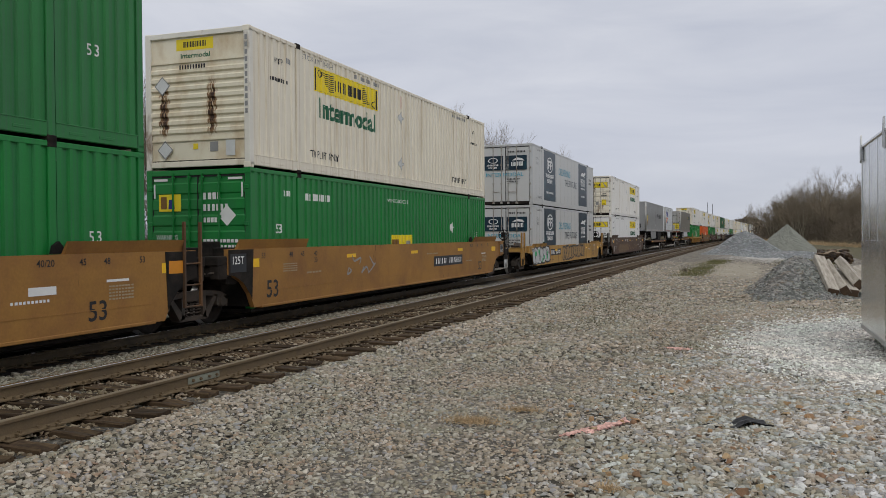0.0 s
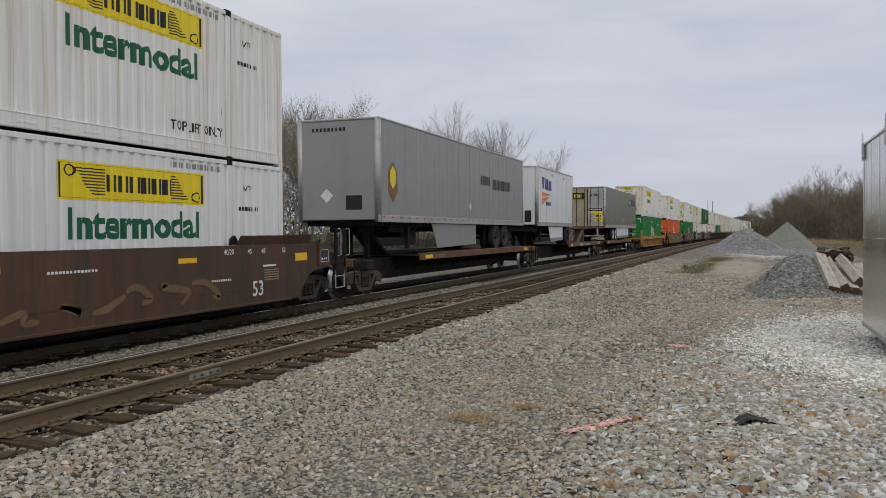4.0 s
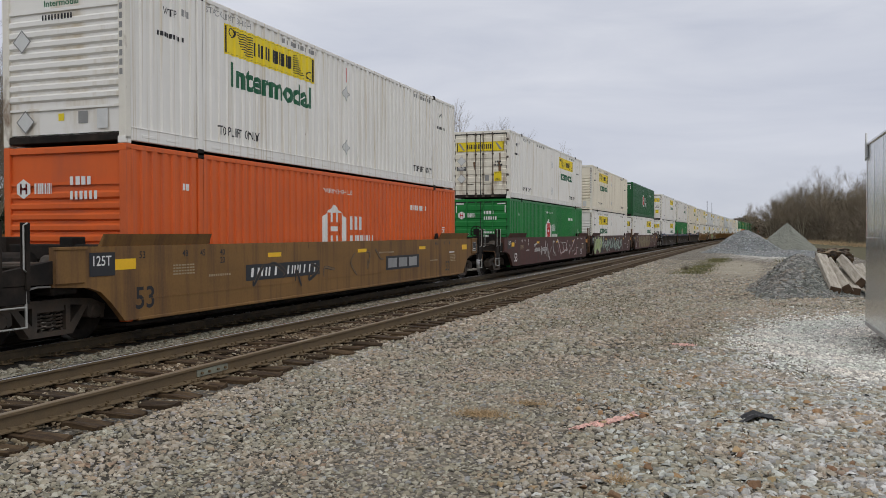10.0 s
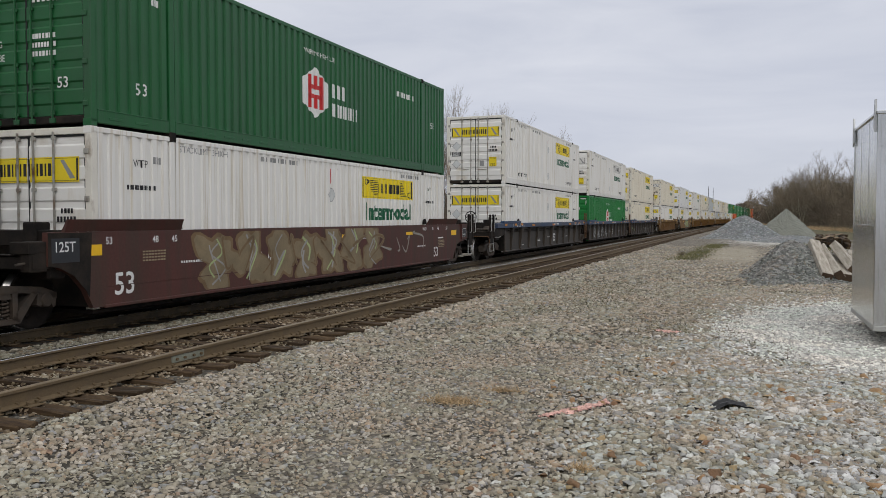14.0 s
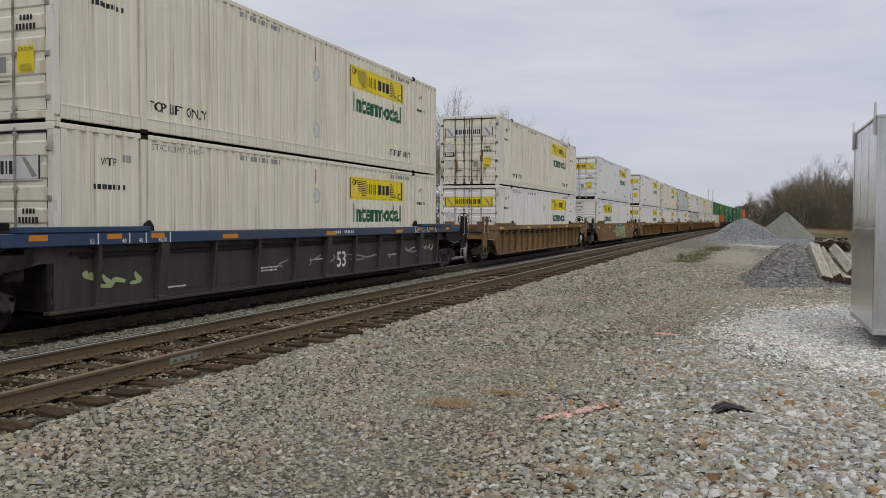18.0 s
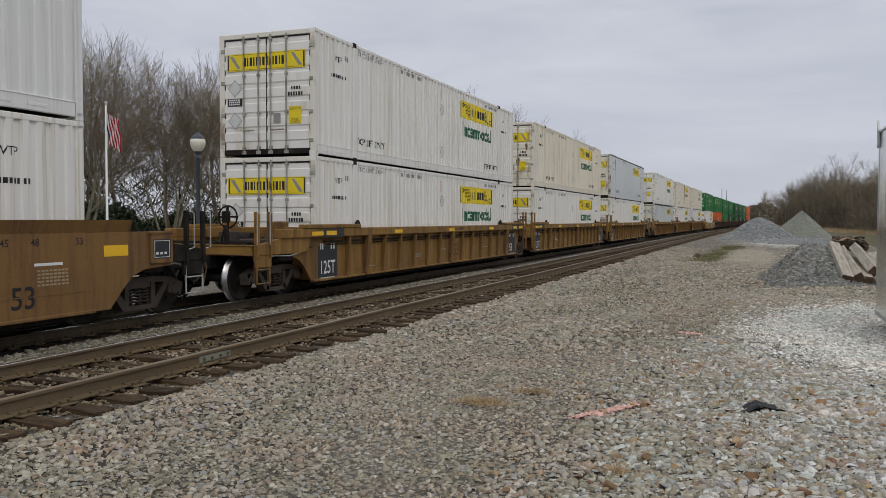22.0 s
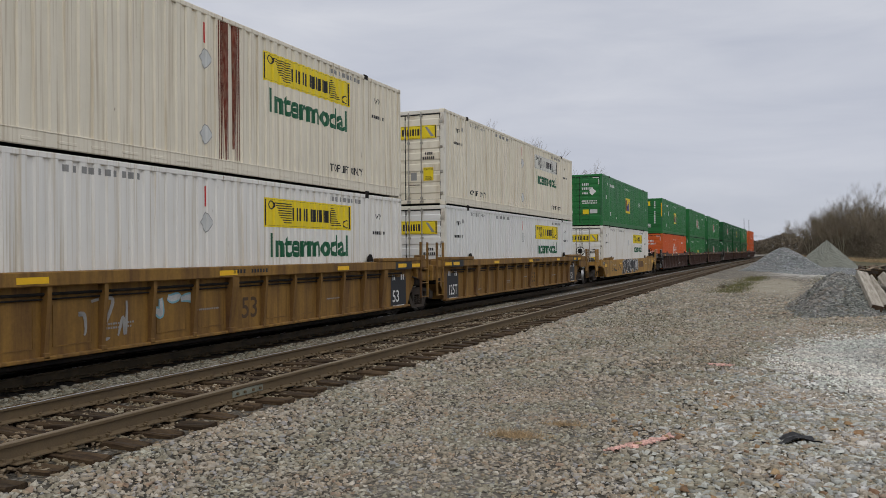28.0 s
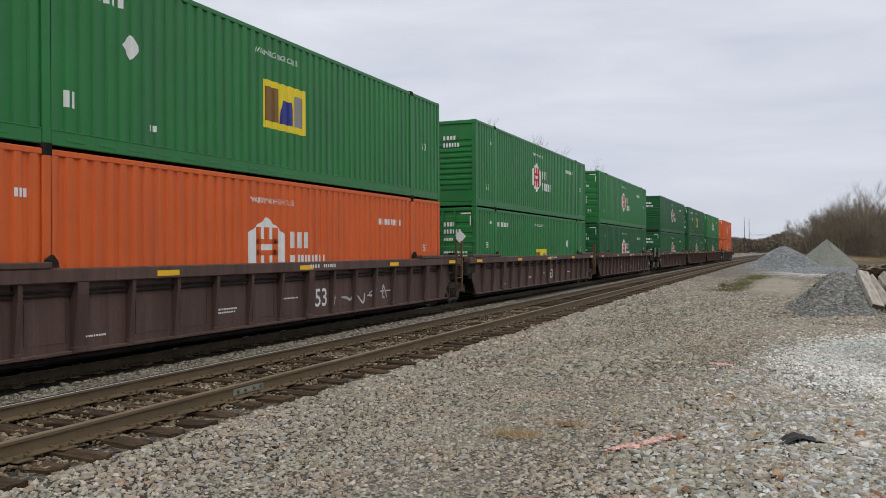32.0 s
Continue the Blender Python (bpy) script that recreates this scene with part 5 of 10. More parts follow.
def tie_stacks():
    r = random.Random(3)
    meshes = [tie_mesh(40 + i) for i in range(3)]
    for i in range(24):
        layer, along = i % 3, i // 3
        y = 60 + along * 2.75 + r.uniform(-0.2, 0.2)
        for k in range(3):
            ob = solo("wooden_tie", r.choice(meshes), TIE_WOOD, "dark old wooden tie in a stack", "tie", pose(11.75 + 0.085 * (y - 60) + k * 0.8 + r.uniform(-0.22, 0.22), y, -0.15 + layer * 0.2, 0, r.uniform(-3, 3), 88 + r.uniform(-9, 9)), "stacked old ties")
    for i in range(9):
        solo("plank", Mesh().box(-1.9, 1.9, -0.12, 0.12, 0, 0.05, 0.006), BROWN_PLANK, "brown weathered plank lying on stacked ties", "plank", pose(12.2 + 0.17 * i + r.uniform(-0.5, 1.2), 61 + i * 2.0, 0.262, 0, r.uniform(-1, 1), 85 + r.uniform(-12, 12)), "planks on the stack")


tie_stacks()


def scraps():
    nu, nv, v, f = 18, 8, [], []
    for lift in (0.0, -0.012):
        for i in range(nu):
            u = 2 * i / (nu - 1) - 1
            for j in range(nv):
                w = 2 * j / (nv - 1) - 1
                q = Vector((u * 2.3, w * 1.7, 3.0))
                ragged = 1 + 0.45 * noise.noise(q * 1.3)
                x, y = 0.30 * u * ragged, (0.17 - 0.10 * abs(u)) * w * ragged + 0.05 * math.sin(3 * u)
                v.append((x, y, 0.035 + 0.11 * max(0.0, 1 - abs(u - 0.15) * 1.5) + 0.05 * noise.noise(q * 2.1) + lift))
    o = nu * nv
    for i in range(nu - 1):
        for j in range(nv - 1):
            k = i * nv + j
            f += [(k, k + 1, k + nv + 1, k + nv), (o + k, o + k + nv, o + k + nv + 1, o + k + 1)]
        f += [(i * nv, i * nv + nv, o + i * nv + nv, o + i * nv), (i * nv + nv - 1, o + i * nv + nv - 1, o + i * nv + 2 * nv - 1, i * nv + 2 * nv - 1)]
    for j in range(nv - 1):
        f += [(j, o + j, o + j + 1, j + 1), (o - nv + j, o - nv + j + 1, 2 * o - nv + j + 1, 2 * o - nv + j)]
    solo("rubber_scrap", Mesh().add(v, f), RAG, "crumpled sheet of torn black rubber on the gravel", "scrap", pose(7.10, 9.15, -0.335, 0, 0, 14) @ Matrix.Diagonal((1.15, 0.9, 0.62, 1)))
    for x, y, a, b, n, lab in ((5.76, 8.60, 0.20, 0.13, 85, "smear of fluorescent pink marking paint on the stones"), (6.05, 15.05, 0.22, 0.2, 70, "fluorescent pink marking paint on distant stones"), (5.52, 8.26, 0.10, 0.05, 26, "small pink paint smear on the stones")):
        p = np.stack([x + rng.normal(0, a * 0.45, n), y + rng.normal(0, b * 0.45, n), np.zeros(n)], -1)
        if y < 10:
            p[:, 1] += (p[:, 0] - x) * 1.7
        p[:, 2] = ground_z(p[:, 0], p[:, 1]) + 0.028
        solo("paint_mark", stones_mesh("paint_mark", p, rng.uniform(0.016, 0.034, n), PINK, 0.5), PINK, lab, "paint mark", kind="stuff")
    for x, y, a, b, n, L, lab in ((4.45, 8.35, 0.30, 0.14, 750, 0.09, "flattened dry grass on the gravel"), (4.80, 9.0, 0.24, 0.07, 320, 0.08, "wisps of dry grass on the gravel"), (6.12, 6.55, 0.09, 0.07, 200, 0.10, "clump of dead brown leaves and grass"), (6.9, 10.7, 0.05, 0.05, 60, 0.07, "small dry leaf litter")):
        thicket("dry_grass", lab, n, lambda: (x + _wr.gauss(0, a * 0.5), y + _wr.gauss(0, b * 0.5), float(ground_z(np.array(x), np.array(y))) + 0.02), L, 0.004, STRAW, 0.15)
    thicket("grass", "short green and yellow grass tufts in the yard", 5200, lambda: ((q := _wr.random()) * 0 + 4.45 + 0.45 * _wr.gauss(0, 1) + 0.9 * q, 41 + 26 * q, -0.37), 0.13, 0.012, GRASS, 1.2)
    thicket("weed", "sparse low weeds and moss in the gravel", 2600, lambda: (3.3 + _wr.gauss(0, 1.0), 21.5 + _wr.gauss(0, 2.6), -0.325), 0.06, 0.010, DULL_WEED, 0.25)
    thicket("weed", "thin brown and green weeds across the yard", 2200, lambda: (5.4 + _wr.gauss(0, 1.4), 15.0 + _wr.gauss(0, 2.2), -0.325), 0.05, 0.008, DULL_WEED, 0.2)
    thicket("grass", "patch of yellow-green grass behind the heap", 2500, lambda: (11.0 + _wr.gauss(0, 0.8), 60 + _wr.gauss(0, 3.5), -0.37), 0.25, 0.015, GRASS, 1.2)
    thicket("weed", "small dead weed standing in the gravel", 60, lambda: (4.12 + _wr.gauss(0, 0.07), 46.0 + _wr.gauss(0, 0.07), -0.36), 0.42, 0.012, WOODS, 1.6)
    thicket("debris", "dark scraps of wood and bark on the gravel", 160, lambda: (8.4 + _wr.gauss(0, 0.35), 23.7 + _wr.gauss(0, 0.1), -0.36), 0.16, 0.012, TIE_WOOD, 0.05)
    thicket("debris", "scattered dark splinters on the yard", 260, lambda: (_wr.uniform(2.2, 9.5), 6 + 22 * _wr.random() ** 1.4, -0.35), 0.10, 0.006, TIE_WOOD, 0.05)


scraps()


def masts():
    spots = [(-9.0, 400, 16.5), (-6.8, 396, 15.6), (14.5, 330, 8.0), (17.5, 262, 7.5), (20.0, 410, 8.5)]
    for x, y, h in spots:
        ob = thing("utility_pole", "thin distant utility pole", "pole", pose(x, y, -0.4), group="distant poles")
        part("pole", Mesh().tube((0, 0, 0), (0, 0, h), 0.17, 0.10), WIRE, ob)
        if h < 12:
            part("crossarm", Mesh().box(-0.9, 0.9, -0.06, 0.06, h - 0.8, h - 0.66), WIRE, ob)
    for (ax, ay, ah), (bx, by, bh), dz in ((spots[1], spots[2], 0), (spots[1], spots[2], 0.5), (spots[2], spots[4], 0.0)):
        pa, pb = Vector((ax, ay, min(ah, 9) - 0.9 + dz)), Vector((bx, by, bh - 0.9 + dz))
        wire = bent_rod([pa.lerp(pb, i / 10) - Vector((0, 0, 0.8 * math.sin(math.pi * i / 10))) for i in range(11)], 0.035, 4)
        solo("overhead_wire", wire, WIRE, "thin overhead wire between distant poles", "wire", group="overhead wires")


masts()

# ---------------------------------------------------------------- flat shapes, lettering and how they lie on a ribbed wall
LEN, WID, TALL = 16.15, 2.59, 2.896
HALF = WID / 2
BAYS = ((0.14, 1.90), (2.06, 14.09), (14.25, 16.01))
PITCH, DENT = 0.262, 0.033
SKIN = HALF - 0.007


def rib_breaks():
    """Where the wall folds, and how deep it lies there."""
    out = []
    for a, b in BAYS:
        k, y = 0, a
        while y < b - 0.02:
            out += [(y, 0.0), (min(y + 0.118, b), 0.0), (min(y + 0.138, b), DENT), (min(y + 0.242, b), DENT)]
            k += 1
            y = a + k * PITCH
        out.append((b, 0.0))
    return out


RIBS = rib_breaks()
RIB_Y, RIB_D = np.array([r[0] for r in RIBS]), np.array([r[1] for r in RIBS])


def clip_half(poly, y, keep_low):
    out = []
    for i, p in enumerate(poly):
        q = poly[(i + 1) % len(poly)]
        ip, iq = (p[0] <= y) == keep_low, (q[0] <= y) == keep_low
        if ip:
            out.append(p)
        if ip != iq:
            t = (y - p[0]) / (q[0] - p[0])
            out.append((y, p[1] + t * (q[1] - p[1])))
    return out


def on_ribs(polys, lift=0.003, skin=SKIN, ribs=True):
    """Flat convex shapes (y, z) laid on the ribbed wall, folded where it folds."""
    m = Mesh()
    for poly in polys:
        pieces = [poly]
        if ribs:
            lo, hi = min(p[0] for p in poly), max(p[0] for p in poly)
            cuts = RIB_Y[(RIB_Y > lo + 1e-4) & (RIB_Y < hi - 1e-4)]
            pieces, rest = [], poly
            for c in cuts:
                a = clip_half(rest, c, True)
                if len(a) > 2:
                    pieces.append(a)
                rest = clip_half(rest, c, False)
                if len(rest) < 3:
                    break
            if len(rest) > 2:
                pieces.append(rest)
        seen = {}
        for q in pieces:
            f = []
            for p in q:
                key = (round(p[0], 4), round(p[1], 4))
                if key not in seen:
                    d = float(np.interp(p[0], RIB_Y, RIB_D)) if ribs else 0.0
                    seen[key] = len(m.v)
                    m.v.append((skin - d + lift, p[0], p[1]))
                if seen[key] not in f:
                    f.append(seen[key])
            if len(f) > 2:
                m.f.append(tuple(f))
    return m


TEXTS = {}


def words(s, size, bold=0.0, narrow=1.0):
    """The triangles (right, up) of a line of lettering; size is the capitals' height."""
    key = (s, bold)
    if key not in TEXTS:
        cu = bpy.data.curves.new("lettering", "FONT")
        cu.body, cu.size, cu.offset, cu.resolution_u = s, 1.0, bold, 3
        ob = bpy.data.objects.new("lettering", cu)
        me = ob.to_mesh()
        me.calc_loop_triangles()
        TEXTS[key] = [[(me.vertices[i].co.x, me.vertices[i].co.y) for i in t.vertices] for t in me.loop_triangles]
        ob.to_mesh_clear()
        bpy.data.objects.remove(ob)
        bpy.data.curves.remove(cu)
    k = size / 0.70
    return [[(x * k * narrow, y * k) for x, y in t] for t in TEXTS[key]]


def moved(polys, dy, dz):
    return [[(y + dy, z + dz) for y, z in p] for p in polys]


def fitted(polys, width):
    w = max(p[0] for q in polys for p in q)
    return [[(x * width / w, z) for x, z in q] for q in polys]


def rect(y0, y1, z0, z1):
    return [(y0, z0), (y1, z0), (y1, z1), (y0, z1)]


def bars(y0, y1, z0, z1, n, fill=0.72, seed=1):
    """Plain upright bars in place of a line of lettering."""
    r, out, w = random.Random(seed), [], (y1 - y0) / n
    for i in range(n):
        k = fill * r.uniform(0.8, 1.1)
        out.append(rect(y0 + i * w, y0 + i * w + w * k, z0, z1))
    return out


def glyphs(y0, y1, z0, z1, n, seed=1):
    """Plain upright bars, a thick and a thin one for each letter, in place of large brand lettering."""
    r, out, w = random.Random(seed), [], (y1 - y0) / n
    for i in range(n):
        a = y0 + i * w
        b = a + w * r.uniform(0.74, 0.86)
        t = (b - a) * r.uniform(0.40, 0.55)
        out += [rect(a, a + t, z0, z1), rect(b - (b - a) * 0.26, b, z0, z1)]
    return out


def marks(y0, y1, z0, z1, n, seed=1):
    """Leaning bars in place of a painted mark."""
    r, out, w, lean = random.Random(seed), [], (y1 - y0) / n, (z1 - z0) * 0.16
    for i in range(n):
        a = y0 + i * w
        b = a + w * r.uniform(0.62, 0.80)
        t = (b - a) * 0.34
        for p, q in ((a, a + t), (b - t, b)) if r.random() < 0.7 else ((a + t * 0.9, b - t * 0.9),):
            out.append([(p, z0), (q, z0), (q + lean, z1), (p + lean, z1)])
    return out


def diamond(y, z, s):
    return [(y - s, z), (y, z - s), (y + s, z), (y, z + s)]


def ring(poly, k):
    """The outline of a convex shape as thin quads."""
    cy, cz = sum(p[0] for p in poly) / len(poly), sum(p[1] for p in poly) / len(poly)
    inn = [(cy + (y - cy) * k, cz + (z - cz) * k) for y, z in poly]
    n = len(poly)
    return [[poly[i], poly[(i + 1) % n], inn[(i + 1) % n], inn[i]] for i in range(n)]


def on_end(polys, y=0.0, lift=0.004):
    m = Mesh()
    for q in polys:
        m.add([(p[0], y - lift, p[1]) for p in q], [tuple(range(len(q)))])
    return m


# ---------------------------------------------------------------- containers
CACHE = {}


def cached(key, make):
    if key not in CACHE:
        CACHE[key] = make()
    return CACHE[key]


def side_panel_mesh(side, material, smooth):
    m = Mesh()
    if smooth:
        for a, b in BAYS:
            m.box(side * SKIN - 0.012, side * SKIN + 0.012 * 0, a, b, 0.28, 2.80) if side > 0 else m.box(-SKIN, -SKIN + 0.012, a, b, 0.28, 2.80)
        return m.data("side_panel", material)
    for (ya, da), (yb, db) in zip(RIBS[:-1], RIBS[1:]):
        if yb - ya < 1e-4 or any(abs(ya - b) < 1e-6 for _, b in BAYS):
            continue
        v = [(side * (SKIN - d), y, z) for y, d in ((ya, da), (yb, db)) for z in (0.24, 2.82)]
        m.add(v, [(0, 1, 3, 2)])
    return m.data("side_panel", material)


def door_mesh(x0, x1, material, flat):
    out = [(0.075, 0.18), (0.03, 0.18)]
    if not flat:
        zs = np.linspace(0.30, 2.66, 8)
        for a, b in zip(zs[:-1], zs[1:]):
            out += [(0.03, a + 0.05), (0.012, a + 0.08), (0.012, b - 0.07), (0.03, b - 0.04)]
    out += [(0.03, 2.76), (0.075, 2.76)]
    return Mesh().prism(out, "x", x0, x1).data("door", material)


def lock_bar_mesh(x):
    m = Mesh().tube((x, -0.012, 0.12), (x, -0.012, 2.82), 0.019, n=8)
    for z in (0.22, 1.02, 1.90, 2.72):
        m.box(x - 0.045, x + 0.045, -0.02, 0.014, z - 0.03, z + 0.03, 0.006)
    m.box(x - 0.06, x + 0.06, -0.025, 0.03, 0.06, 0.14, 0.006)
    return m


def corner_mesh():
    m = Mesh()
    m.box(-0.09, 0.09, -0.09, 0.09, -0.06, 0.06, 0.012)
    return m.data("corner_casting", SOOT)


def container(name, label, body, end, side, end_art, smooth=False, trim=None, rust=False, streak=0):
    """One 16 m container. Its origin is on its floor line at the middle of the end that leads."""
    trim = trim or body
    leaf, frame_paint = body, trim
    if body in (WHITE, CREAM, CLEAN):
        frame_paint = DIRTY_FRAME
        if rust:
            leaf = RUSTY_FRONT if rust == 3 and end == "front" else (RUSTY_LEAF, SMOKED_LEAF)[rust % 2]
    if body is PLATE and end == "doors":
        leaf = SMOKED_LEAF
    ob = thing(name, label, "container", group="containers on the train")
    bn = body.name
    part("roof", cached(("roof", bn), lambda: Mesh().box(-HALF + 0.01, HALF - 0.01, 0.02, LEN - 0.02, TALL - 0.07, TALL - 0.012, 0.01).data("roof", body)), None, ob)
    part("floor", cached("floor", lambda: Mesh().box(-HALF + 0.03, HALF - 0.03, 0.05, LEN - 0.05, 0.06, 0.2).data("floor", SOOT)), None, ob)
    for s in (-1, 1):
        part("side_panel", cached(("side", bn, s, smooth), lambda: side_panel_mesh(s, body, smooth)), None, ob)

        def bottom():
            m = Mesh()
            x0, x1 = sorted((s * (HALF - 0.06), s * (HALF - 0.003)))
            for a, b in ((0.15, 1.9), (2.06, 14.09), (14.25, 16.0)):
                m.box(x0, x1, a, b, 0.05, 0.27, 0.012)
                xo = sorted((s * (HALF - 0.05), s * (HALF + 0.004)))
                m.box(xo[0], xo[1], a, b, 0.255, 0.275, 0.004)
                y = a + 0.25
                while y < b - 0.3:
                    m.box(*sorted((s * (HALF - 0.05), s * (HALF + 0.002))), y, y + 0.34, 0.12, 0.165, 0.004)
                    y += 0.62
            return m.data("bottom_rail", body)
        part("bottom_rail", cached(("bot", bn, s), bottom), None, ob)
        part("top_rail", cached(("top", bn, s), lambda: Mesh().box(*sorted((s * (HALF - 0.07), s * (HALF - 0.002))), 0.1, LEN - 0.1, 2.80, TALL - 0.005, 0.012).data("top_rail", TRUCK_STEEL if body is PLATE else trim)), None, ob)
        for y in (0.07, 1.98, 14.17, LEN - 0.07):
            w = 0.07 if y in (0.07, LEN - 0.07) else 0.075
            part("post", cached(("post", bn, s, y, trim.name), lambda: Mesh().box(*sorted((s * (HALF - 0.14), s * HALF)), y - w, y + w, 0.06 if s > 0 or y in (1.98, 14.17) else 0.0, TALL - (0.06 if s > 0 or y in (1.98, 14.17) else 0.0), 0.012).data("post", frame_paint if y == 0.07 else trim)), None, ob)
            if y in (1.98, 14.17):
                for z in (0.02, TALL - 0.04) if s > 0 else ():
                    c = part("corner_casting", cached("casting", corner_mesh), None, ob)
                    c.location = (s * (HALF - 0.082), y, z)
            else:
                for z in (0.06, TALL - 0.06) if s > 0 else ():
                    c = part("corner_casting", cached(("casting", bn), lambda: Mesh().box(-0.08, 0.08, -0.075, 0.075, -0.06, 0.06, 0.01).data("corner_casting", trim)), None, ob)
                    c.location = (s * (HALF - 0.08), y, z)
    part("end_wall", cached(("back", bn), lambda: Mesh().box(-HALF + 0.12, HALF - 0.12, LEN - 0.06, LEN - 0.02, 0.1, TALL - 0.08).data("end_wall", body)), None, ob)
    # the leading end
    part("end_sill", cached(("sill", bn), lambda: Mesh().box(-HALF + 0.13, HALF - 0.13, 0.0, 0.1, 0.05, 0.17, 0.01).data("end_sill", SOOT if end == "doors" else body)), None, ob)
    part("end_header", cached(("head", frame_paint.name), lambda: Mesh().box(-HALF + 0.13, HALF - 0.13, 0.0, 0.1, 2.77, TALL - 0.012, 0.01).data("end_header", frame_paint)), None, ob)
    if end == "doors":
        rod = LOCK_ROD if rust in (3, 5, 8) else (LOCK_PALE if body in (WHITE, CREAM, CLEAN, PLATE, REEFER) else body)
        for k, (x0, x1) in enumerate(((-HALF + 0.145, -0.018), (0.012, HALF - 0.145))):
            d = part("door", cached(("door", leaf.name, k, smooth), lambda: door_mesh(x0, x1, leaf, smooth)), None, ob)
            for x in ((-0.61, -0.21) if k == 0 else (0.12, 0.54)):
                b = part("lock_bar", cached(("bar", x, rod.name), lambda: lock_bar_mesh(x).data("lock_bar", rod)), None, d)
            part("handle", cached(("handle", k, rod.name), lambda: Mesh().box(*((-0.62, -0.30) if k == 0 else (0.12, 0.50)), -0.04, -0.02, 0.60, 0.635, 0.008).data("handle", rod)), None, d, "steel locking handle")
            for z in (0.35, 1.0, 1.75, 2.5):
                x = (-HALF + 0.05) if k == 0 else (HALF - 0.15)
                part("hinge", cached(("hinge", bn, k, z, rod.name), lambda: Mesh().box(x, x + 0.10, -0.018, 0.035, z - 0.045, z + 0.045, 0.01).data("hinge", rod)), None, d)
        part("gasket", cached("gasket", lambda: Mesh().box(-0.02, 0.014, 0.020, 0.06, 0.18, 2.76).box(-HALF + 0.135, -HALF + 0.16, 0.016, 0.06, 0.17, 2.77).box(HALF - 0.16, HALF - 0.135, 0.016, 0.06, 0.17, 2.77).box(-HALF + 0.16, HALF - 0.16, 0.016, 0.06, 2.735, 2.775).data("gasket", RUBBER)), None, ob, "black rubber door seals")
    else:
        def front():
            out = [(0.09, 0.16), (0.05, 0.16), (0.05, 0.60), (0.02, 0.60), (0.02, 0.64), (0.05, 0.64)]
            for i in range(8):
                z = 0.74 + i * 0.18
                out += [(0.05, z), (0.012, z + 0.035), (0.012, z + 0.105), (0.05, z + 0.14)]
            out += [(0.05, 2.24), (0.02, 2.24), (0.02, 2.29), (0.05, 2.29), (0.05, 2.78), (0.09, 2.78)]
            return Mesh().prism(out, "x", -HALF + 0.14, HALF - 0.14).data("front_wall", leaf)
        part("front_wall", cached(("front", leaf.name), front), None, ob)
    if smooth:
        for y in [*np.arange(5.2, 11.0, 0.98), 0.75, 1.4, 14.8, 15.4]:
            part("seam", cached(("seam", bn, round(float(y), 2)), lambda: Mesh().box(SKIN - 0.004, SKIN + 0.003, y - 0.011, y + 0.011, 0.28, 2.80).data("seam", GALV_DULL)), None, ob)
    if body is PLATE:
        for y in (0.45, 1.05, 2.55, 3.6, 4.65, 5.7, 6.75):
            for z in (1.0, 2.0):
                part("bump", cached(("bump", round(y, 2), z), lambda: Mesh().lathe([(0.0, SKIN + 0.016), (0.035, SKIN + 0.013), (0.055, SKIN)], 12, "x", (0, y, z)).data("bump", body, True)), None, ob)
    for nm, polys, material, lift, lab in side:
        part(nm, cached(("art", nm, lab, material.name, round(polys[0][0][0], 3), round(polys[0][0][1], 3), smooth), lambda: on_ribs(polys, lift, ribs=not smooth).data(nm, material)), None, ob, lab)
    yy = 0.012 if end == "doors" else 0.012
    for nm, polys, material, lift, lab in end_art:
        part(nm, cached(("end", nm, lab, material.name, round(polys[0][0][0], 3), round(polys[0][0][1], 3), end), lambda: on_end(polys, yy, lift).data(nm, material)), None, ob, lab)
    if rust in (2, 4, 5, 8, 9) and end == "doors":
        rs = random.Random(rust)
        for i in range(6 if rust == 8 else 4):
            xk, zk, hk, wk = rs.choice((-0.62, -0.22, 0.14, 0.56, 0.9)) + rs.uniform(-0.08, 0.08), rs.uniform(0.9, 2.3), rs.uniform(0.25, 0.6), rs.uniform(0.03, 0.07)
            part("rust_streak", on_end([[(xk - wk, zk), (xk - wk * 0.7, zk - hk * 0.5), (xk - wk * 0.2, zk - hk), (xk + wk * 0.3, zk - hk * 0.9), (xk + wk * 0.8, zk - hk * 0.4), (xk + wk * 0.6, zk + 0.03)]], 0.012, 0.0025 + 0.0003 * i), RUST_STAIN, ob, "dark rust stain on the door")
    if streak:
        rs = random.Random(4)
        for k in range(11):
            yk, wk, zk = streak - 0.30 + 0.050 * k + (0.14 if k > 5 else 0.0), rs.uniform(0.014, 0.034), rs.choice((0.28, 0.3, 0.5, 0.9, 0.3))
            part("rust_streak", on_ribs([[(yk - wk, 2.8), (yk - wk * rs.uniform(0.5, 1.2), 1.6), (yk - wk * 0.4, zk), (yk + wk * 0.4, zk), (yk + wk * rs.uniform(0.5, 1.2), 1.4), (yk + wk, 2.8)]], 0.002 + 0.0003 * k), RED_RUST, ob, "long dark red rust streak")
    return ob


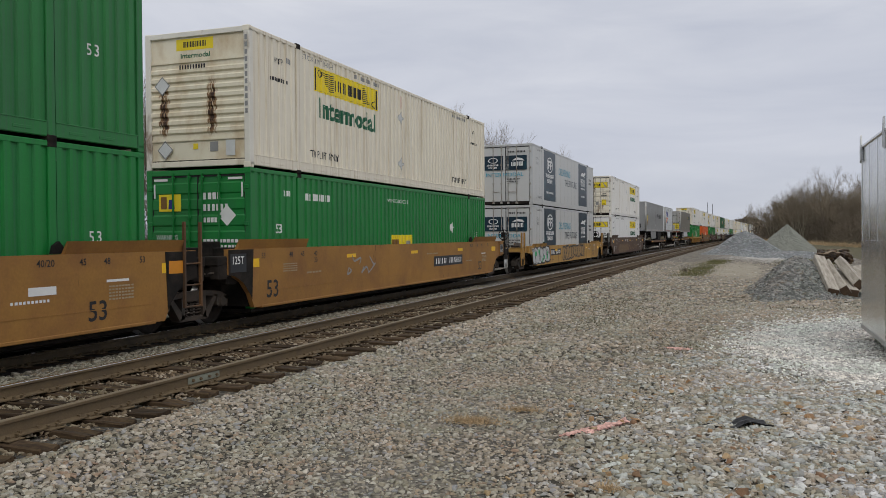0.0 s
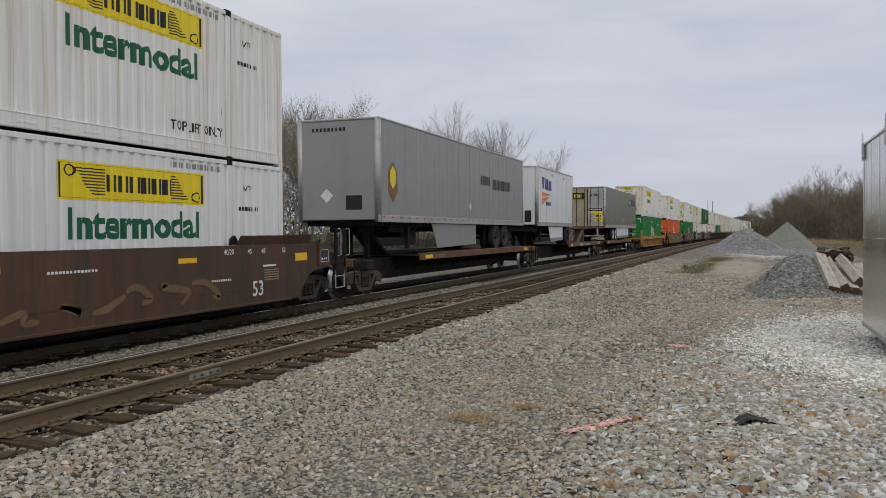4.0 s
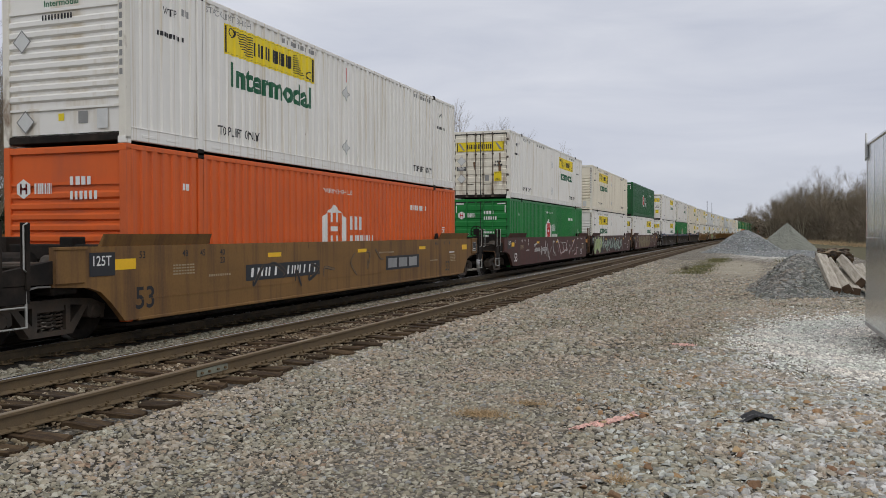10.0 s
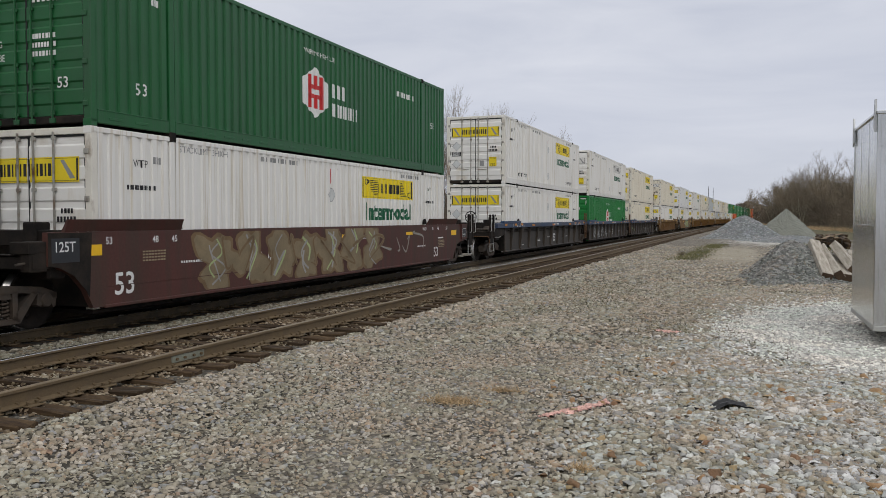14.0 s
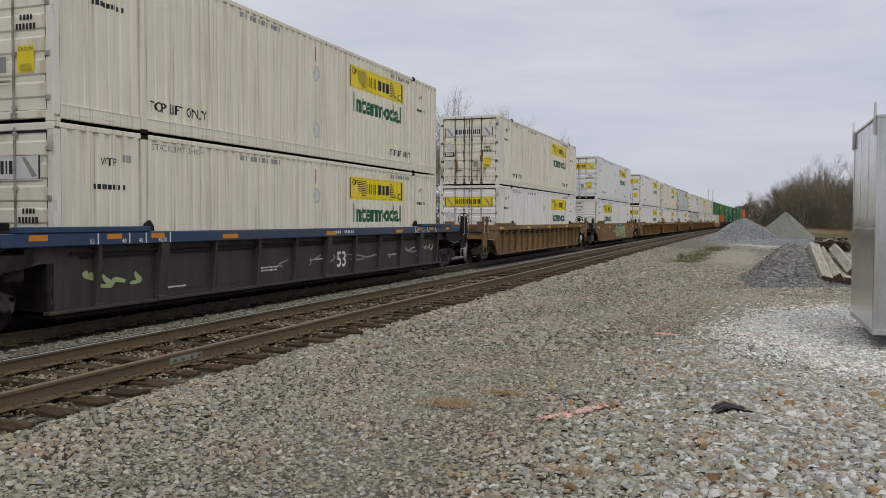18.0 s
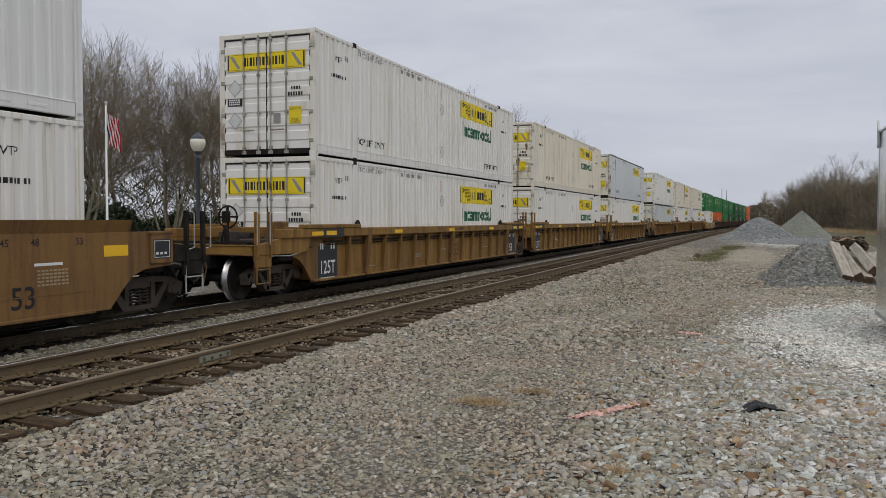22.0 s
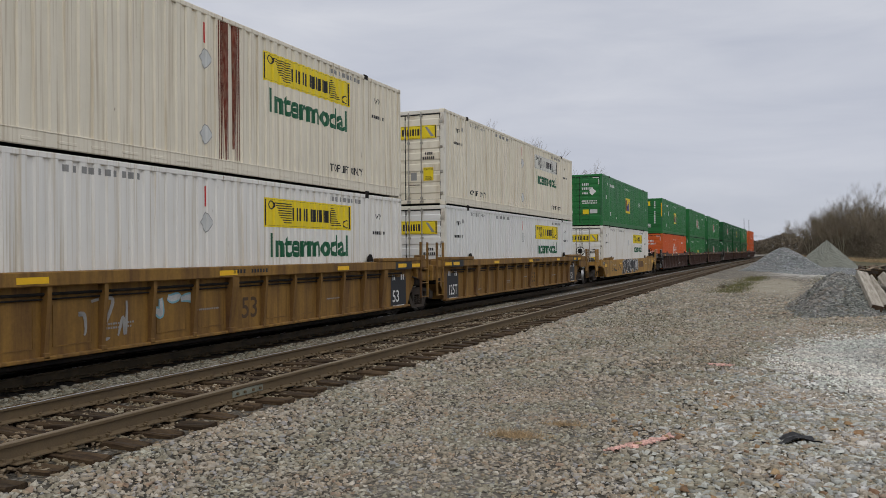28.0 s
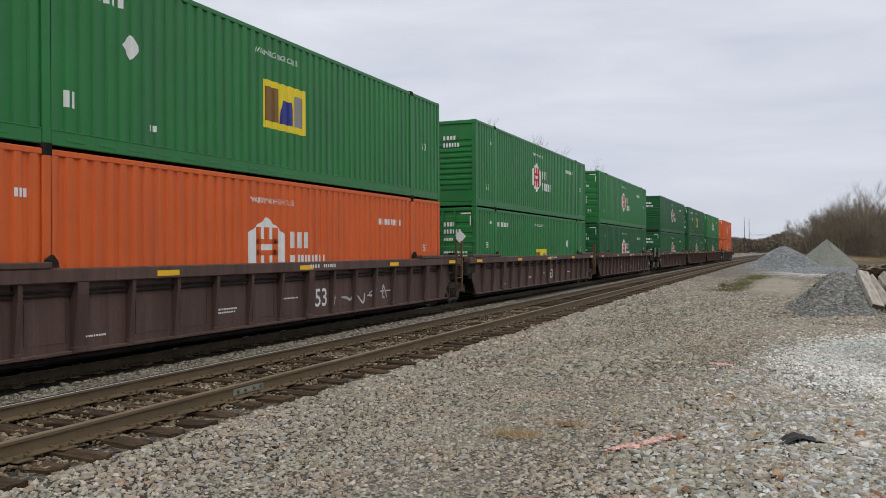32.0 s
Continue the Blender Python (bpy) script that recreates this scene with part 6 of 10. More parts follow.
RED_RUST = mat("red_rust_run", (0.150, 0.034, 0.020), 0.85, vary=0.35, scale=4, dirt=(0.32, 0.20, 0.14), dirt_at=0.62, dirt_scale=7, dirt_stretch=(3, 3, 1), bump=0.08)
RUST_STAIN = mat("rust_stain", (0.11, 0.050, 0.026), 0.85, vary=0.4, scale=4, dirt=(0.30, 0.21, 0.13), dirt_at=0.55, dirt_scale=7, dirt_stretch=(3, 3, 1), bump=0.1)
PLACARD = mat("grey_white_placard", (0.60, 0.61, 0.60), 0.45, vary=0.08, scale=5, bump=0.03)
FAINT_INK = mat("worn_dark_figures", (0.085, 0.052, 0.028), 0.7, vary=0.3, scale=6, bump=0.02)
DUN_INK = mat("faded_tan_print", (0.34, 0.27, 0.17), 0.6, vary=0.15, bump=0.02)
STENCIL_GREY = mat("faded_grey_stencil", (0.27, 0.27, 0.265), 0.6, vary=0.15, bump=0.02)


def banner_side(y0, name_mat=YELLOW, plain=False):
    y1, z0, z1 = y0 + 3.5, 1.99, 2.57
    out = [("banner", [rect(y0, y1, z0, z1)], name_mat, 0.003, "yellow banner" if name_mat is YELLOW else "faded banner"),
           ("banner_border", ring(rect(y0 + 0.03, y1 - 0.03, z0 + 0.03, z1 - 0.03), 0.985), BLACK, 0.0045, "thin black border"),
           ("banner_letters", glyphs(y0 + 0.98, y0 + 2.62, z0 + 0.15, z1 - 0.16, 6, 3), BLACK, 0.005, "black brand lettering shapes")]
    sc = []
    for k, (a, sgn) in enumerate(((y0 + 0.22, 1), (y1 - 0.22, -1))):
        zt = z1 - 0.08 if sgn > 0 else z0 + 0.08
        for i in range(9):
            z = z0 + 0.09 + i * 0.048
            t = (z1 - 0.1 - z) / (z1 - z0)
            ya = a + sgn * (0.10 + 0.5 * (t if sgn > 0 else 1 - t))
            sc.append(rect(*sorted((ya, a + sgn * 0.72)), z, z + 0.020))
        sc += ring([(a + 0.13 * math.cos(q), zt + sgn * -0.06 + 0.10 * math.sin(q)) for q in np.linspace(0, 2 * math.pi, 9)[:-1]], 0.75)
    out.append(("banner_scroll", sc, BLACK, 0.0052, "fine black scroll lines"))
    return out


def white_side(near, banner=YELLOW, bare=False, number=11):
    """The markings of a white container's side; near: whether the banner lies towards the leading end."""
    y0 = 2.78 if near else 9.85
    out = banner_side(y0, banner)
    if not bare:
        out.append(("lettering", moved(fitted(words("Intermodal", 0.45, 0.034), 3.22), y0 + 0.14, 1.41), DARK_GREEN_INK, 0.003, "large dark green word"))
    out.append(("lettering", moved(fitted(words("TOP LIFT ONLY", 0.17, 0.012), 1.40 if near else 1.6), 2.55 if near else 2.14, 0.42), BLACK, 0.003, "black stencilled words"))
    out.append(("lettering", moved(fitted(words("TOP LIFT ONLY", 0.17, 0.012), 1.5), 12.45, 0.42), BLACK, 0.003, "black stencilled words"))
    out.append(("lettering", moved(fitted(words("STACK LIMIT 3 HIGH", 0.115), 1.45), 2.2, 2.64), STENCIL_GREY, 0.003, "small stencilled words"))
    out.append(("lettering", bars(12.4, 13.9, 2.64, 2.74, 14, 0.6, 4), STENCIL_GREY, 0.003, "small stencilled bars"))
    out.append(("number", bars(4.9, 6.5, 2.645, 2.745, 10, 0.55, number), STENCIL_GREY, 0.003, "small number bars"))
    out.append(("lettering", bars(1.45, 1.72, 2.38, 2.50, 3, 0.7, 6), STENCIL_GREY, 0.003, "small stencilled bars on the end bay"))
    for yb in (0.95, 14.62):
        out.append(("lettering", moved(fitted(words("WTP", 0.13), 0.36), yb, 2.30) + bars(yb - 0.12, yb + 0.58, 1.92, 2.0, 9, 0.65, 5), BLACK, 0.003, "black stencilled letters and bars"))
    yd = 7.92 if near else 8.05
    for zd in (2.02, 0.68):
        out.append(("placard", [diamond(yd, zd, 0.19)], PLACARD, 0.006, "grey diamond placard holder"))
        out.append(("placard_edge", ring(diamond(yd, zd, 0.19), 0.91), STENCIL_GREY, 0.008, "grey placard edge"))
    out.append(("mark", [rect(yd - 0.018, yd + 0.018, 2.30, 2.66)], RED_INK, 0.003, "red stripe"))
    return out


def white_doors(banner=YELLOW, seed=1):
    z0, z1 = 2.02, 2.42
    out = [("banner", [rect(-1.08, -0.03, z0, z1), rect(0.03, 1.04, z0, z1)], banner, 0.005, "banner across both doors"),
           ("banner_letters", glyphs(-0.62, 0.58, z0 + 0.1, z1 - 0.1, 7, 8), BLACK, 0.0065, "black brand lettering shapes"),
           ("banner_border", ring(rect(-1.06, 1.02, z0 + 0.02, z1 - 0.02), 0.965), BLACK, 0.0065, "black border and scrolls"),
           ("banner_scroll", [[(-1.0, z1 - 0.06), (-0.9, z1 - 0.05), (-0.70, z0 + 0.05), (-0.78, z0 + 0.05)], [(0.96, z0 + 0.06), (0.86, z0 + 0.05), (0.66, z1 - 0.05), (0.74, z1 - 0.05)]], STENCIL_GREY, 0.0067, "grey scroll shapes"),
           ("placard", [diamond(-0.86, 1.62, 0.2)], PLACARD, 0.008, "white diamond placard"), ("placard", [diamond(-0.86, 0.86, 0.2)], PLACARD, 0.008, "white diamond placard"),
           ("placard_edge", ring(diamond(-0.86, 1.62, 0.2), 0.91), STENCIL_GREY, 0.0095, "grey placard edge"), ("placard_edge", ring(diamond(-0.86, 0.86, 0.2), 0.91), STENCIL_GREY, 0.0095, "grey placard edge"),
           ("notice", [rect(-1.07, -0.66, 1.20, 1.38)], BLACK, 0.008, "black notice"),
           ("notice_lines", bars(-1.03, -0.72, 1.33, 1.365, 5, 0.8, 2) + bars(-1.03, -0.70, 1.28, 1.315, 6, 0.8, 3) + bars(-1.03, -0.72, 1.23, 1.265, 6, 0.8, 4), WHITE_INK, 0.0095, "white notice lines"),
           ("number", bars(0.66, 0.93, 1.52, 1.60, 4, 0.7, seed) + bars(0.58, 0.98, 1.38, 1.47, 6, 0.7, seed + 9), BLACK, 0.008, "black number bars"),
           ("caution_sign", [rect(0.60, 0.93, 0.74, 1.14)], YELLOW, 0.008, "yellow caution sign"),
           ("caution_text", moved(fitted(words("CAUTION", 0.06), 0.28), 0.625, 1.06) + moved(fitted(words("WIDE", 0.055), 0.2), 0.66, 0.815) + moved(fitted(words("TURNS", 0.055), 0.24), 0.645, 0.755), BLACK, 0.0095, "black caution words"),
           ("data_plate", [rect(0.19, 0.38, 0.76, 1.0)], STENCIL_GREY, 0.008, "grey data plate")]
    return out


def white_front(seed=1, banner=YELLOW):
    out = [("banner", [rect(-0.52, 0.40, 2.50, 2.74)], banner, 0.044, "small yellow banner"),
           ("banner_letters", glyphs(-0.34, 0.24, 2.56, 2.68, 7, 5), BLACK, 0.0455, "black brand lettering shapes"),
           ("lettering", moved(fitted(words("Intermodal", 0.10, 0.02), 0.74), -0.42, 2.34), DARK_GREEN_INK, 0.0, "dark green word")]
    out = [(n, p, m_, 0.004 - 0.038 if n in ("banner", "lettering") else -0.0325, l) for n, p, m_, _, l in out]
    out += [("number", bars(-0.42, 0.25, 2.10, 2.19, 10, 0.6, seed), BLACK, 0.004, "black number bars"),
            ("post_number", [rect(1.19, 1.25, 2.60 - i * 0.15, 2.70 - i * 0.15) for i in range(11)], STENCIL_GREY, 0.016, "number bars down the post"),
            ("placard", [diamond(-0.86, 1.78, 0.2)], PLACARD, 0.006, "white diamond placard"), ("placard", [diamond(-0.80, 0.42, 0.2)], PLACARD, 0.006, "white diamond placard"),
            ("placard_edge", ring(diamond(-0.86, 1.78, 0.2), 0.86), STENCIL_GREY, 0.0075, "grey placard edge"), ("placard_edge", ring(diamond(-0.80, 0.42, 0.2), 0.86), STENCIL_GREY, 0.0075, "grey placard edge"),
            ("data_plate", [rect(0.30, 0.50, 0.36, 0.56)], STENCIL_GREY, -0.03, "grey data plate"),
            ("document_box", [rect(0.70, 0.92, 0.26, 0.58)], PLACARD, -0.015, "white document box"),
            ("sticker", [rect(-0.12, 0.0, 0.42, 0.54)], YELLOW, -0.03, "small yellow sticker")]
    return out


def shield(y, z0, z1, w):
    zm0, zm1 = z0 + (z1 - z0) * 0.27, z1 - (z1 - z0) * 0.27
    return [(y, z0), (y + w, zm0), (y + w, zm1), (y, z1), (y - w, zm1), (y - w, zm0)]


def hub_side(h_mat, caption=True, plain=False):
    y, z0, z1, w = 7.27, 0.93, 2.13, 0.62
    out = [("emblem", [shield(y, z0, z1, w)], WHITE_INK, 0.003, "white six-sided emblem")]
    h = [rect(y - 0.37, y - 0.22, 1.15, 1.93), rect(y + 0.22, y + 0.37, 1.15, 1.93), rect(y - 0.37, y + 0.37, 1.60, 1.70), rect(y - 0.37, y + 0.37, 1.38, 1.48), rect(y - 0.07, y + 0.07, 1.15, 1.38), rect(y - 0.07, y + 0.07, 1.70, 1.93)]
    out.append(("emblem_bars", h, h_mat, 0.005, "coloured emblem bars"))
    out.append(("brand_letters", glyphs(y + 0.82, y + 1.62, 1.52, 1.86, 3, 11) + glyphs(y + 0.82, y + 2.25, 1.06, 1.38, 5 if not plain else 7, 12), WHITE_INK, 0.003, "white brand lettering shapes"))
    if caption:
        out.append(("lettering", moved(fitted(words("WARNING HIGH CUBE", 0.11), 1.55), 6.75, 2.40), WHITE_INK, 0.003, "white stencilled words"))
    out.append(("number", bars(12.2, 13.5, 2.12, 2.27, 8, 0.6, 5), WHITE_INK, 0.003, "white number bars"))
    out.append(("lettering", moved(words("53", 0.2, 0.01), 1.05, 0.62), WHITE_INK, 0.003, "white length mark"))
    out.append(("lettering", bars(1.45, 1.70, 2.20, 2.32, 3, 0.7, 6), WHITE_INK, 0.003, "white stencilled bars"))
    out.append(("lettering", moved(words("53", 0.18, 0.01), 14.95, 1.45), WHITE_INK, 0.003, "white length mark"))
    return out


def hub_doors(seed=1):
    hx = shield(-0.86, 2.02, 2.36, 0.15)
    return [("emblem", [hx], WHITE_INK, 0.006, "white six-sided emblem"),
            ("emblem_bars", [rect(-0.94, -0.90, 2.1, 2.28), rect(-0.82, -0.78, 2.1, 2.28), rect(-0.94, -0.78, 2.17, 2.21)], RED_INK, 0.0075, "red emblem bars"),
            ("brand_letters", glyphs(-0.62, -0.24, 2.10, 2.28, 5, 5), WHITE_INK, 0.006, "white brand lettering shapes"),
            ("number", bars(0.14, 0.62, 2.24, 2.38, 4, 0.7, seed) + bars(0.14, 0.74, 2.0, 2.14, 6, 0.7, seed + 3), WHITE_INK, 0.006, "white number bars"),
            ("lettering", moved(fitted(words("WARNING", 0.11), 0.55), -1.06, 1.32) + moved(fitted(words("HIGH CUBE", 0.11), 0.62), -1.08, 1.10), WHITE_INK, 0.006, "white stencilled words"),
            ("small_print", bars(0.12, 0.62, 1.42, 1.5, 7, 0.8, 2) + bars(0.12, 0.62, 1.28, 1.36, 8, 0.8, 3) + bars(0.12, 0.62, 1.14, 1.22, 7, 0.8, 4), WHITE_INK, 0.006, "lines of small white print"),
            ("lettering", moved(words("53", 0.17, 0.01), 0.62, 0.62), WHITE_INK, 0.006, "white length mark"),
            ("tape", [rect(-1.1, -0.72, 2.66, 2.71), rect(0.72, 1.1, 2.66, 2.71), rect(1.06, 1.10, 2.3, 2.64), rect(-1.10, -1.06, 2.3, 2.64)], WHITE_INK, 0.006, "white reflective tape")]


def emp_side(z=1.0, diamonds=True):
    y = 7.16
    out = [("logo_panel", [rect(y, y + 1.55, z, z + 0.95)], YELLOW, 0.003, "yellow square logo panel"),
           ("logo_block", [rect(y + 0.1, y + 0.54, z + 0.14, z + 0.82)], BROWN_INK, 0.005, "dark brown block"),
           ("logo_wedge", [[(y + 0.60, z + 0.14), (y + 1.10, z + 0.14), (y + 1.02, z + 0.62), (y + 0.68, z + 0.62)]], BLUE_INK, 0.005, "blue wedge shape"),
           ("logo_block", [rect(y + 1.16, y + 1.44, z + 0.14, z + 0.78)], STENCIL_GREY, 0.005, "grey block")]
    out.append(("lettering", moved(fitted(words("WARNING HIGH CUBE", 0.11), 1.5), 6.9, 2.42), WHITE_INK, 0.003, "white stencilled words"))
    out.append(("number", bars(2.3, 3.5, 2.30, 2.46, 8, 0.6, 5), WHITE_INK, 0.003, "white number bars"))
    out.append(("placard", [diamond(12.35 if diamonds == 2 else 3.6, 1.75, 0.2)], WHITE_INK, 0.006, "white diamond placard"))
    out.append(("lettering", moved(words("53", 0.2, 0.01), 0.95, 1.55), WHITE_INK, 0.003, "white length mark"))
    out.append(("lettering", bars(1.35, 1.62, 2.36, 2.48, 3, 0.7, 6) + bars(2.3, 2.55, 0.62, 0.86, 2, 0.7, 7) + bars(4.0, 4.2, 0.5, 0.6, 2, 0.7, 7), WHITE_INK, 0.003, "white stencilled bars"))
    out.append(("lettering", moved(words("53", 0.18, 0.01), 14.9, 1.4), WHITE_INK, 0.003, "white length mark"))
    return out


def emp_doors(seed=1, front=False):
    x, z = (-0.25, 2.28) if front else (-0.98, 2.02)
    out = [("logo_panel", [rect(x, x + 0.56, z, z + 0.36)], YELLOW, 0.006, "yellow logo panel"),
           ("logo_block", [rect(x + 0.05, x + 0.20, z + 0.05, z + 0.31)], BROWN_INK, 0.0075, "dark brown block"),
           ("logo_wedge", [[(x + 0.24, z + 0.05), (x + 0.40, z + 0.05), (x + 0.38, z + 0.25), (x + 0.26, z + 0.25)]], BLUE_INK, 0.0075, "blue wedge shape")]
    if front:
        out += [("number", [rect(0.62, 0.73, 2.54 - i * 0.155, 2.64 - i * 0.155) for i in range(12) if i != 4], WHITE_INK, 0.006, "white number bars down the wall"),
                ("lettering", moved(words("53", 0.17, 0.01), -0.15, 1.32), WHITE_INK, 0.006, "white length mark"),
                ("tape", [rect(-1.27, -1.19, 1.4, 2.5), rect(1.18, 1.26, 1.4, 2.5)], REFLECT, 0.018, "yellow edge tape"),
                ("placard", [diamond(-0.82, 1.78, 0.24)], PLACARD, 0.006, "faded tan diamond placard"),
                ("notice", [rect(-0.18, 0.32, 0.52, 0.80)], WHITE_INK, 0.006, "white notice"),
                ("notice_lines", bars(-0.14, 0.28, 0.56, 0.66, 7, 0.8, 3) + bars(-0.14, 0.28, 0.70, 0.75, 9, 0.8, 3), BLACK, 0.0075, "black notice print")]
    else:
        out += [("number", bars(0.14, 0.60, 2.26, 2.40, 4, 0.7, seed) + bars(0.14, 0.78, 2.02, 2.16, 6, 0.7, seed + 3) + bars(0.14, 0.5, 1.78, 1.88, 4, 0.8, seed), WHITE_INK, 0.006, "white number bars"),
                ("placard", [diamond(0.72, 1.92, 0.22)], WHITE_INK, 0.008, "white diamond placard"),
                ("lettering", moved(fitted(words("WARNING", 0.10), 0.55), -1.06, 1.42) + moved(fitted(words("HIGH CUBE", 0.10), 0.62), -1.08, 1.24), WHITE_INK, 0.006, "white stencilled words"),
                ("lettering", moved(words("53", 0.17, 0.01), -0.62, 0.72), WHITE_INK, 0.006, "white length mark"),
                ("sticker", [rect(0.18, 0.52, 0.66, 0.92)], YELLOW, 0.008, "yellow sticker"),
                ("notice", [rect(0.58, 1.0, 0.70, 0.92)], PLACARD, 0.008, "white notice"),
                ("small_print", bars(0.12, 1.0, 1.36, 1.43, 9, 0.8, 2) + bars(0.12, 1.0, 1.24, 1.31, 10, 0.8, 3), WHITE_INK, 0.006, "lines of small white print"),
                ("tape", [rect(-1.1, -0.75, 2.66, 2.71), rect(0.75, 1.1, 2.66, 2.71), rect(1.07, 1.11, 2.3, 2.6), rect(-1.11, -1.07, 2.3, 2.6)], WHITE_INK, 0.006, "white reflective tape")]
    return out


def reefer_side():
    out = [("side_graphic", [rect(2.38, 4.98, 0.30, 2.79)], NAVY, 0.004, "navy photographic panel"),
           ("side_graphic", [rect(11.22, 13.86, 0.30, 2.79)], NAVY, 0.004, "navy photographic panel with pale edge")]
    disc = [(3.68 + 0.66 * math.cos(q), 2.12 + 0.40 * math.sin(q)) for q in np.linspace(0, 2 * math.pi, 25)[:-1]]
    out.append(("emblem", ring(disc, 0.86) + [rect(3.26, 3.42, 1.9, 2.34), rect(3.42, 3.68, 2.24, 2.34), rect(3.42, 3.64, 2.06, 2.15), rect(3.74, 3.88, 1.9, 2.34), rect(3.88, 4.12, 2.24, 2.34), rect(3.88, 4.08, 2.06, 2.15)], WHITE_INK, 0.006, "white oval emblem"))
    out.append(("brand_letters", glyphs(2.80, 4.56, 1.46, 1.66, 10, 4) + glyphs(3.10, 4.26, 1.20, 1.40, 7, 5) + bars(2.90, 4.46, 0.66, 0.76, 14, 0.7, 6), WHITE_INK, 0.006, "white brand lettering shapes"))
    out.append(("emblem", [[(11.85, 2.1), (12.35, 2.34), (12.9, 2.30), (13.25, 2.05), (12.9, 2.12), (12.4, 2.12)], [(12.9, 2.28), (13.3, 2.42), (13.45, 2.30), (13.1, 2.18)]], WHITE_INK, 0.006, "white leaping animal shape"))
    out.append(("brand_letters", glyphs(11.95, 13.3, 1.50, 1.95, 4, 7) + bars(11.95, 13.3, 1.30, 1.40, 14, 0.7, 6) + bars(12.1, 13.15, 0.84, 0.93, 11, 0.7, 9), WHITE_INK, 0.006, "white brand lettering shapes"))
    out.append(("lettering", moved(fitted(words("DELIVERING", 0.36, 0.006), 3.05), 5.76, 1.78), CYAN_INK, 0.006, "cyan slogan words"))
    out.append(("lettering", moved(fitted(words("THE FUTURE", 0.36, 0.006), 3.30), 7.3, 1.26), NAVY, 0.006, "dark slogan words"))
    out.append(("lettering", moved(fitted(words("TOP LIFT ONLY", 0.10), 0.9), 1.02, 0.36), BLACK, 0.004, "black stencilled words"))
    out.append(("lettering", moved(words("53 ft", 0.13), 0.85, 2.18) + moved(words("XHC", 0.13), 0.85, 1.96), BLACK, 0.004, "black length mark"))
    out.append(("number", bars(14.55, 15.35, 1.95, 2.07, 4, 0.7, 3) + bars(14.55, 15.45, 1.72, 1.84, 6, 0.7, 4), BLACK, 0.004, "black number bars"))
    out.append(("lettering", moved(fitted(words("STACK LIMIT 3 HIGH", 0.09), 1.1), 0.9, 2.62), BLACK, 0.004, "black stencilled words"))
    return out


def reefer_doors():
    out = []
    for x in (-1.12, 0.04):
        out.append(("door_graphic", [rect(x, x + 1.0, 1.66, 2.34)], NAVY, 0.022, "navy panel on the door"))
    disc = [(-0.62 + 0.24 * math.cos(q), 2.12 + 0.13 * math.sin(q)) for q in np.linspace(0, 2 * math.pi, 17)[:-1]]
    out.append(("emblem", ring(disc, 0.8) + [[(0.3, 2.1), (0.55, 2.24), (0.8, 2.2), (0.92, 2.08), (0.6, 2.12)]], WHITE_INK, 0.0235, "white emblems"))
    out.append(("brand_letters", glyphs(-0.92, -0.34, 1.86, 1.94, 8, 4) + glyphs(-0.84, -0.42, 1.74, 1.82, 6, 4) + glyphs(0.28, 0.88, 1.84, 2.04, 4, 3), WHITE_INK, 0.0235, "white brand lettering shapes"))
    out.append(("lettering", moved(fitted(words("INTER MODAL", 0.17), 1.85), -0.98, 1.36), CYAN_INK, 0.022, "cyan words across the doors"))
    out.append(("number", bars(0.14, 0.46, 2.48, 2.56, 4, 0.7, 3) + bars(0.56, 0.98, 2.48, 2.56, 6, 0.7, 4) + bars(0.08, 0.7, 1.20, 1.26, 9, 0.7, 4) + bars(0.08, 0.6, 1.08, 1.14, 7, 0.7, 4), BLACK, 0.022, "black number bars"))
    return out

# ---------------------------------------------------------------- rail cars
WHEEL_R = 0.457
WHEELSETS = []          # (wheelset, car, place along the car)


def wheelset_mesh():
    m = Mesh()
    for s in (-1, 1):
        x = s * 0.79
        prof = [(0.0, x + s * 0.02), (0.10, x + s * 0.03), (0.12, x + s * 0.012), (0.30, x - s * 0.02), (0.385, x + s * 0.02), (0.40, x + s * 0.035), (WHEEL_R, x + s * 0.03), (WHEEL_R + 0.004, x - s * 0.06), (WHEEL_R + 0.026, x - s * 0.07), (WHEEL_R + 0.026, x - s * 0.095), (0.39, x - s * 0.095), (0.36, x - s * 0.04), (0.12, x - s * 0.05), (0.0, x - s * 0.06)]
        m.lathe(prof, 28, "x")
    m.tube((-0.95, 0, 0), (0.95, 0, 0), 0.085, n=12)
    for k in range(3):
        a = k * 2.094
        m.box(0.80, 0.817, 0.26 * math.cos(a) - 0.03, 0.26 * math.cos(a) + 0.03, 0.26 * math.sin(a) - 0.03, 0.26 * math.sin(a) + 0.03, 0.004)
    me = m.data("wheelset", SOOT, True)
    me.materials.append(WHEEL_STEEL)
    for p in me.polygons:
        c = p.center
        if math.hypot(c.y, c.z) > 0.43:
            p.material_index = 1
    return me


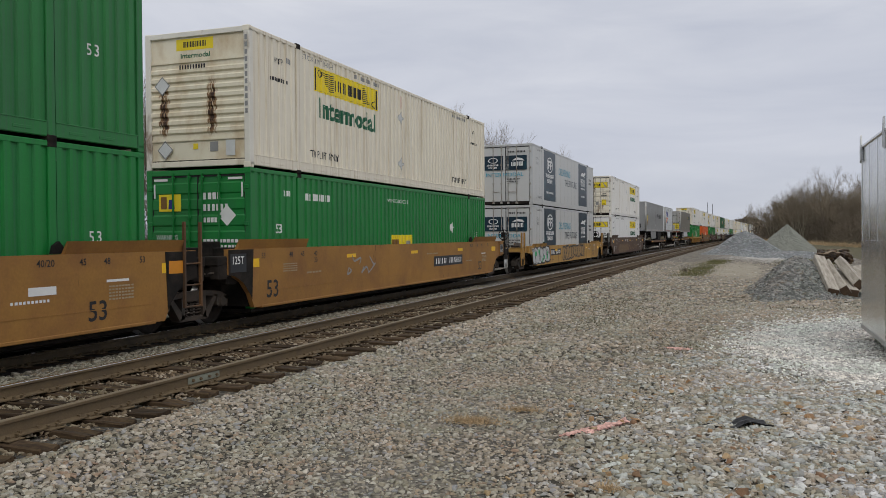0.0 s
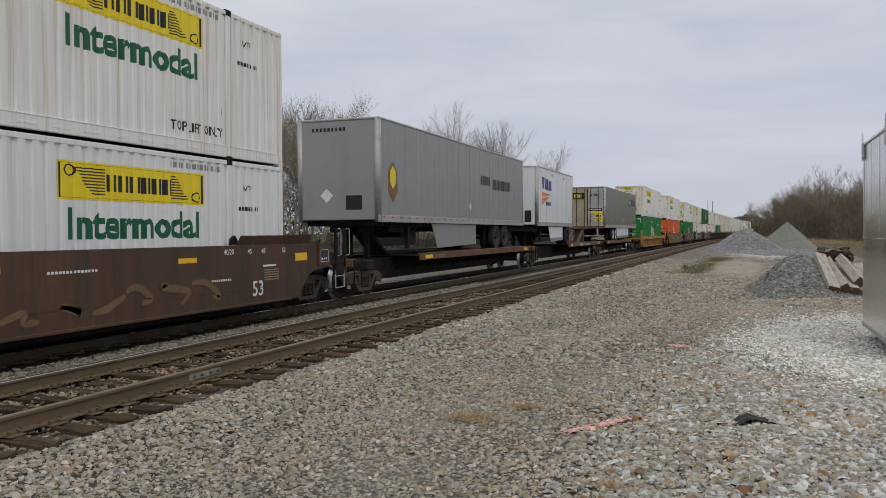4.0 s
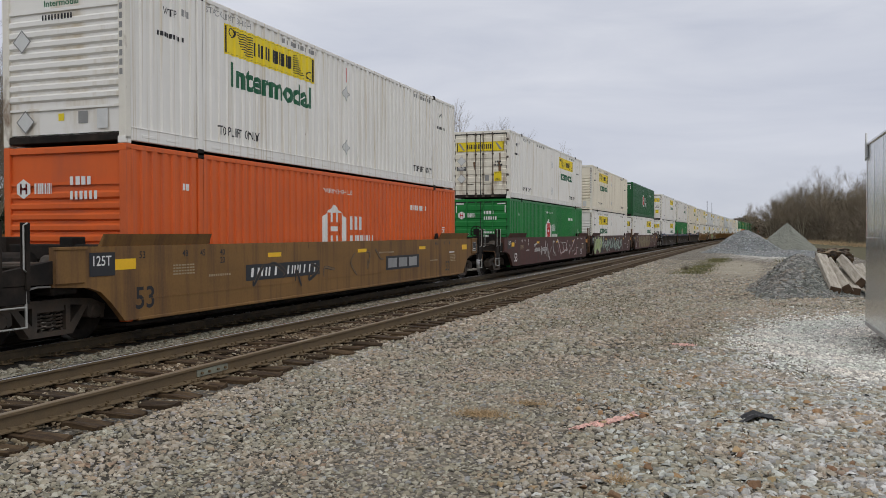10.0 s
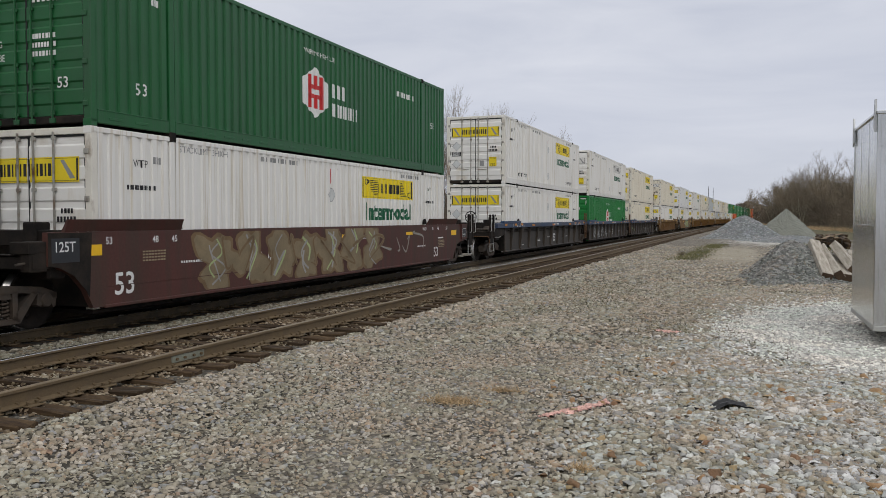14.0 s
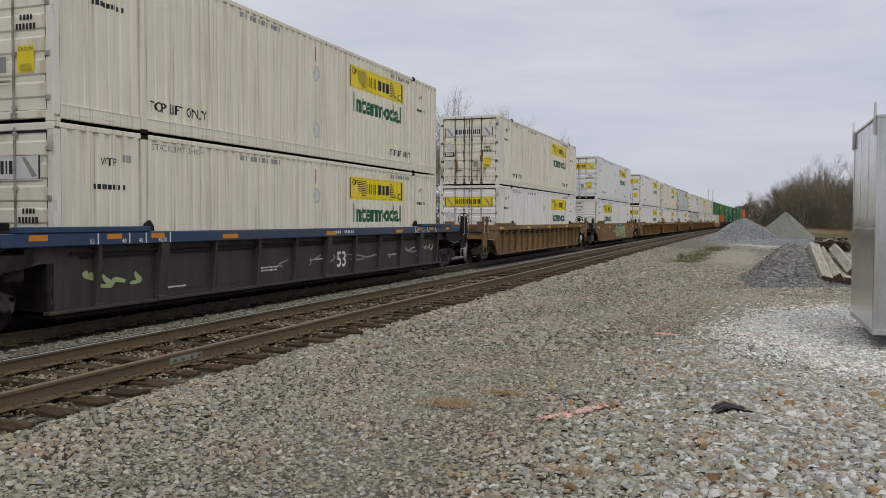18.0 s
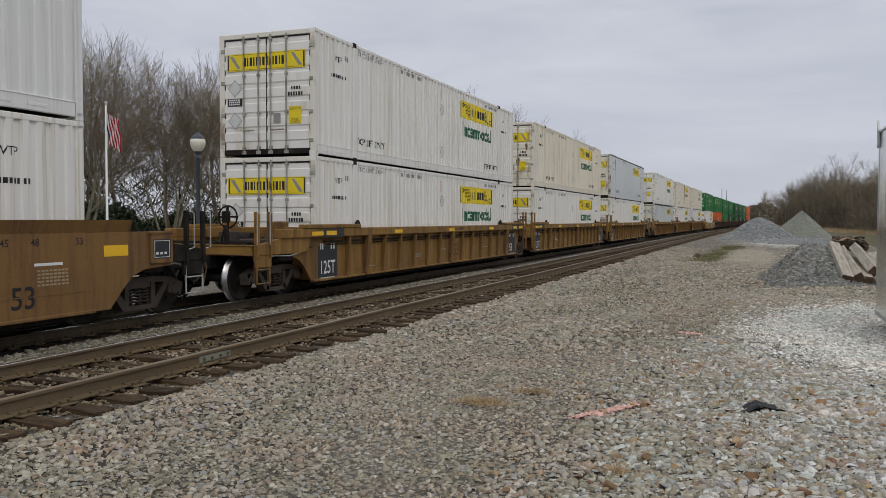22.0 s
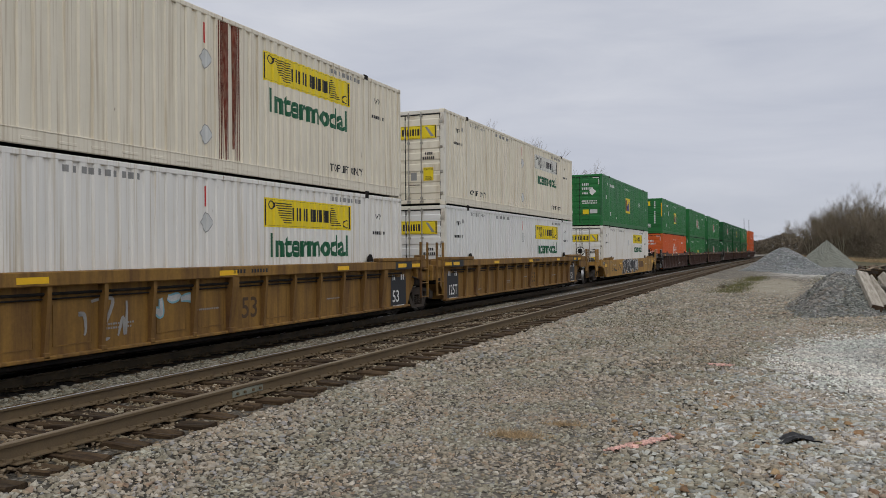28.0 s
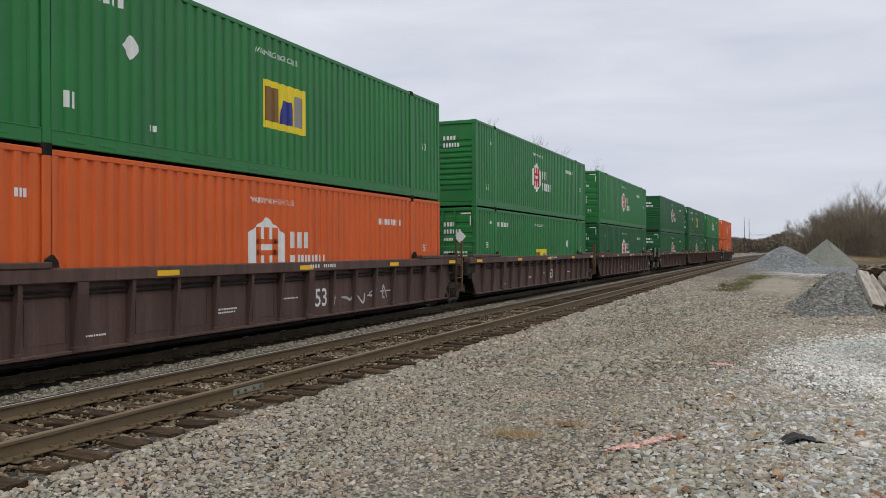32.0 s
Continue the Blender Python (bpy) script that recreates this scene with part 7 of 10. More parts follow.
def frame_mesh(s):
    """A cast side frame with its two windows and spring opening."""
    m = Mesh()
    x0, x1 = sorted((s * 0.93, s * 1.12))
    up, low = 0.66, 0.20
    m.prism([(-1.08, 0.55), (-0.80, 0.66), (-0.35, 0.70), (0.35, 0.70), (0.80, 0.66), (1.08, 0.55), (1.08, 0.47), (0.78, 0.56), (0.35, 0.60), (-0.35, 0.60), (-0.78, 0.56), (-1.08, 0.47)], "x", x0, x1)
    for k in (-1, 1):
        a = [(k * 0.74, 0.60), (k * 0.62, 0.60), (k * 0.27, 0.24), (k * 0.40, 0.16)]
        m.prism(a if k > 0 else a[::-1], "x", x0, x1)
        b = [(k * 0.27, 0.62), (k * 0.36, 0.62), (k * 0.36, 0.20), (k * 0.27, 0.20)]
        m.prism(b if k > 0 else b[::-1], "x", x0, x1)
        c = [(k * 0.72, 0.56), (k * 1.08, 0.56), (k * 1.05, 0.34), (k * 1.0, 0.34), (k * 0.97, 0.46), (k * 0.81, 0.46), (k * 0.78, 0.36), (k * 0.70, 0.40)]
        m.prism(c if k > 0 else c[::-1], "x", x0, x1)
    m.prism([(-0.42, 0.16), (0.42, 0.16), (0.36, 0.235), (-0.36, 0.235)], "x", x0, x1)
    m.prism([(-0.27, 0.52), (0.27, 0.52), (0.25, 0.60), (-0.25, 0.60)], "x", *sorted((s * 0.90, s * 1.10)))
    return m.data("side_frame", TRUCK_STEEL)


def springs_mesh(s):
    m = Mesh()
    for y in (-0.19, 0.0, 0.19):
        coil = bent_rod([(s * 1.01 + 0.078 * math.cos(q), y + 0.078 * math.sin(q), 0.245 + 0.27 * q / 31.4) for q in np.linspace(0, 31.4, 41)], 0.017, 5)
        m.add(coil.v, coil.f)
    return m.data("springs", TRUCK_STEEL)


def add_truck(car, y):
    t = part("truck", cached("bolster", lambda: Mesh().box(-1.0, 1.0, -0.2, 0.2, 0.42, 0.62, 0.03).box(-0.9, 0.9, -0.75, -0.68, 0.36, 0.5, 0.02).box(-0.9, 0.9, 0.68, 0.75, 0.36, 0.5, 0.02).data("truck", SOOT)), None, car, "sooty two-axle truck")
    t.location = (0, y, 0)
    for s in (-1, 1):
        part("side_frame", cached(("frame", s), lambda: frame_mesh(s)), None, t)
        part("springs", cached(("springs", s), lambda: springs_mesh(s)), None, t, "dusty coil springs")["kind"] = "stuff"
    for dy in (-0.89, 0.89):
        for s in (1,):
            b = part("bearing", cached(("bearing", s), lambda: Mesh().lathe([(0.0, s * 1.14), (0.09, s * 1.14), (0.11, s * 1.12), (0.11, s * 0.92), (0.0, s * 0.92)], 14, "x").data("bearing", TRUCK_STEEL)), None, t)
            b.location = (0, dy, WHEEL_R)
        w = part("wheelset", cached("wheelset", wheelset_mesh), None, t, "worn steel wheels on an axle")
        w.location = (0, dy, WHEEL_R)
        WHEELSETS.append((w, car, y + dy))
    return t


def ladder_mesh(x, y0, y1, z0, z1, n):
    m = Mesh()
    for y in (y0, y1):
        m.tube((x, y, z0), (x, y, z1), 0.017, n=6)
    for k in range(n):
        z = z0 + 0.04 + (z1 - z0 - 0.1) * k / (n - 1)
        m.tube((x, y0, z), (x, y1, z), 0.013, n=6)
    return m


def ribbons(seed, y0, y1, z0, z1, letters, wide, thin, skin):
    """Sprayed lettering shapes: loops of broad stroke, an outline under them and a shine over them."""
    r = random.Random(seed)
    fill, edge, shine = Mesh(), Mesh(), Mesh()
    w = (y1 - y0) / letters
    for i in range(letters):
        cy = y0 + (i + 0.5) * w
        pts = [(cy + r.uniform(-0.62, 0.62) * w, r.uniform(z0 + 0.1, z1 - 0.1)) for _ in range(6)]
        pts.sort(key=lambda p: math.atan2(p[1] - (z0 + z1) / 2, p[0] - cy) + r.uniform(-0.9, 0.9))
        path = []
        for a in range(1, len(pts) - 2):
            p0, p1, p2, p3 = pts[a - 1], pts[a], pts[a + 1], pts[a + 2]
            for k in range(8):
                t = k / 8
                path.append(tuple(0.5 * (2 * p1[j] + (p2[j] - p0[j]) * t + (2 * p0[j] - 5 * p1[j] + 4 * p2[j] - p3[j]) * t * t + (3 * p1[j] - p0[j] - 3 * p2[j] + p3[j]) * t ** 3) for j in (0, 1)))
        for m, hw, lift in ((edge, wide / 2 + thin, 0.003), (fill, wide / 2, 0.005), (shine, thin * 0.45, 0.007)):
            v, f = [], []
            for k, p in enumerate(path):
                q, o = path[min(k + 1, len(path) - 1)], path[max(k - 1, 0)]
                dy, dz = q[0] - o[0], q[1] - o[1]
                L = math.hypot(dy, dz) or 1
                ww = hw * (0.55 + 0.6 * math.sin(math.pi * k / len(path)))
                for sg in (-1, 1):
                    v.append((skin + lift + 0.0002 * i, p[0] - sg * dz / L * ww, min(z1, max(z0, p[1] + sg * dy / L * ww))))
                if k:
                    f.append((2 * k - 2, 2 * k - 1, 2 * k + 1, 2 * k))
            m.add(v, f)
    return fill, edge, shine


SPRAY = {n: mat(f"sprayed_{n}_paint", c, 0.6, vary=0.2, scale=2.5, bump=0.03) for n, c in dict(white=(0.50, 0.50, 0.49), mint=(0.30, 0.42, 0.34), black=(0.03, 0.03, 0.032), teal=(0.08, 0.26, 0.23), olive=(0.22, 0.21, 0.10), silver=(0.30, 0.29, 0.27), ochre=(0.34, 0.20, 0.06), red=(0.30, 0.04, 0.04), sky=(0.20, 0.40, 0.46), dun=(0.22, 0.17, 0.10), umber=(0.17, 0.11, 0.055), clay=(0.115, 0.062, 0.034), smoke=(0.06, 0.058, 0.056), gold=(0.33, 0.20, 0.075), brick=(0.26, 0.085, 0.04), plum=(0.060, 0.045, 0.050), lime=(0.36, 0.42, 0.20), green=(0.05, 0.42, 0.16)).items()}


def spray(car, seed, y0, y1, z0, z1, letters, fill, edge, shine="white", wide=0.2, thin=0.045, skin=1.503):
    for m, c, nm in zip(ribbons(seed, y0, y1, z0, z1, letters, wide, thin, skin), (fill, edge, shine), ("graffiti_fill", "graffiti_outline", "graffiti_shine")):
        if c:
            part(nm, m, SPRAY[c], car, f"{c} spray paint")


def throw_up(car, seed, y0, y1, z0, z1, letters, fill, edge, stroke, wild=0.2, halo=None, dots=None, skin=1.503, lap=1.25):
    """A sprayed piece: swollen letter shapes side by side, each with its rim, its fill and the lines drawn in it."""
    r = random.Random(seed)
    w = (y1 - y0) / letters
    zc, hz = (z0 + z1) / 2, (z1 - z0) / 2

    def blob(cy, cz, a, b, ph, grow, x):
        n = 44
        m = Mesh()
        v = [(x, cy, cz)]
        for i in range(n):
            q = 2 * math.pi * i / n
            c, s = math.cos(q), math.sin(q)
            rad = 1 / (abs(c) ** 3 + abs(s) ** 3) ** (1 / 3)
            rad *= 1 + wild * (0.5 * math.sin(2 * q + ph[0]) + 0.6 * math.sin(3 * q + ph[1]) + 0.45 * math.sin(5 * q + ph[2]) + 0.3 * math.sin(9 * q + ph[3]))
            py, pz = c * rad * a, s * rad * b
            L = math.hypot(py, pz)
            k = (L + grow) / L
            v.append((x, cy + py * k, min(z1, max(z0, cz + pz * k))))
        return m.add(v, [(0, 1 + i, 1 + (i + 1) % n) for i in range(n)])

    def line(pts, hw, x):
        path = []
        for i in range(len(pts) - 1):
            p0, p1, p2, p3 = pts[max(i - 1, 0)], pts[i], pts[i + 1], pts[min(i + 2, len(pts) - 1)]
            for k in range(6):
                t = k / 6
                path.append(tuple(0.5 * (2 * p1[j] + (p2[j] - p0[j]) * t + (2 * p0[j] - 5 * p1[j] + 4 * p2[j] - p3[j]) * t * t + (3 * p1[j] - p0[j] - 3 * p2[j] + p3[j]) * t ** 3) for j in (0, 1)))
        v, f = [], []
        for k, p in enumerate(path):
            q, o = path[min(k + 1, len(path) - 1)], path[max(k - 1, 0)]
            dy, dz = q[0] - o[0], q[1] - o[1]
            L = math.hypot(dy, dz) or 1
            for sg in (-1, 1):
                v.append((x, p[0] - sg * dz / L * hw, min(z1, max(z0, p[1] + sg * dy / L * hw))))
            if k:
                f.append((2 * k - 2, 2 * k - 1, 2 * k + 1, 2 * k))
        return Mesh().add(v, f)

    if halo:
        part("graffiti_ground", blob((y0 + y1) / 2, zc, (y1 - y0) / 2, hz, [r.uniform(0, 6) for _ in range(4)], 0.1, skin), SPRAY[halo], car, f"{halo} sprayed ground")
    for i in range(letters):
        cy, cz = y0 + (i + 0.5) * w, zc + r.uniform(-0.08, 0.08) * hz
        a, b, ph = w * 0.5 * lap * r.uniform(0.85, 1.1), hz * r.uniform(0.82, 0.98) * min(1.0, lap), [r.uniform(0, 6.283) for _ in range(4)]
        x = skin + 0.001 + 0.0004 * i
        letter = part("graffiti_letter", blob(cy, cz, a, b, ph, 0.055, x), SPRAY[edge], car, f"{fill} sprayed letter with a {edge} rim")
        part("fill", blob(cy, cz, a * 0.97, b * 0.97, ph, -0.02, x + 0.0008), SPRAY[fill], letter)
        lines = [Mesh(), Mesh()]
        for k in range(3 if wild > 0.3 else 2):
            s = r.choice((-1, 1))
            pts = [(cy + a * r.uniform(-0.5, 0.5), cz + s * b * (0.85 - 0.55 * j) + r.uniform(-0.12, 0.12) * b) for j in range(r.choice((3, 4)))]
            one = line(pts, r.uniform(0.018, 0.034), x + 0.0016 + 0.0002 * k)
            lines[k % len(stroke) % 2].add(one.v, one.f)
        for k, m in enumerate(lines):
            if m.v:
                part("inner_line", m, SPRAY[stroke[k]], letter)
        if dots:
            for k in range(2):
                part("dot", blob(cy + a * r.uniform(-0.5, 0.5), cz + b * r.uniform(-0.7, 0.7), 0.10, 0.11, [0, 0, 0, 0], 0.0, x + 0.0014), SPRAY[dots], letter)


def end_gear(car, paint, drop, sign, ybase, joint, rails, wheel):
    """What stands over a truck at one end: platform, sills, coupler, steps and handrails. sign: -1 leading, 1 trailing."""
    L = 1.35 if joint else 2.65
    P = lambda a, b: sorted((ybase + sign * a, ybase + sign * b))
    Y = lambda a: ybase + sign * a
    k = (paint.name, sign, joint, rails, drop)
    bright = rails or paint is YELLOW_CAR
    steel = paint if bright else SOOT
    part("end_platform", cached(("plat",) + k, lambda: Mesh().box(-1.28, 1.28, *P(0.55, L - 0.1), 0.93, 1.02, 0.01).box(-0.35, 0.35, *P(0.3, L + 0.05), 0.66, 0.94, 0.02).data("end_platform", SOOT)), None, car)
    part("end_sill", cached(("esill",) + k, lambda: Mesh().box(-1.42, 1.42, *P(L - 0.16, L), 0.94, 1.14, 0.015).box(-1.42, 1.42, *P(L - 0.20, L + 0.02), 1.135, 1.155, 0.004).data("end_sill", steel)), None, car)
    part("bolster", cached(("bols",) + k, lambda: Mesh().box(-1.40, 1.40, *P(0.65 if joint else 1.15, 1.0 if joint else 1.65), 0.78, 1.12, 0.03).data("bolster", SOOT)), None, car)
    part("bulkhead", cached(("bulk",) + k, lambda: Mesh().box(-1.33, 1.33, *P(0.12, 0.2), 0.3, 1.34 - drop, 0.01).data("bulkhead", steel if rails else SOOT)), None, car)
    part("cross_beam", cached(("cbeam",) + k, lambda: Mesh().box(-1.30, 1.34, *P(0.42, 0.60), 1.24 - drop, 1.50 - drop, 0.02).box(0.55, 0.80, *P(0.34, 0.66), 1.02 - drop * 0.3, 1.62 - drop, 0.02).box(-0.80, -0.55, *P(0.34, 0.66), 1.02 - drop * 0.3, 1.62 - drop, 0.02).data("cross_beam", steel)), None, car, "heavy cross beam over the truck")
    for s in (-1, 1):
        part("corner_bracket", cached(("brac", s) + k, lambda: Mesh().prism([(Y(a), z) for a, z in ((0.5, 1.45 - drop), (L, 1.14), (L, 0.96), (1.0, 0.94), (0.6, 1.0))], "x", *sorted((s * 1.36, s * 1.47))).data("corner_bracket", steel)), None, car)
    if joint and (rails or sign > 0):
        part("ladder", cached(("lad",) + k, lambda: joint_ladder(Y(L - 0.62), Y(L - 0.16)).data("ladder", paint if rails else RUST_CAR)), None, car, "steel ladder with tall stiles")
    if not joint:
        for a in (L - 0.50, L - 0.04):
            part("corner_post", cached(("cpost", a) + k, lambda: Mesh().box(1.43, 1.50, *P(a - 0.035, a + 0.035), 0.90, 1.82, 0.006).box(1.43, 1.444, *P(a - 0.035, a + 0.075), 0.90, 1.82).data("corner_post", steel)), None, car, "upright steel corner post")
            part("grab_iron", cached(("grab", sign, a), lambda: bent_rod([(1.49, Y(a + 0.03), 1.80), (1.54, Y(a + 0.06), 1.81), (1.54, Y(a + 0.12), 1.78), (1.54, Y(a + 0.12), 1.18), (1.49, Y(a + 0.04), 1.15)], 0.012).data("grab_iron", GALV_DULL)), None, car, "pale bent grab iron")
        part("coupler", cached(("coup", sign), lambda: Mesh().box(-0.11, 0.11, *P(L, L + 0.55), 0.74, 0.92, 0.02).box(-0.17, 0.17, *P(L + 0.55, L + 0.92), 0.68, 0.96, 0.05).data("coupler", SOOT)), None, car)
        part("air_hose", cached(("hose", sign), lambda: hose(ybase + sign * L, sign)), None, car)
        part("step", cached(("step", sign, paint.name), lambda: stirrup(Y(L - 0.50), Y(L - 0.04)).data("step", GALV_DULL if not bright else paint)), None, car, "bent steel stirrup step")
        part("sill_plate", cached(("splt",) + k, lambda: Mesh().box(1.40, 1.46, *P(L - 0.56, L), 0.70, 0.95, 0.01).data("sill_plate", steel)), None, car)
        part("walkway", cached(("walk", sign), lambda: grating(ybase, sign, L)), None, car, "dark open-grid walkway")
        part("uncoupling_rod", cached(("uncoup", sign), lambda: bent_rod([(1.42, Y(L + 0.02), 0.50), (1.46, Y(L + 0.06), 0.80), (1.42, Y(L + 0.06), 0.95), (0.6, Y(L + 0.10), 0.97), (0.16, Y(L + 0.40), 0.97)]).data("uncoupling_rod", RUST_CAR)), None, car)
        part("valve_box", cached(("valve", sign), lambda: Mesh().box(0.62, 1.18, *P(L - 1.05, L - 0.62), 1.03, 1.26, 0.02).tube((0.7, Y(L - 0.5), 1.12), (1.2, Y(L - 0.5), 1.12), 0.07, n=12).box(0.2, 0.45, *P(L - 0.9, L - 0.5), 1.03, 1.42, 0.02).data("valve_box", TRUCK_STEEL)), None, car, "dusty brake valve")
        part("brake_pipe", cached(("bpipe", sign), lambda: bent_rod([(1.36, Y(0.3), 1.05), (1.40, Y(1.2), 1.08), (1.30, Y(1.5), 1.20), (1.30, Y(L - 0.1), 1.22)], 0.022).data("brake_pipe", TRUCK_STEEL)), None, car)
        part("brake_pipe", cached(("bpipe2", sign), lambda: bent_rod([(1.44, Y(0.9), 0.96), (1.46, Y(1.4), 0.90), (1.40, Y(1.9), 0.92), (1.40, Y(L - 0.5), 0.88)], 0.016).data("brake_pipe", GALV_DULL)), None, car, "thin pale brake pipe")
        part("brake_cylinder", cached(("bcyl", sign), lambda: Mesh().lathe([(0.0, Y(0.75)), (0.13, Y(0.76)), (0.15, Y(0.80)), (0.15, Y(1.20)), (0.11, Y(1.24)), (0.04, Y(1.26)), (0.03, Y(1.70)), (0.0, Y(1.70))], 16, "y", (0.85, 0, 1.20)).data("brake_cylinder", TRUCK_STEEL, True)), None, car, "dusty brake cylinder")
        part("side_rail", cached(("srail",) + k, lambda: Mesh().box(1.37, 1.45, *P(1.3, L - 0.4), 1.14, 1.20, 0.008).box(1.38, 1.43, *P(1.62, 1.70), 0.95, 1.14).data("side_rail", steel)), None, car)
    else:
        part("joint_casting", cached(("jcast", sign), lambda: Mesh().box(-0.4, 0.4, *P(L - 0.1, 1.66), 0.64, 0.92, 0.04).data("joint_casting", SOOT)), None, car)
        part("end_box", cached(("ebox",) + k, lambda: Mesh().box(1.10, 1.47, *P(0.72, L + 0.06), 1.16, 1.34, 0.015).box(1.28, 1.46, *P(L - 0.28, L + 0.04), 0.90, 1.20, 0.015).data("end_box", steel)), None, car, "boxed end casting")
        part("brake_pipe", cached(("jpipe", sign), lambda: bent_rod([(1.42, Y(0.4), 1.04), (1.45, Y(0.8), 0.98), (1.38, Y(1.1), 1.06), (1.36, Y(L + 0.2), 1.02)], 0.018).data("brake_pipe", TRUCK_STEEL)), None, car)
    if wheel:
        y = Y(L - 0.35)
        part("brake_stand", cached(("bstand", sign, joint, rails), lambda: Mesh().box(0.45, 0.65, y - 0.10, y - 0.03, 1.60, 1.84, 0.02).box(0.50, 0.60, y - 0.08, y - 0.02, 1.0, 1.55, 0.01).tube((0.36, y - 0.05, 1.0), (0.50, y - 0.05, 1.5), 0.02, n=6).data("brake_stand", SOOT)), None, car)
        part("hand_brake", cached(("brake", sign, joint), lambda: Mesh().lathe([(0.22, -0.015), (0.245, 0.0), (0.22, 0.015), (0.205, 0.0), (0.22, -0.015)], 20, "y", (0.55, y, 1.72)).tube((0.55, y - 0.04, 1.72), (0.55, y + 0.02, 1.72), 0.045).box(0.33, 0.77, y - 0.012, y + 0.012, 1.70, 1.74).box(0.53, 0.57, y - 0.012, y + 0.012, 1.50, 1.94).data("hand_brake", SOOT)), None, car, "black hand-brake wheel")
        part("air_tank", cached(("tank", sign, joint), lambda: Mesh().tube((-0.6, ybase + sign * 0.9, 1.22), (0.2, ybase + sign * 0.9, 1.22), 0.16, n=14).data("air_tank", SOOT)), None, car)


def joint_ladder(ya, yb):
    m = Mesh()
    for y in (ya, yb):
        m.box(1.49, 1.55, y - 0.022, y + 0.022, 0.46, 1.98, 0.006)
    for z in (0.48, 0.86, 1.24):
        m.tube((1.53, ya, z), (1.53, yb, z), 0.016, n=6)
    return m


def stirrup(ya, yb):
    return bent_rod([(1.44, ya, 0.92), (1.45, ya, 0.38), (1.45, yb, 0.38), (1.44, yb, 0.92)], 0.020).tube((1.45, ya, 0.66), (1.45, yb, 0.66), 0.014, n=6)


def grating(y, sign, L):
    m = Mesh()
    for k in range(9):
        m.box(-1.2, 1.2, *sorted((y + sign * (L - 0.62 + 0.065 * k), y + sign * (L - 0.60 + 0.065 * k))), 1.18, 1.215)
    for x in (-1.2, -0.4, 0.4, 1.17):
        m.box(x, x + 0.03, *sorted((y + sign * (L - 0.64), y + sign * (L - 0.05))), 1.16, 1.19)
    return m.data("walkway", SOOT)


def hose(y, sign):
    m = bent_rod([(0.32, y + sign * (0.1 + 0.07 * i), 0.80 - 0.36 * math.sin(math.pi * i / 9 * 0.9)) for i in range(10)], 0.022)
    return m.data("air_hose", RUBBER)


def stencil(car, s, size, y, z, material=None, skin=1.503, width=None, bold=0.012):
    p = words(s, size, bold)
    if width:
        p = fitted(p, width)
    part("stencil", on_ribs(moved(p, y, z), 0.0, skin, False), material or BLACK, car, "painted lettering")


def plates(car, nm, rects, material, skin, lab=""):
    m = Mesh()
    for r_ in rects:
        m.add([(skin, y, z) for y, z in r_], [(0, 1, 2, 3)])
    part(nm, m, material, car, lab)


def lower_edge(nj, fj, square=False):
    """The lower edge of a car's side: level under the load, arched up over the truck where a truck of its own stands there."""
    if square:
        return [(-1.10 if nj else -1.70, 1.02), (-0.08, 1.02), (-0.08, 0.29), (16.23, 0.29), (16.23, 1.02), (17.25 if fj else 17.85, 1.02)]
    near = [(-1.10, 0.98), (-0.90, 0.95), (-0.62, 0.82), (-0.38, 0.58), (-0.22, 0.29)] if nj else [(-1.70, 0.90), (-1.05, 0.86), (-0.80, 0.78), (-0.60, 0.62), (-0.28, 0.29)]
    far = [(16.37, 0.29), (16.53, 0.58), (16.77, 0.82), (17.05, 0.95), (17.25, 0.98)] if fj else [(16.43, 0.29), (16.75, 0.62), (16.95, 0.78), (17.2, 0.86), (17.85, 0.90)]
    return near + far


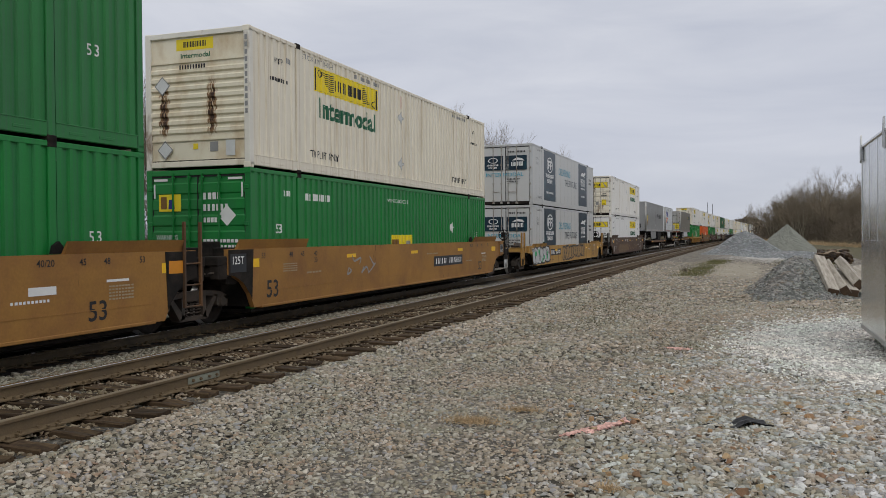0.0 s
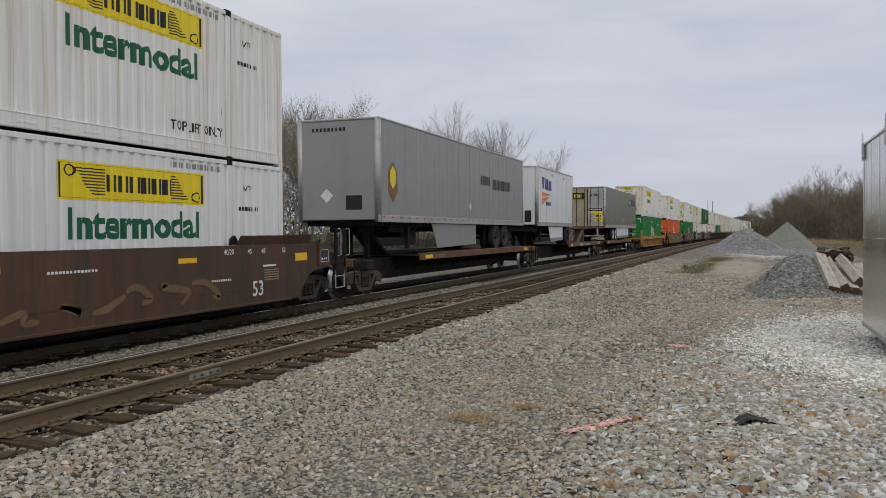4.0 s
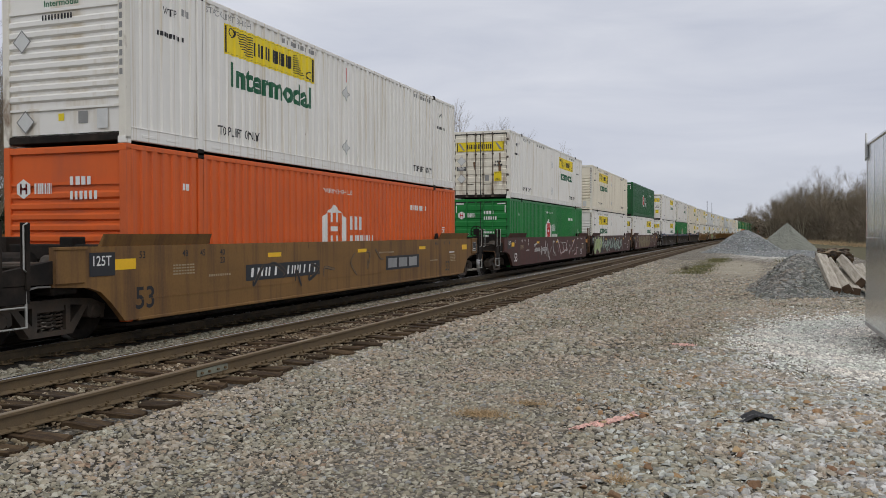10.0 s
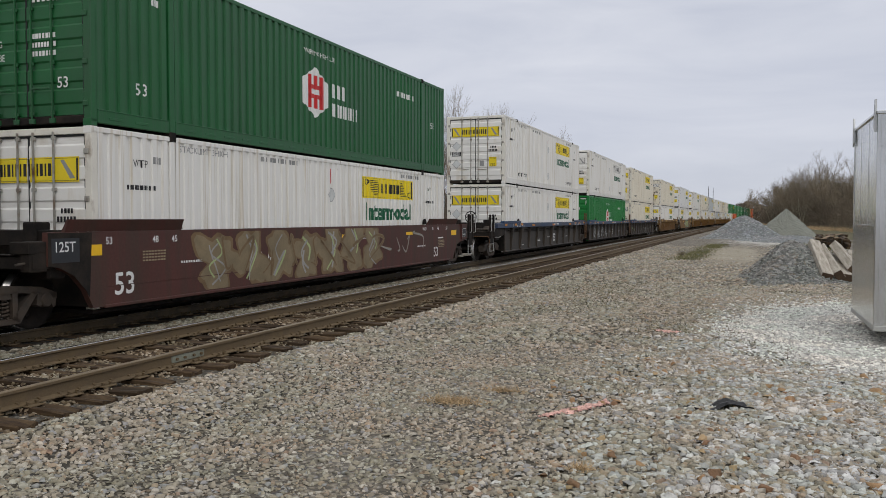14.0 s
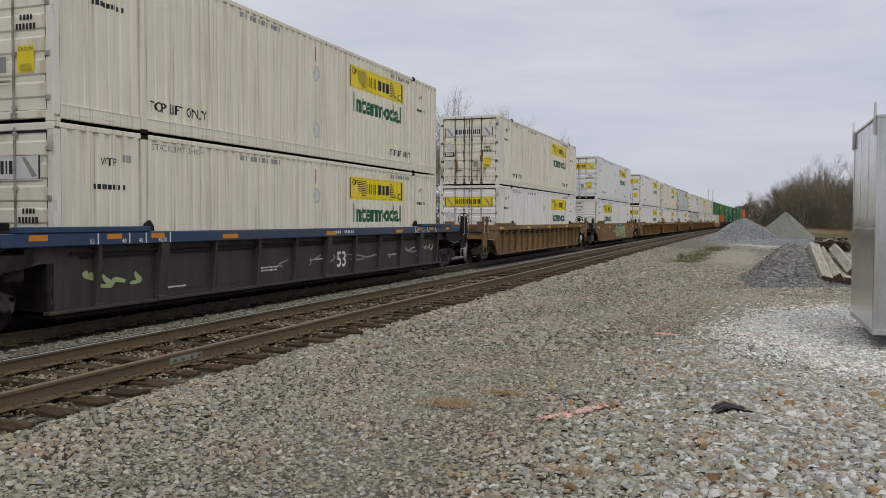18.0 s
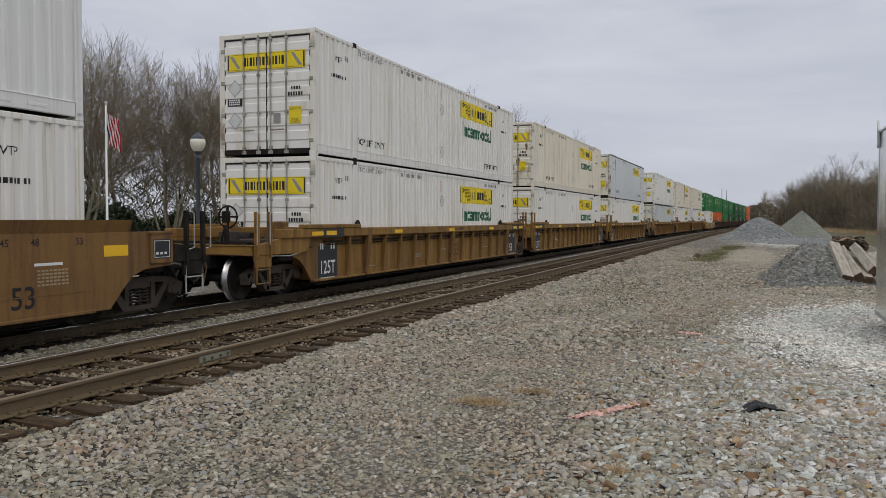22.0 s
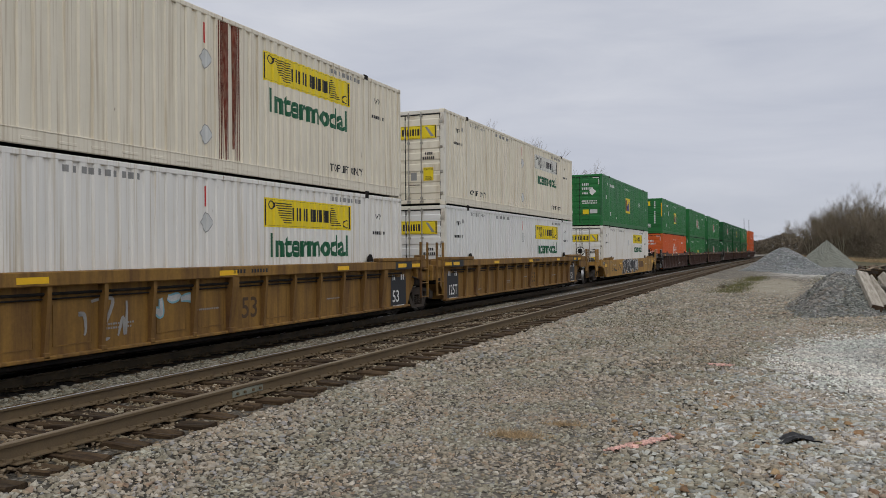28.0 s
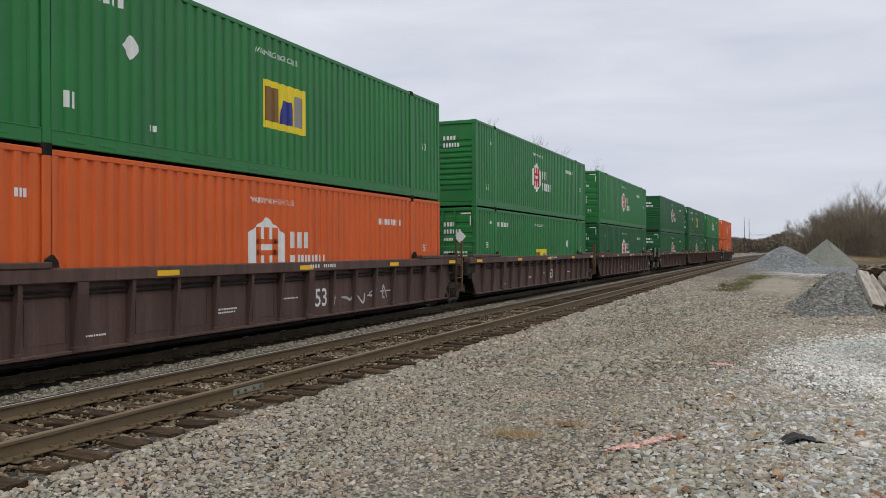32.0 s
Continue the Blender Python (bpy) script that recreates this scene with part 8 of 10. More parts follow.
def well_car(label, style, paint, near="coupled", far="coupled", chord=None, rails=False, brake=True, ink=None, panels=False, seed=1, reporting=(3.5, 6.0), mark_z=0.80, drop=0.0):
    """A well car: two deep sides with the well between them, and a truck under each end that has one."""
    car = thing("well_car", label, "rail car", group="cars of the train")
    chord, ink = chord or paint, ink or BLACK
    pn, cn = paint.name, chord.name
    nj, fj = near == "joint", far == "joint"
    r = random.Random(seed)
    part("well_floor", cached(("wfloor", pn), lambda: Mesh().box(-1.28, 1.28, 0.0, LEN, 0.17, 0.225).data("well_floor", SOOT)), None, car)
    for s in (-1, 1):
        if style == "smooth":
            pts = lower_edge(nj, fj) + [(17.25 if fj else 17.85, 1.47 - drop), (-1.10 if nj else -1.70, 1.47 - drop)]
            side = part("side_sill", cached(("ssill", pn, s, nj, fj, drop), lambda: Mesh().prism(pts, "x", *sorted((s * 1.40, s * 1.50))).data("side_sill", paint)), None, car)
            part("lower_lip", cached(("lip", pn, s), lambda: Mesh().box(*sorted((s * 1.38, s * 1.515)), 0.02, 16.13, 0.265, 0.32, 0.01).data("lower_lip", paint)), None, side)
            if s > 0:
                part("weld_seam", cached(("weld", pn), lambda: Mesh().box(1.499, 1.505, 0.1, 16.05, 0.600, 0.612).data("weld_seam", paint)), None, side)
                for e, sg, jn in ((0.0, -1, nj), (LEN, 1, fj)):
                    if jn:
                        part("end_plate", cached(("jplate", sg), lambda: Mesh().prism([(e + sg * a, z) for a, z in ((0.30, 0.46), (0.38, 0.58), (0.62, 0.82), (0.90, 0.95), (1.10, 0.98), (1.10, 1.46), (0.24, 1.46))], "x", 1.5005, 1.506).data("end_plate", SOOT)), None, side, "sooty plate over the shared truck")
                    else:
                        part("end_box", cached(("sbox", pn, sg, drop), lambda: Mesh().box(1.49, 1.545, *sorted((e + sg * 1.16, e + sg * 1.70)), 0.94 - drop * 0.2, 1.44 - drop, 0.012).box(1.49, 1.56, *sorted((e + sg * 1.12, e + sg * 1.72)), 1.43 - drop, 1.475 - drop, 0.006).data("end_box", paint)), None, side, "boxed end casting")
            for a, b in ((-0.75, 1.95), (14.2, 16.9)):
                part("top_flange", cached(("flange", pn, s, a, drop), lambda: Mesh().prism([(s * 1.40, 1.472 - drop), (s * 1.47, 1.472 - drop), (s * 1.54, 1.66 - drop * 1.2), (s * 1.51, 1.66 - drop * 1.2)], "y", a, b).data("top_flange", paint)), None, side)
        else:
            side = part("side_plate", cached(("splate", pn, s, nj, fj, drop), lambda: Mesh().prism(lower_edge(nj, fj, chord is not paint) + [(17.2 if fj else 17.85, 1.27 - drop), (-1.05 if nj else -1.70, 1.27 - drop)], "x", *sorted((s * 1.30, s * 1.345))).data("side_plate", paint)), None, car)
            part("top_chord", cached(("chord", cn, s, nj, fj, drop), lambda: Mesh().box(*sorted((s * 1.30, s * 1.515)), -1.15 if nj else -1.75, 17.3 if fj else 17.9, 1.27 - drop, 1.47 - drop, 0.014).data("top_chord", chord)), None, side)
            part("bottom_chord", cached(("bchord", pn, s), lambda: Mesh().box(*sorted((s * 1.29, s * 1.42)), -0.25, 16.4, 0.255, 0.31, 0.012).data("bottom_chord", paint)), None, side)
            if s > 0: part("conduit", cached(("conduit", pn, s, drop), lambda: Mesh().tube((s * 1.40, 0.2, 1.16 - drop), (s * 1.40, 15.9, 1.16 - drop), 0.024, n=6).tube((s * 1.375, 0.4, 1.09 - drop), (s * 1.375, 15.7, 1.09 - drop), 0.014, n=6).data("conduit", SOOT)), None, side, "dark brake pipes")
            step, y, i = (1.52 if chord is not paint else 1.03), (0.73 if chord is not paint else 0.35), 0
            hidden = Mesh()
            while y < 16.2:
                wide = (i - 1) % 4 == 0 if chord is not paint else (i - 2) % 6 == 0
                if panels and (y < 1.0 or y > 15.3):
                    y, i = y + step, i + 1
                    continue
                if s < 0:
                    hidden.prism([(-1.342, 0.30), (-1.40, 0.30), (-1.475, 1.10 - drop), (-1.48, 1.272 - drop), (-1.342, 1.272 - drop)], "y", y - 0.038, y + 0.038)
                    y, i = y + step, i + 1
                    continue
                part("rib", cached(("rib", pn, s, wide, drop), lambda: Mesh().prism([(s * 1.342, 0.30), (s * 1.40, 0.30), (s * (1.505 if wide else 1.475), 1.10 - drop), (s * (1.51 if wide else 1.48), 1.272 - drop), (s * 1.342, 1.272 - drop)], "y", -(0.10 if wide else 0.038), 0.10 if wide else 0.038).box(*sorted((s * 1.35, s * (1.45 if wide else 1.42))), -0.12 if wide else -0.055, 0.12 if wide else 0.055, 0.27, 0.36, 0.01).data("rib", paint)), None, side).location = (0, y, 0)
                if s > 0 and y < 15 and (i * 7 + seed) % 3:
                    part("panel_frame", cached(("pframe", pn, s, step, drop), lambda: Mesh().box(*sorted((s * 1.344, s * 1.352)), 0.16, step - 0.16, 0.42, 0.435).box(*sorted((s * 1.344, s * 1.352)), 0.16, 0.175, 0.435, 1.0 - drop).box(*sorted((s * 1.344, s * 1.352)), step - 0.175, step - 0.16, 0.435, 1.0 - drop).data("panel_frame", paint)), None, side).location = (0, y, 0)
                y, i = y + step, i + 1
            if s < 0:
                part("ribs", hidden, paint, side)["kind"] = "stuff"
            for a, b in ((-0.9, 1.85), (14.3, 17.0)):
                part("chord_cap", cached(("cap", cn, s, a, drop), lambda: Mesh().box(*sorted((s * 1.38, s * 1.53)), a, b, 1.472 - drop, 1.56 - drop, 0.012).data("chord_cap", chord)), None, side)
        for y in (1.98, 14.17):
            part("container_guide", cached(("guide", s, y, drop), lambda: Mesh().prism([(y - 0.12, 1.48 - drop), (y + 0.12, 1.48 - drop), (y + 0.10, 1.57 - drop), (y + 0.02, 1.66 - drop), (y - 0.08, 1.60 - drop)], "x", *sorted((s * 1.33, s * 1.39))).data("container_guide", SOOT)), None, car)
    end_gear(car, paint, drop, -1, 0.0, nj, rails, brake)
    end_gear(car, paint, drop, 1, LEN, fj, rails, False)
    add_truck(car, -1.65 if nj else -1.38)
    if not fj:
        add_truck(car, LEN + 1.38)
    # reflectors, stencils and data on the side
    skin = 1.504 if style == "smooth" else 1.519
    z0, z1 = (1.18 - drop, 1.27 - drop) if style == "smooth" else (1.31 - drop, 1.40 - drop)
    ys = (-0.55, 3.9, 8.1, 12.3, 16.3)
    for i, y in enumerate(ys):
        if chord is not paint and i in (0, 4):
            continue
        plates(car, "reflector", [rect(y, y + 0.52, z0 - (0.08 if i in (0, 4) and style == "smooth" else 0), z1)], REFLECT if chord is paint else ORANGE_TAPE, skin, "reflector patch")
    if style == "smooth":
        stencil(car, "53", 0.35, 0.22 if nj else -0.06, 0.46, ink)
        stencil(car, "53", 0.30, 14.6, 0.45, ink)
        for k, (s_, y) in enumerate((("53", 0.05), ("48", 1.15), ("45", 1.65), ("40", 2.25), ("20", 2.25))):
            stencil(car, s_, 0.11, y, 1.27 - drop - (0.15 if k == 4 else 0), ink)
        plates(car, "reporting_plate", [rect(reporting[0] - 0.1, reporting[1] + 0.1, mark_z - 0.07, mark_z + 0.25)], BLACK_PANEL if ink is BLACK else paint, skin - 0.0012, "dark painted plate")
        plates(car, "reporting_mark", marks(reporting[0], reporting[0] + (reporting[1] - reporting[0]) * 0.42, mark_z, mark_z + 0.18, 4, seed) + marks(reporting[0] + (reporting[1] - reporting[0]) * 0.50, reporting[1], mark_z, mark_z + 0.18, 6, seed), WHITE_INK, skin, "painted reporting-mark bars")
        plates(car, "small_print", bars(1.9, 2.6, 0.88, 0.92, 10, 0.7, seed) + bars(9.4, 10.4, 1.13, 1.17, 14, 0.7, seed + 1) + bars(13.2, 13.9, 0.80, 0.84, 10, 0.7, seed), WHITE_INK if r.random() < 0.5 else DUN_INK, skin, "lines of small print")
        if not fj:
            plates(car, "data_panel", [rect(17.36, 17.78, 1.02 - drop * 0.3, 1.34 - drop)], BLACK_PANEL, 1.5465, "black data panel")
            plates(car, "panel_print", ring(rect(17.38, 17.76, 1.04 - drop * 0.3, 1.32 - drop), 0.93) + bars(17.42, 17.72, 1.09 - drop * 0.3, 1.13 - drop * 0.3, 3, 0.7, 4), WHITE_INK, 1.548, "white panel frame and print")
        else:
            plates(car, "reflector", [rect(16.48, 16.95, 1.08, 1.30)], ORANGE_TAPE, 1.5075, "orange reflector patch")
        if seed in (1, 13):
            plates(car, "label", [rect(13.5, 14.0, 0.90, 1.02)], WHITE_INK, skin, "white paint patch")
        plates(car, "label", [rect(15.0, 15.5, 1.02, 1.06)], WHITE_INK, skin, "white strip label")
        plates(car, "small_print", [q for i in range(5) for q in bars(15.05, 15.62, 0.74 + 0.05 * i, 0.765 + 0.05 * i, 8, 0.8, seed + i)] + [q for i in range(4) for q in bars(0.9, 1.5, 0.96 + 0.05 * i, 0.985 + 0.05 * i, 8, 0.8, seed + i)], DUN_INK, skin, "lines of faded print")
        for s_, y in (("53", 15.75), ("48", 14.95), ("45", 14.45), ("40/20", 13.65)):
            stencil(car, s_, 0.10, y, 1.30 - drop, ink)
        plates(car, "data_panel", [rect(-1.04, -0.50, 1.02 - drop * 0.3, 1.38 - drop)], BLACK_PANEL, skin + 0.0030, "black data panel")
        stencil(car, "125T", 0.15, -1.0, 1.18 - drop * 0.8, WHITE_INK, skin + 0.0045, 0.42)
    else:
        sp = 1.349
        plates(car, "reporting_mark", bars(reporting[0] + 5, reporting[0] + 5.4, 1.34 - drop, 1.41 - drop, 4, 0.62, seed) + bars(reporting[0] + 5.55, reporting[0] + 6.1, 1.34 - drop, 1.41 - drop, 6, 0.62, seed), ink, skin, "painted reporting-mark bars")
        plates(car, "small_print", bars(5.5, 6.2, 0.64, 0.67, 14, 0.75, seed) + bars(5.5, 6.15, 0.58, 0.61, 13, 0.75, seed) + bars(7.7, 8.3, 0.72, 0.75, 12, 0.75, seed) + bars(12.1, 12.8, 0.67, 0.70, 14, 0.75, seed) + bars(2.5, 3.0, 0.46, 0.49, 10, 0.75, seed), WHITE_INK if ink is WHITE_INK else STENCIL_GREY, sp, "lines of small print")
        stencil(car, "53", 0.38, 8.95, 0.50, ink if ink is WHITE_INK else FAINT_INK, sp)
        if chord is not paint:
            for e, f in ((0.0, 1.0), (LEN, -1.0)):
                for k, (a, s_) in enumerate(((0.62, "53"), (1.32, "48"), (1.72, "45"), (2.34, "40/20"))):
                    plates(car, "divider", [rect(*sorted((e + f * a, e + f * (a + 0.03))), 1.285, 1.455)], WHITE_INK, skin, "white dividing line")
                    stencil(car, s_, 0.07, (e + a - (0.30 if k == 3 else 0.16)) if f > 0 else (e - a + 0.04), 1.295, WHITE_INK, skin)
                for a in (-0.7, 0.82, 1.86):
                    plates(car, "reflector", [rect(*sorted((e + f * a, e + f * (a + 0.34))), 1.36, 1.445)], ORANGE_TAPE, skin + 0.001, "orange reflector patch")
        if panels:
            for a in (0.0, 15.35):
                plates(car, "stencil_panel", [rect(a, a + 0.92, 0.33, 1.06)], BLACK_PANEL, sp - 0.001, "black stencil panel")
                stencil(car, "125T" if a < 1 else "53", 0.30, a + 0.08, 0.42, WHITE_INK, sp + 0.002, 0.74 if a < 1 else 0.40)
                plates(car, "panel_print", bars(a + 0.1, a + 0.28, 0.98, 1.12, 2, 0.7, 3) + bars(a + 0.6, a + 0.84, 0.98, 1.12, 2, 0.7, 3) + bars(a + 0.12, a + 0.8, 0.28, 0.33, 9, 0.8, 4), WHITE_INK, sp + 0.002, "white panel print")
                plates(car, "chord_patch", [rect(a - 0.05, a + 0.95, 1.26, 1.46)], BLACK_PANEL, 1.518, "black chord patch")
                plates(car, "reflector", [rect(a + 0.1, a + 0.6, 1.31, 1.41)], REFLECT, 1.521, "yellow reflector")
    return car


def tyre_mesh(x, y, z, r, w):
    return Mesh().lathe([(r * 0.62, x - w * 0.4), (r * 0.93, x - w * 0.5), (r, x - w * 0.38), (r, x + w * 0.38), (r * 0.93, x + w * 0.5), (r * 0.62, x + w * 0.4), (r * 0.62, x - w * 0.4)], 28, "x", (0, y, z))


def road_wheels(tr, ys, rim, z=0.50):
    for y in ys:
        for s in (-1, 1):
            w = part("wheel", tyre_mesh(s * 1.12, y, z, 0.50, 0.27), RUBBER, tr, "black dual tyre", True)
            part("rim", Mesh().lathe([(0.0, s * 1.14), (0.10, s * 1.16), (0.13, s * 1.11), (0.22, s * 1.10), (0.27, s * 1.23), (0.315, s * 1.245), (0.315, s * 1.0), (0.0, s * 1.0)], 22, "x", (0, y, z)), rim, w, "wheel rim", True)
            part("hub", Mesh().lathe([(0.0, s * 1.25), (0.07, s * 1.24), (0.10, s * 1.16), (0.10, s * 1.1)], 12, "x", (0, y, z)), SOOT, w)
            part("wheel", tyre_mesh(s * 0.80, y, z, 0.50, 0.27), RUBBER, tr, "inner dual tyre", True)
        part("axle", Mesh().tube((-1.1, y, z), (1.1, y, z), 0.07).box(-0.6, 0.6, y - 0.1, y + 0.1, z + 0.1, z + 0.42), SOOT, tr)


LIP_TAN = mat("worn_tan_steel", (0.24, 0.175, 0.11), 0.75, vary=0.25, scale=1.2, stretch=(1, 0.4, 1), dirt=(0.10, 0.06, 0.035), dirt_at=0.55, dirt_scale=2, bump=0.1)
STAINED_DOOR = mat("yellowed_door_paint", (0.40, 0.35, 0.23), 0.5, 0.1, vary=0.1, scale=0.9, dirt=(0.20, 0.12, 0.06), dirt_at=0.62, dirt_scale=1.4, dirt_stretch=(5, 1, 0.4), bump=0.03)


def trailer(label, y0, y1, skin_mat, nose, wheels_at, rim, skirt, legs, side_art, end_art, rear_near, base=1.02):
    """A road trailer standing on its tyres; origin on the deck at its leading end."""
    tr = thing("road_trailer", label, "trailer", group="road trailers on flat cars")
    zf, zt = 2.06 - base, 4.90 - base
    n = skin_mat.name
    part("body", Mesh().box(-1.27, 1.27, y0 + 0.03, y1 - 0.03, zf, zt - 0.02, 0.02), skin_mat, tr)
    part("roof", Mesh().box(-1.29, 1.29, y0, y1, zt - 0.06, zt, 0.015), GALV_DULL, tr, "dull metal roof edge")
    for s in (-1, 1):
        part("bottom_rail", Mesh().box(*sorted((s * 1.24, s * 1.295)), y0, y1, zf - 0.06, zf + 0.14, 0.01), GALV_DULL, tr, "dirty metal bottom rail")
        m = Mesh()
        y = y0 + 0.65
        while y < y1 - 0.3:
            m.box(*sorted((s * 1.266, s * 1.276)), y - 0.009, y + 0.009, zf + 0.14, zt - 0.06)
            y += 1.22
        part("wall_seam", m, GALV_DULL, tr)["kind"] = "stuff"
        m = Mesh()
        y = y0 + 0.2
        while y < y1 - 0.3:
            m.box(*sorted((s * 1.29, s * 1.2985)), y, y + 0.16, zf + 0.06, zf + 0.10)
            y += 0.62
        part("marker_tape", m, RED_INK, tr, "red and white marker tape")["kind"] = "stuff"
        for y in (y0, y1):
            part("corner_post", Mesh().tube((s * 1.2, y + (0.09 if y == y0 else -0.09), zf - 0.05), (s * 1.2, y + (0.09 if y == y0 else -0.09), zt - 0.02), 0.098, n=14), nose if y == (y0 if not rear_near else y1) else GALV_DULL, tr, "rounded metal corner post", True)
    part("underframe", Mesh().box(-1.1, 1.1, y0 + 0.3, y1 - 0.3, zf - 0.16, zf - 0.04).box(-0.5, -0.4, y0 + 0.5, y1 - 0.5, zf - 0.32, zf - 0.1).box(0.4, 0.5, y0 + 0.5, y1 - 0.5, zf - 0.32, zf - 0.1), SOOT, tr)
    part("crossmembers", functools.reduce(lambda m, y: m.box(-1.18, 1.18, y, y + 0.05, zf - 0.14, zf - 0.05), np.arange(y0 + 0.4, y1 - 0.3, 0.32), Mesh()), SOOT, tr)["kind"] = "stuff"
    if legs is not None:
        part("upper_coupler", Mesh().box(-0.95, 0.95, legs - 1.2, legs + 0.5, zf - 0.34, zf - 0.12, 0.02).box(-0.6, 0.6, legs + 0.5, legs + 1.3, zf - 0.5, zf - 0.14, 0.02), SOOT, tr, "sooty coupler frame under the nose")
    road_wheels(tr, wheels_at, rim)
    for s in (-1, 1):
        if skirt:
            part("side_skirt", Mesh().prism([(skirt[0], zf - 0.07), (skirt[1], zf - 0.07), (skirt[1], 0.30), (skirt[0] + 0.5, 0.22)], "x", *sorted((s * 1.20, s * 1.225))), skirt[2], tr, "side skirt panel")
            part("skirt_edge", Mesh().prism([(skirt[0] + 0.32, 0.40), (skirt[1], 0.42), (skirt[1], 0.28), (skirt[0] + 0.5, 0.20)], "x", *sorted((s * 1.198, s * 1.232))), GREY_TRAILER, tr, "grey rubber skirt edge")
        if legs is not None:
            part("landing_leg", Mesh().box(*sorted((s * 0.95, s * 1.08)), legs - 0.07, legs + 0.07, 0.25, zf - 0.1, 0.01).tube((s * 1.0, legs, 0.5), (s * 1.0, legs + 0.9, zf - 0.15), 0.03).box(*sorted((s * 0.88, s * 1.15)), legs - 0.16, legs + 0.16, 0.22, 0.25), SOOT, tr)
    for nm, polys, material, lift, lab in side_art:
        part(nm, on_ribs([[(y, z - base) for y, z in p] for p in polys], lift, 1.277, False), material, tr, lab)
    if rear_near:
        for k, (a, b) in enumerate(((-1.12, -0.01), (0.01, 1.12))):
            d = part("door", Mesh().box(a, b, y0 - 0.015, y0 + 0.04, zf + 0.05, zt - 0.13, 0.01), (STAINED_DOOR, rear_near)[k], tr, ("yellowed rear door", "grey rear door")[k])
            for z in np.linspace(zf + 0.25, zt - 0.35, 5):
                xh = a - 0.06 if k == 0 else b - 0.04
                part("hinge", Mesh().box(xh, xh + 0.10, y0 - 0.03, y0 + 0.01, z - 0.04, z + 0.04, 0.01), RUST_CAR, d, "rusty hinge")
            part("seal", Mesh().box(b - 0.03 if k == 0 else a, b if k == 0 else a + 0.03, y0 - 0.022, y0 - 0.012, zf + 0.06, zt - 0.14), RUBBER, d)
            for x in ((a + 0.35, b - 0.2) if k == 0 else (a + 0.2, b - 0.35)):
                part("lock_bar", Mesh().tube((x, y0 - 0.045, zf + 0.02), (x, y0 - 0.045, zt - 0.1), 0.02, n=8).box(x - 0.05, x + 0.05, y0 - 0.05, y0 - 0.015, zf + 0.4, zf + 0.46).box(x - 0.05, x + 0.05, y0 - 0.05, y0 - 0.015, zt - 0.7, zt - 0.64), SOOT, d, "dark locking rod")
        part("bumper", Mesh().box(-1.15, 1.15, y0 + 0.02, y0 + 0.12, 0.38, 0.48, 0.01).box(-0.75, -0.65, y0 + 0.02, y0 + 0.12, 0.45, zf).box(0.65, 0.75, y0 + 0.02, y0 + 0.12, 0.45, zf), GALV_DULL, tr, "grey steel rear guard")
        for x in (-1.0, -0.4, 0.2, 0.8):
            part("marker_tape", Mesh().box(x, x + 0.28, y0 + 0.012, y0 + 0.021, 0.40, 0.46), RED_INK, tr, "red marker tape")
        part("rear_sill", Mesh().box(-1.25, 1.25, y0 - 0.01, y0 + 0.1, zf - 0.12, zf + 0.05, 0.01), RUST_CAR, tr, "rusty rear sill")
        part("tail_light", Mesh().box(-1.0, -0.7, y0 - 0.02, y0, zf - 0.07, zf - 0.01).box(0.7, 1.0, y0 - 0.02, y0, zf - 0.07, zf - 0.01), RED_INK, tr, "red tail lights")
    for nm, polys, material, lift, lab in end_art:
        part(nm, on_end([[(x, z - base) for x, z in p] for p in polys], y0 - (0.015 if rear_near else -0.03), lift), material, tr, lab)
    return tr


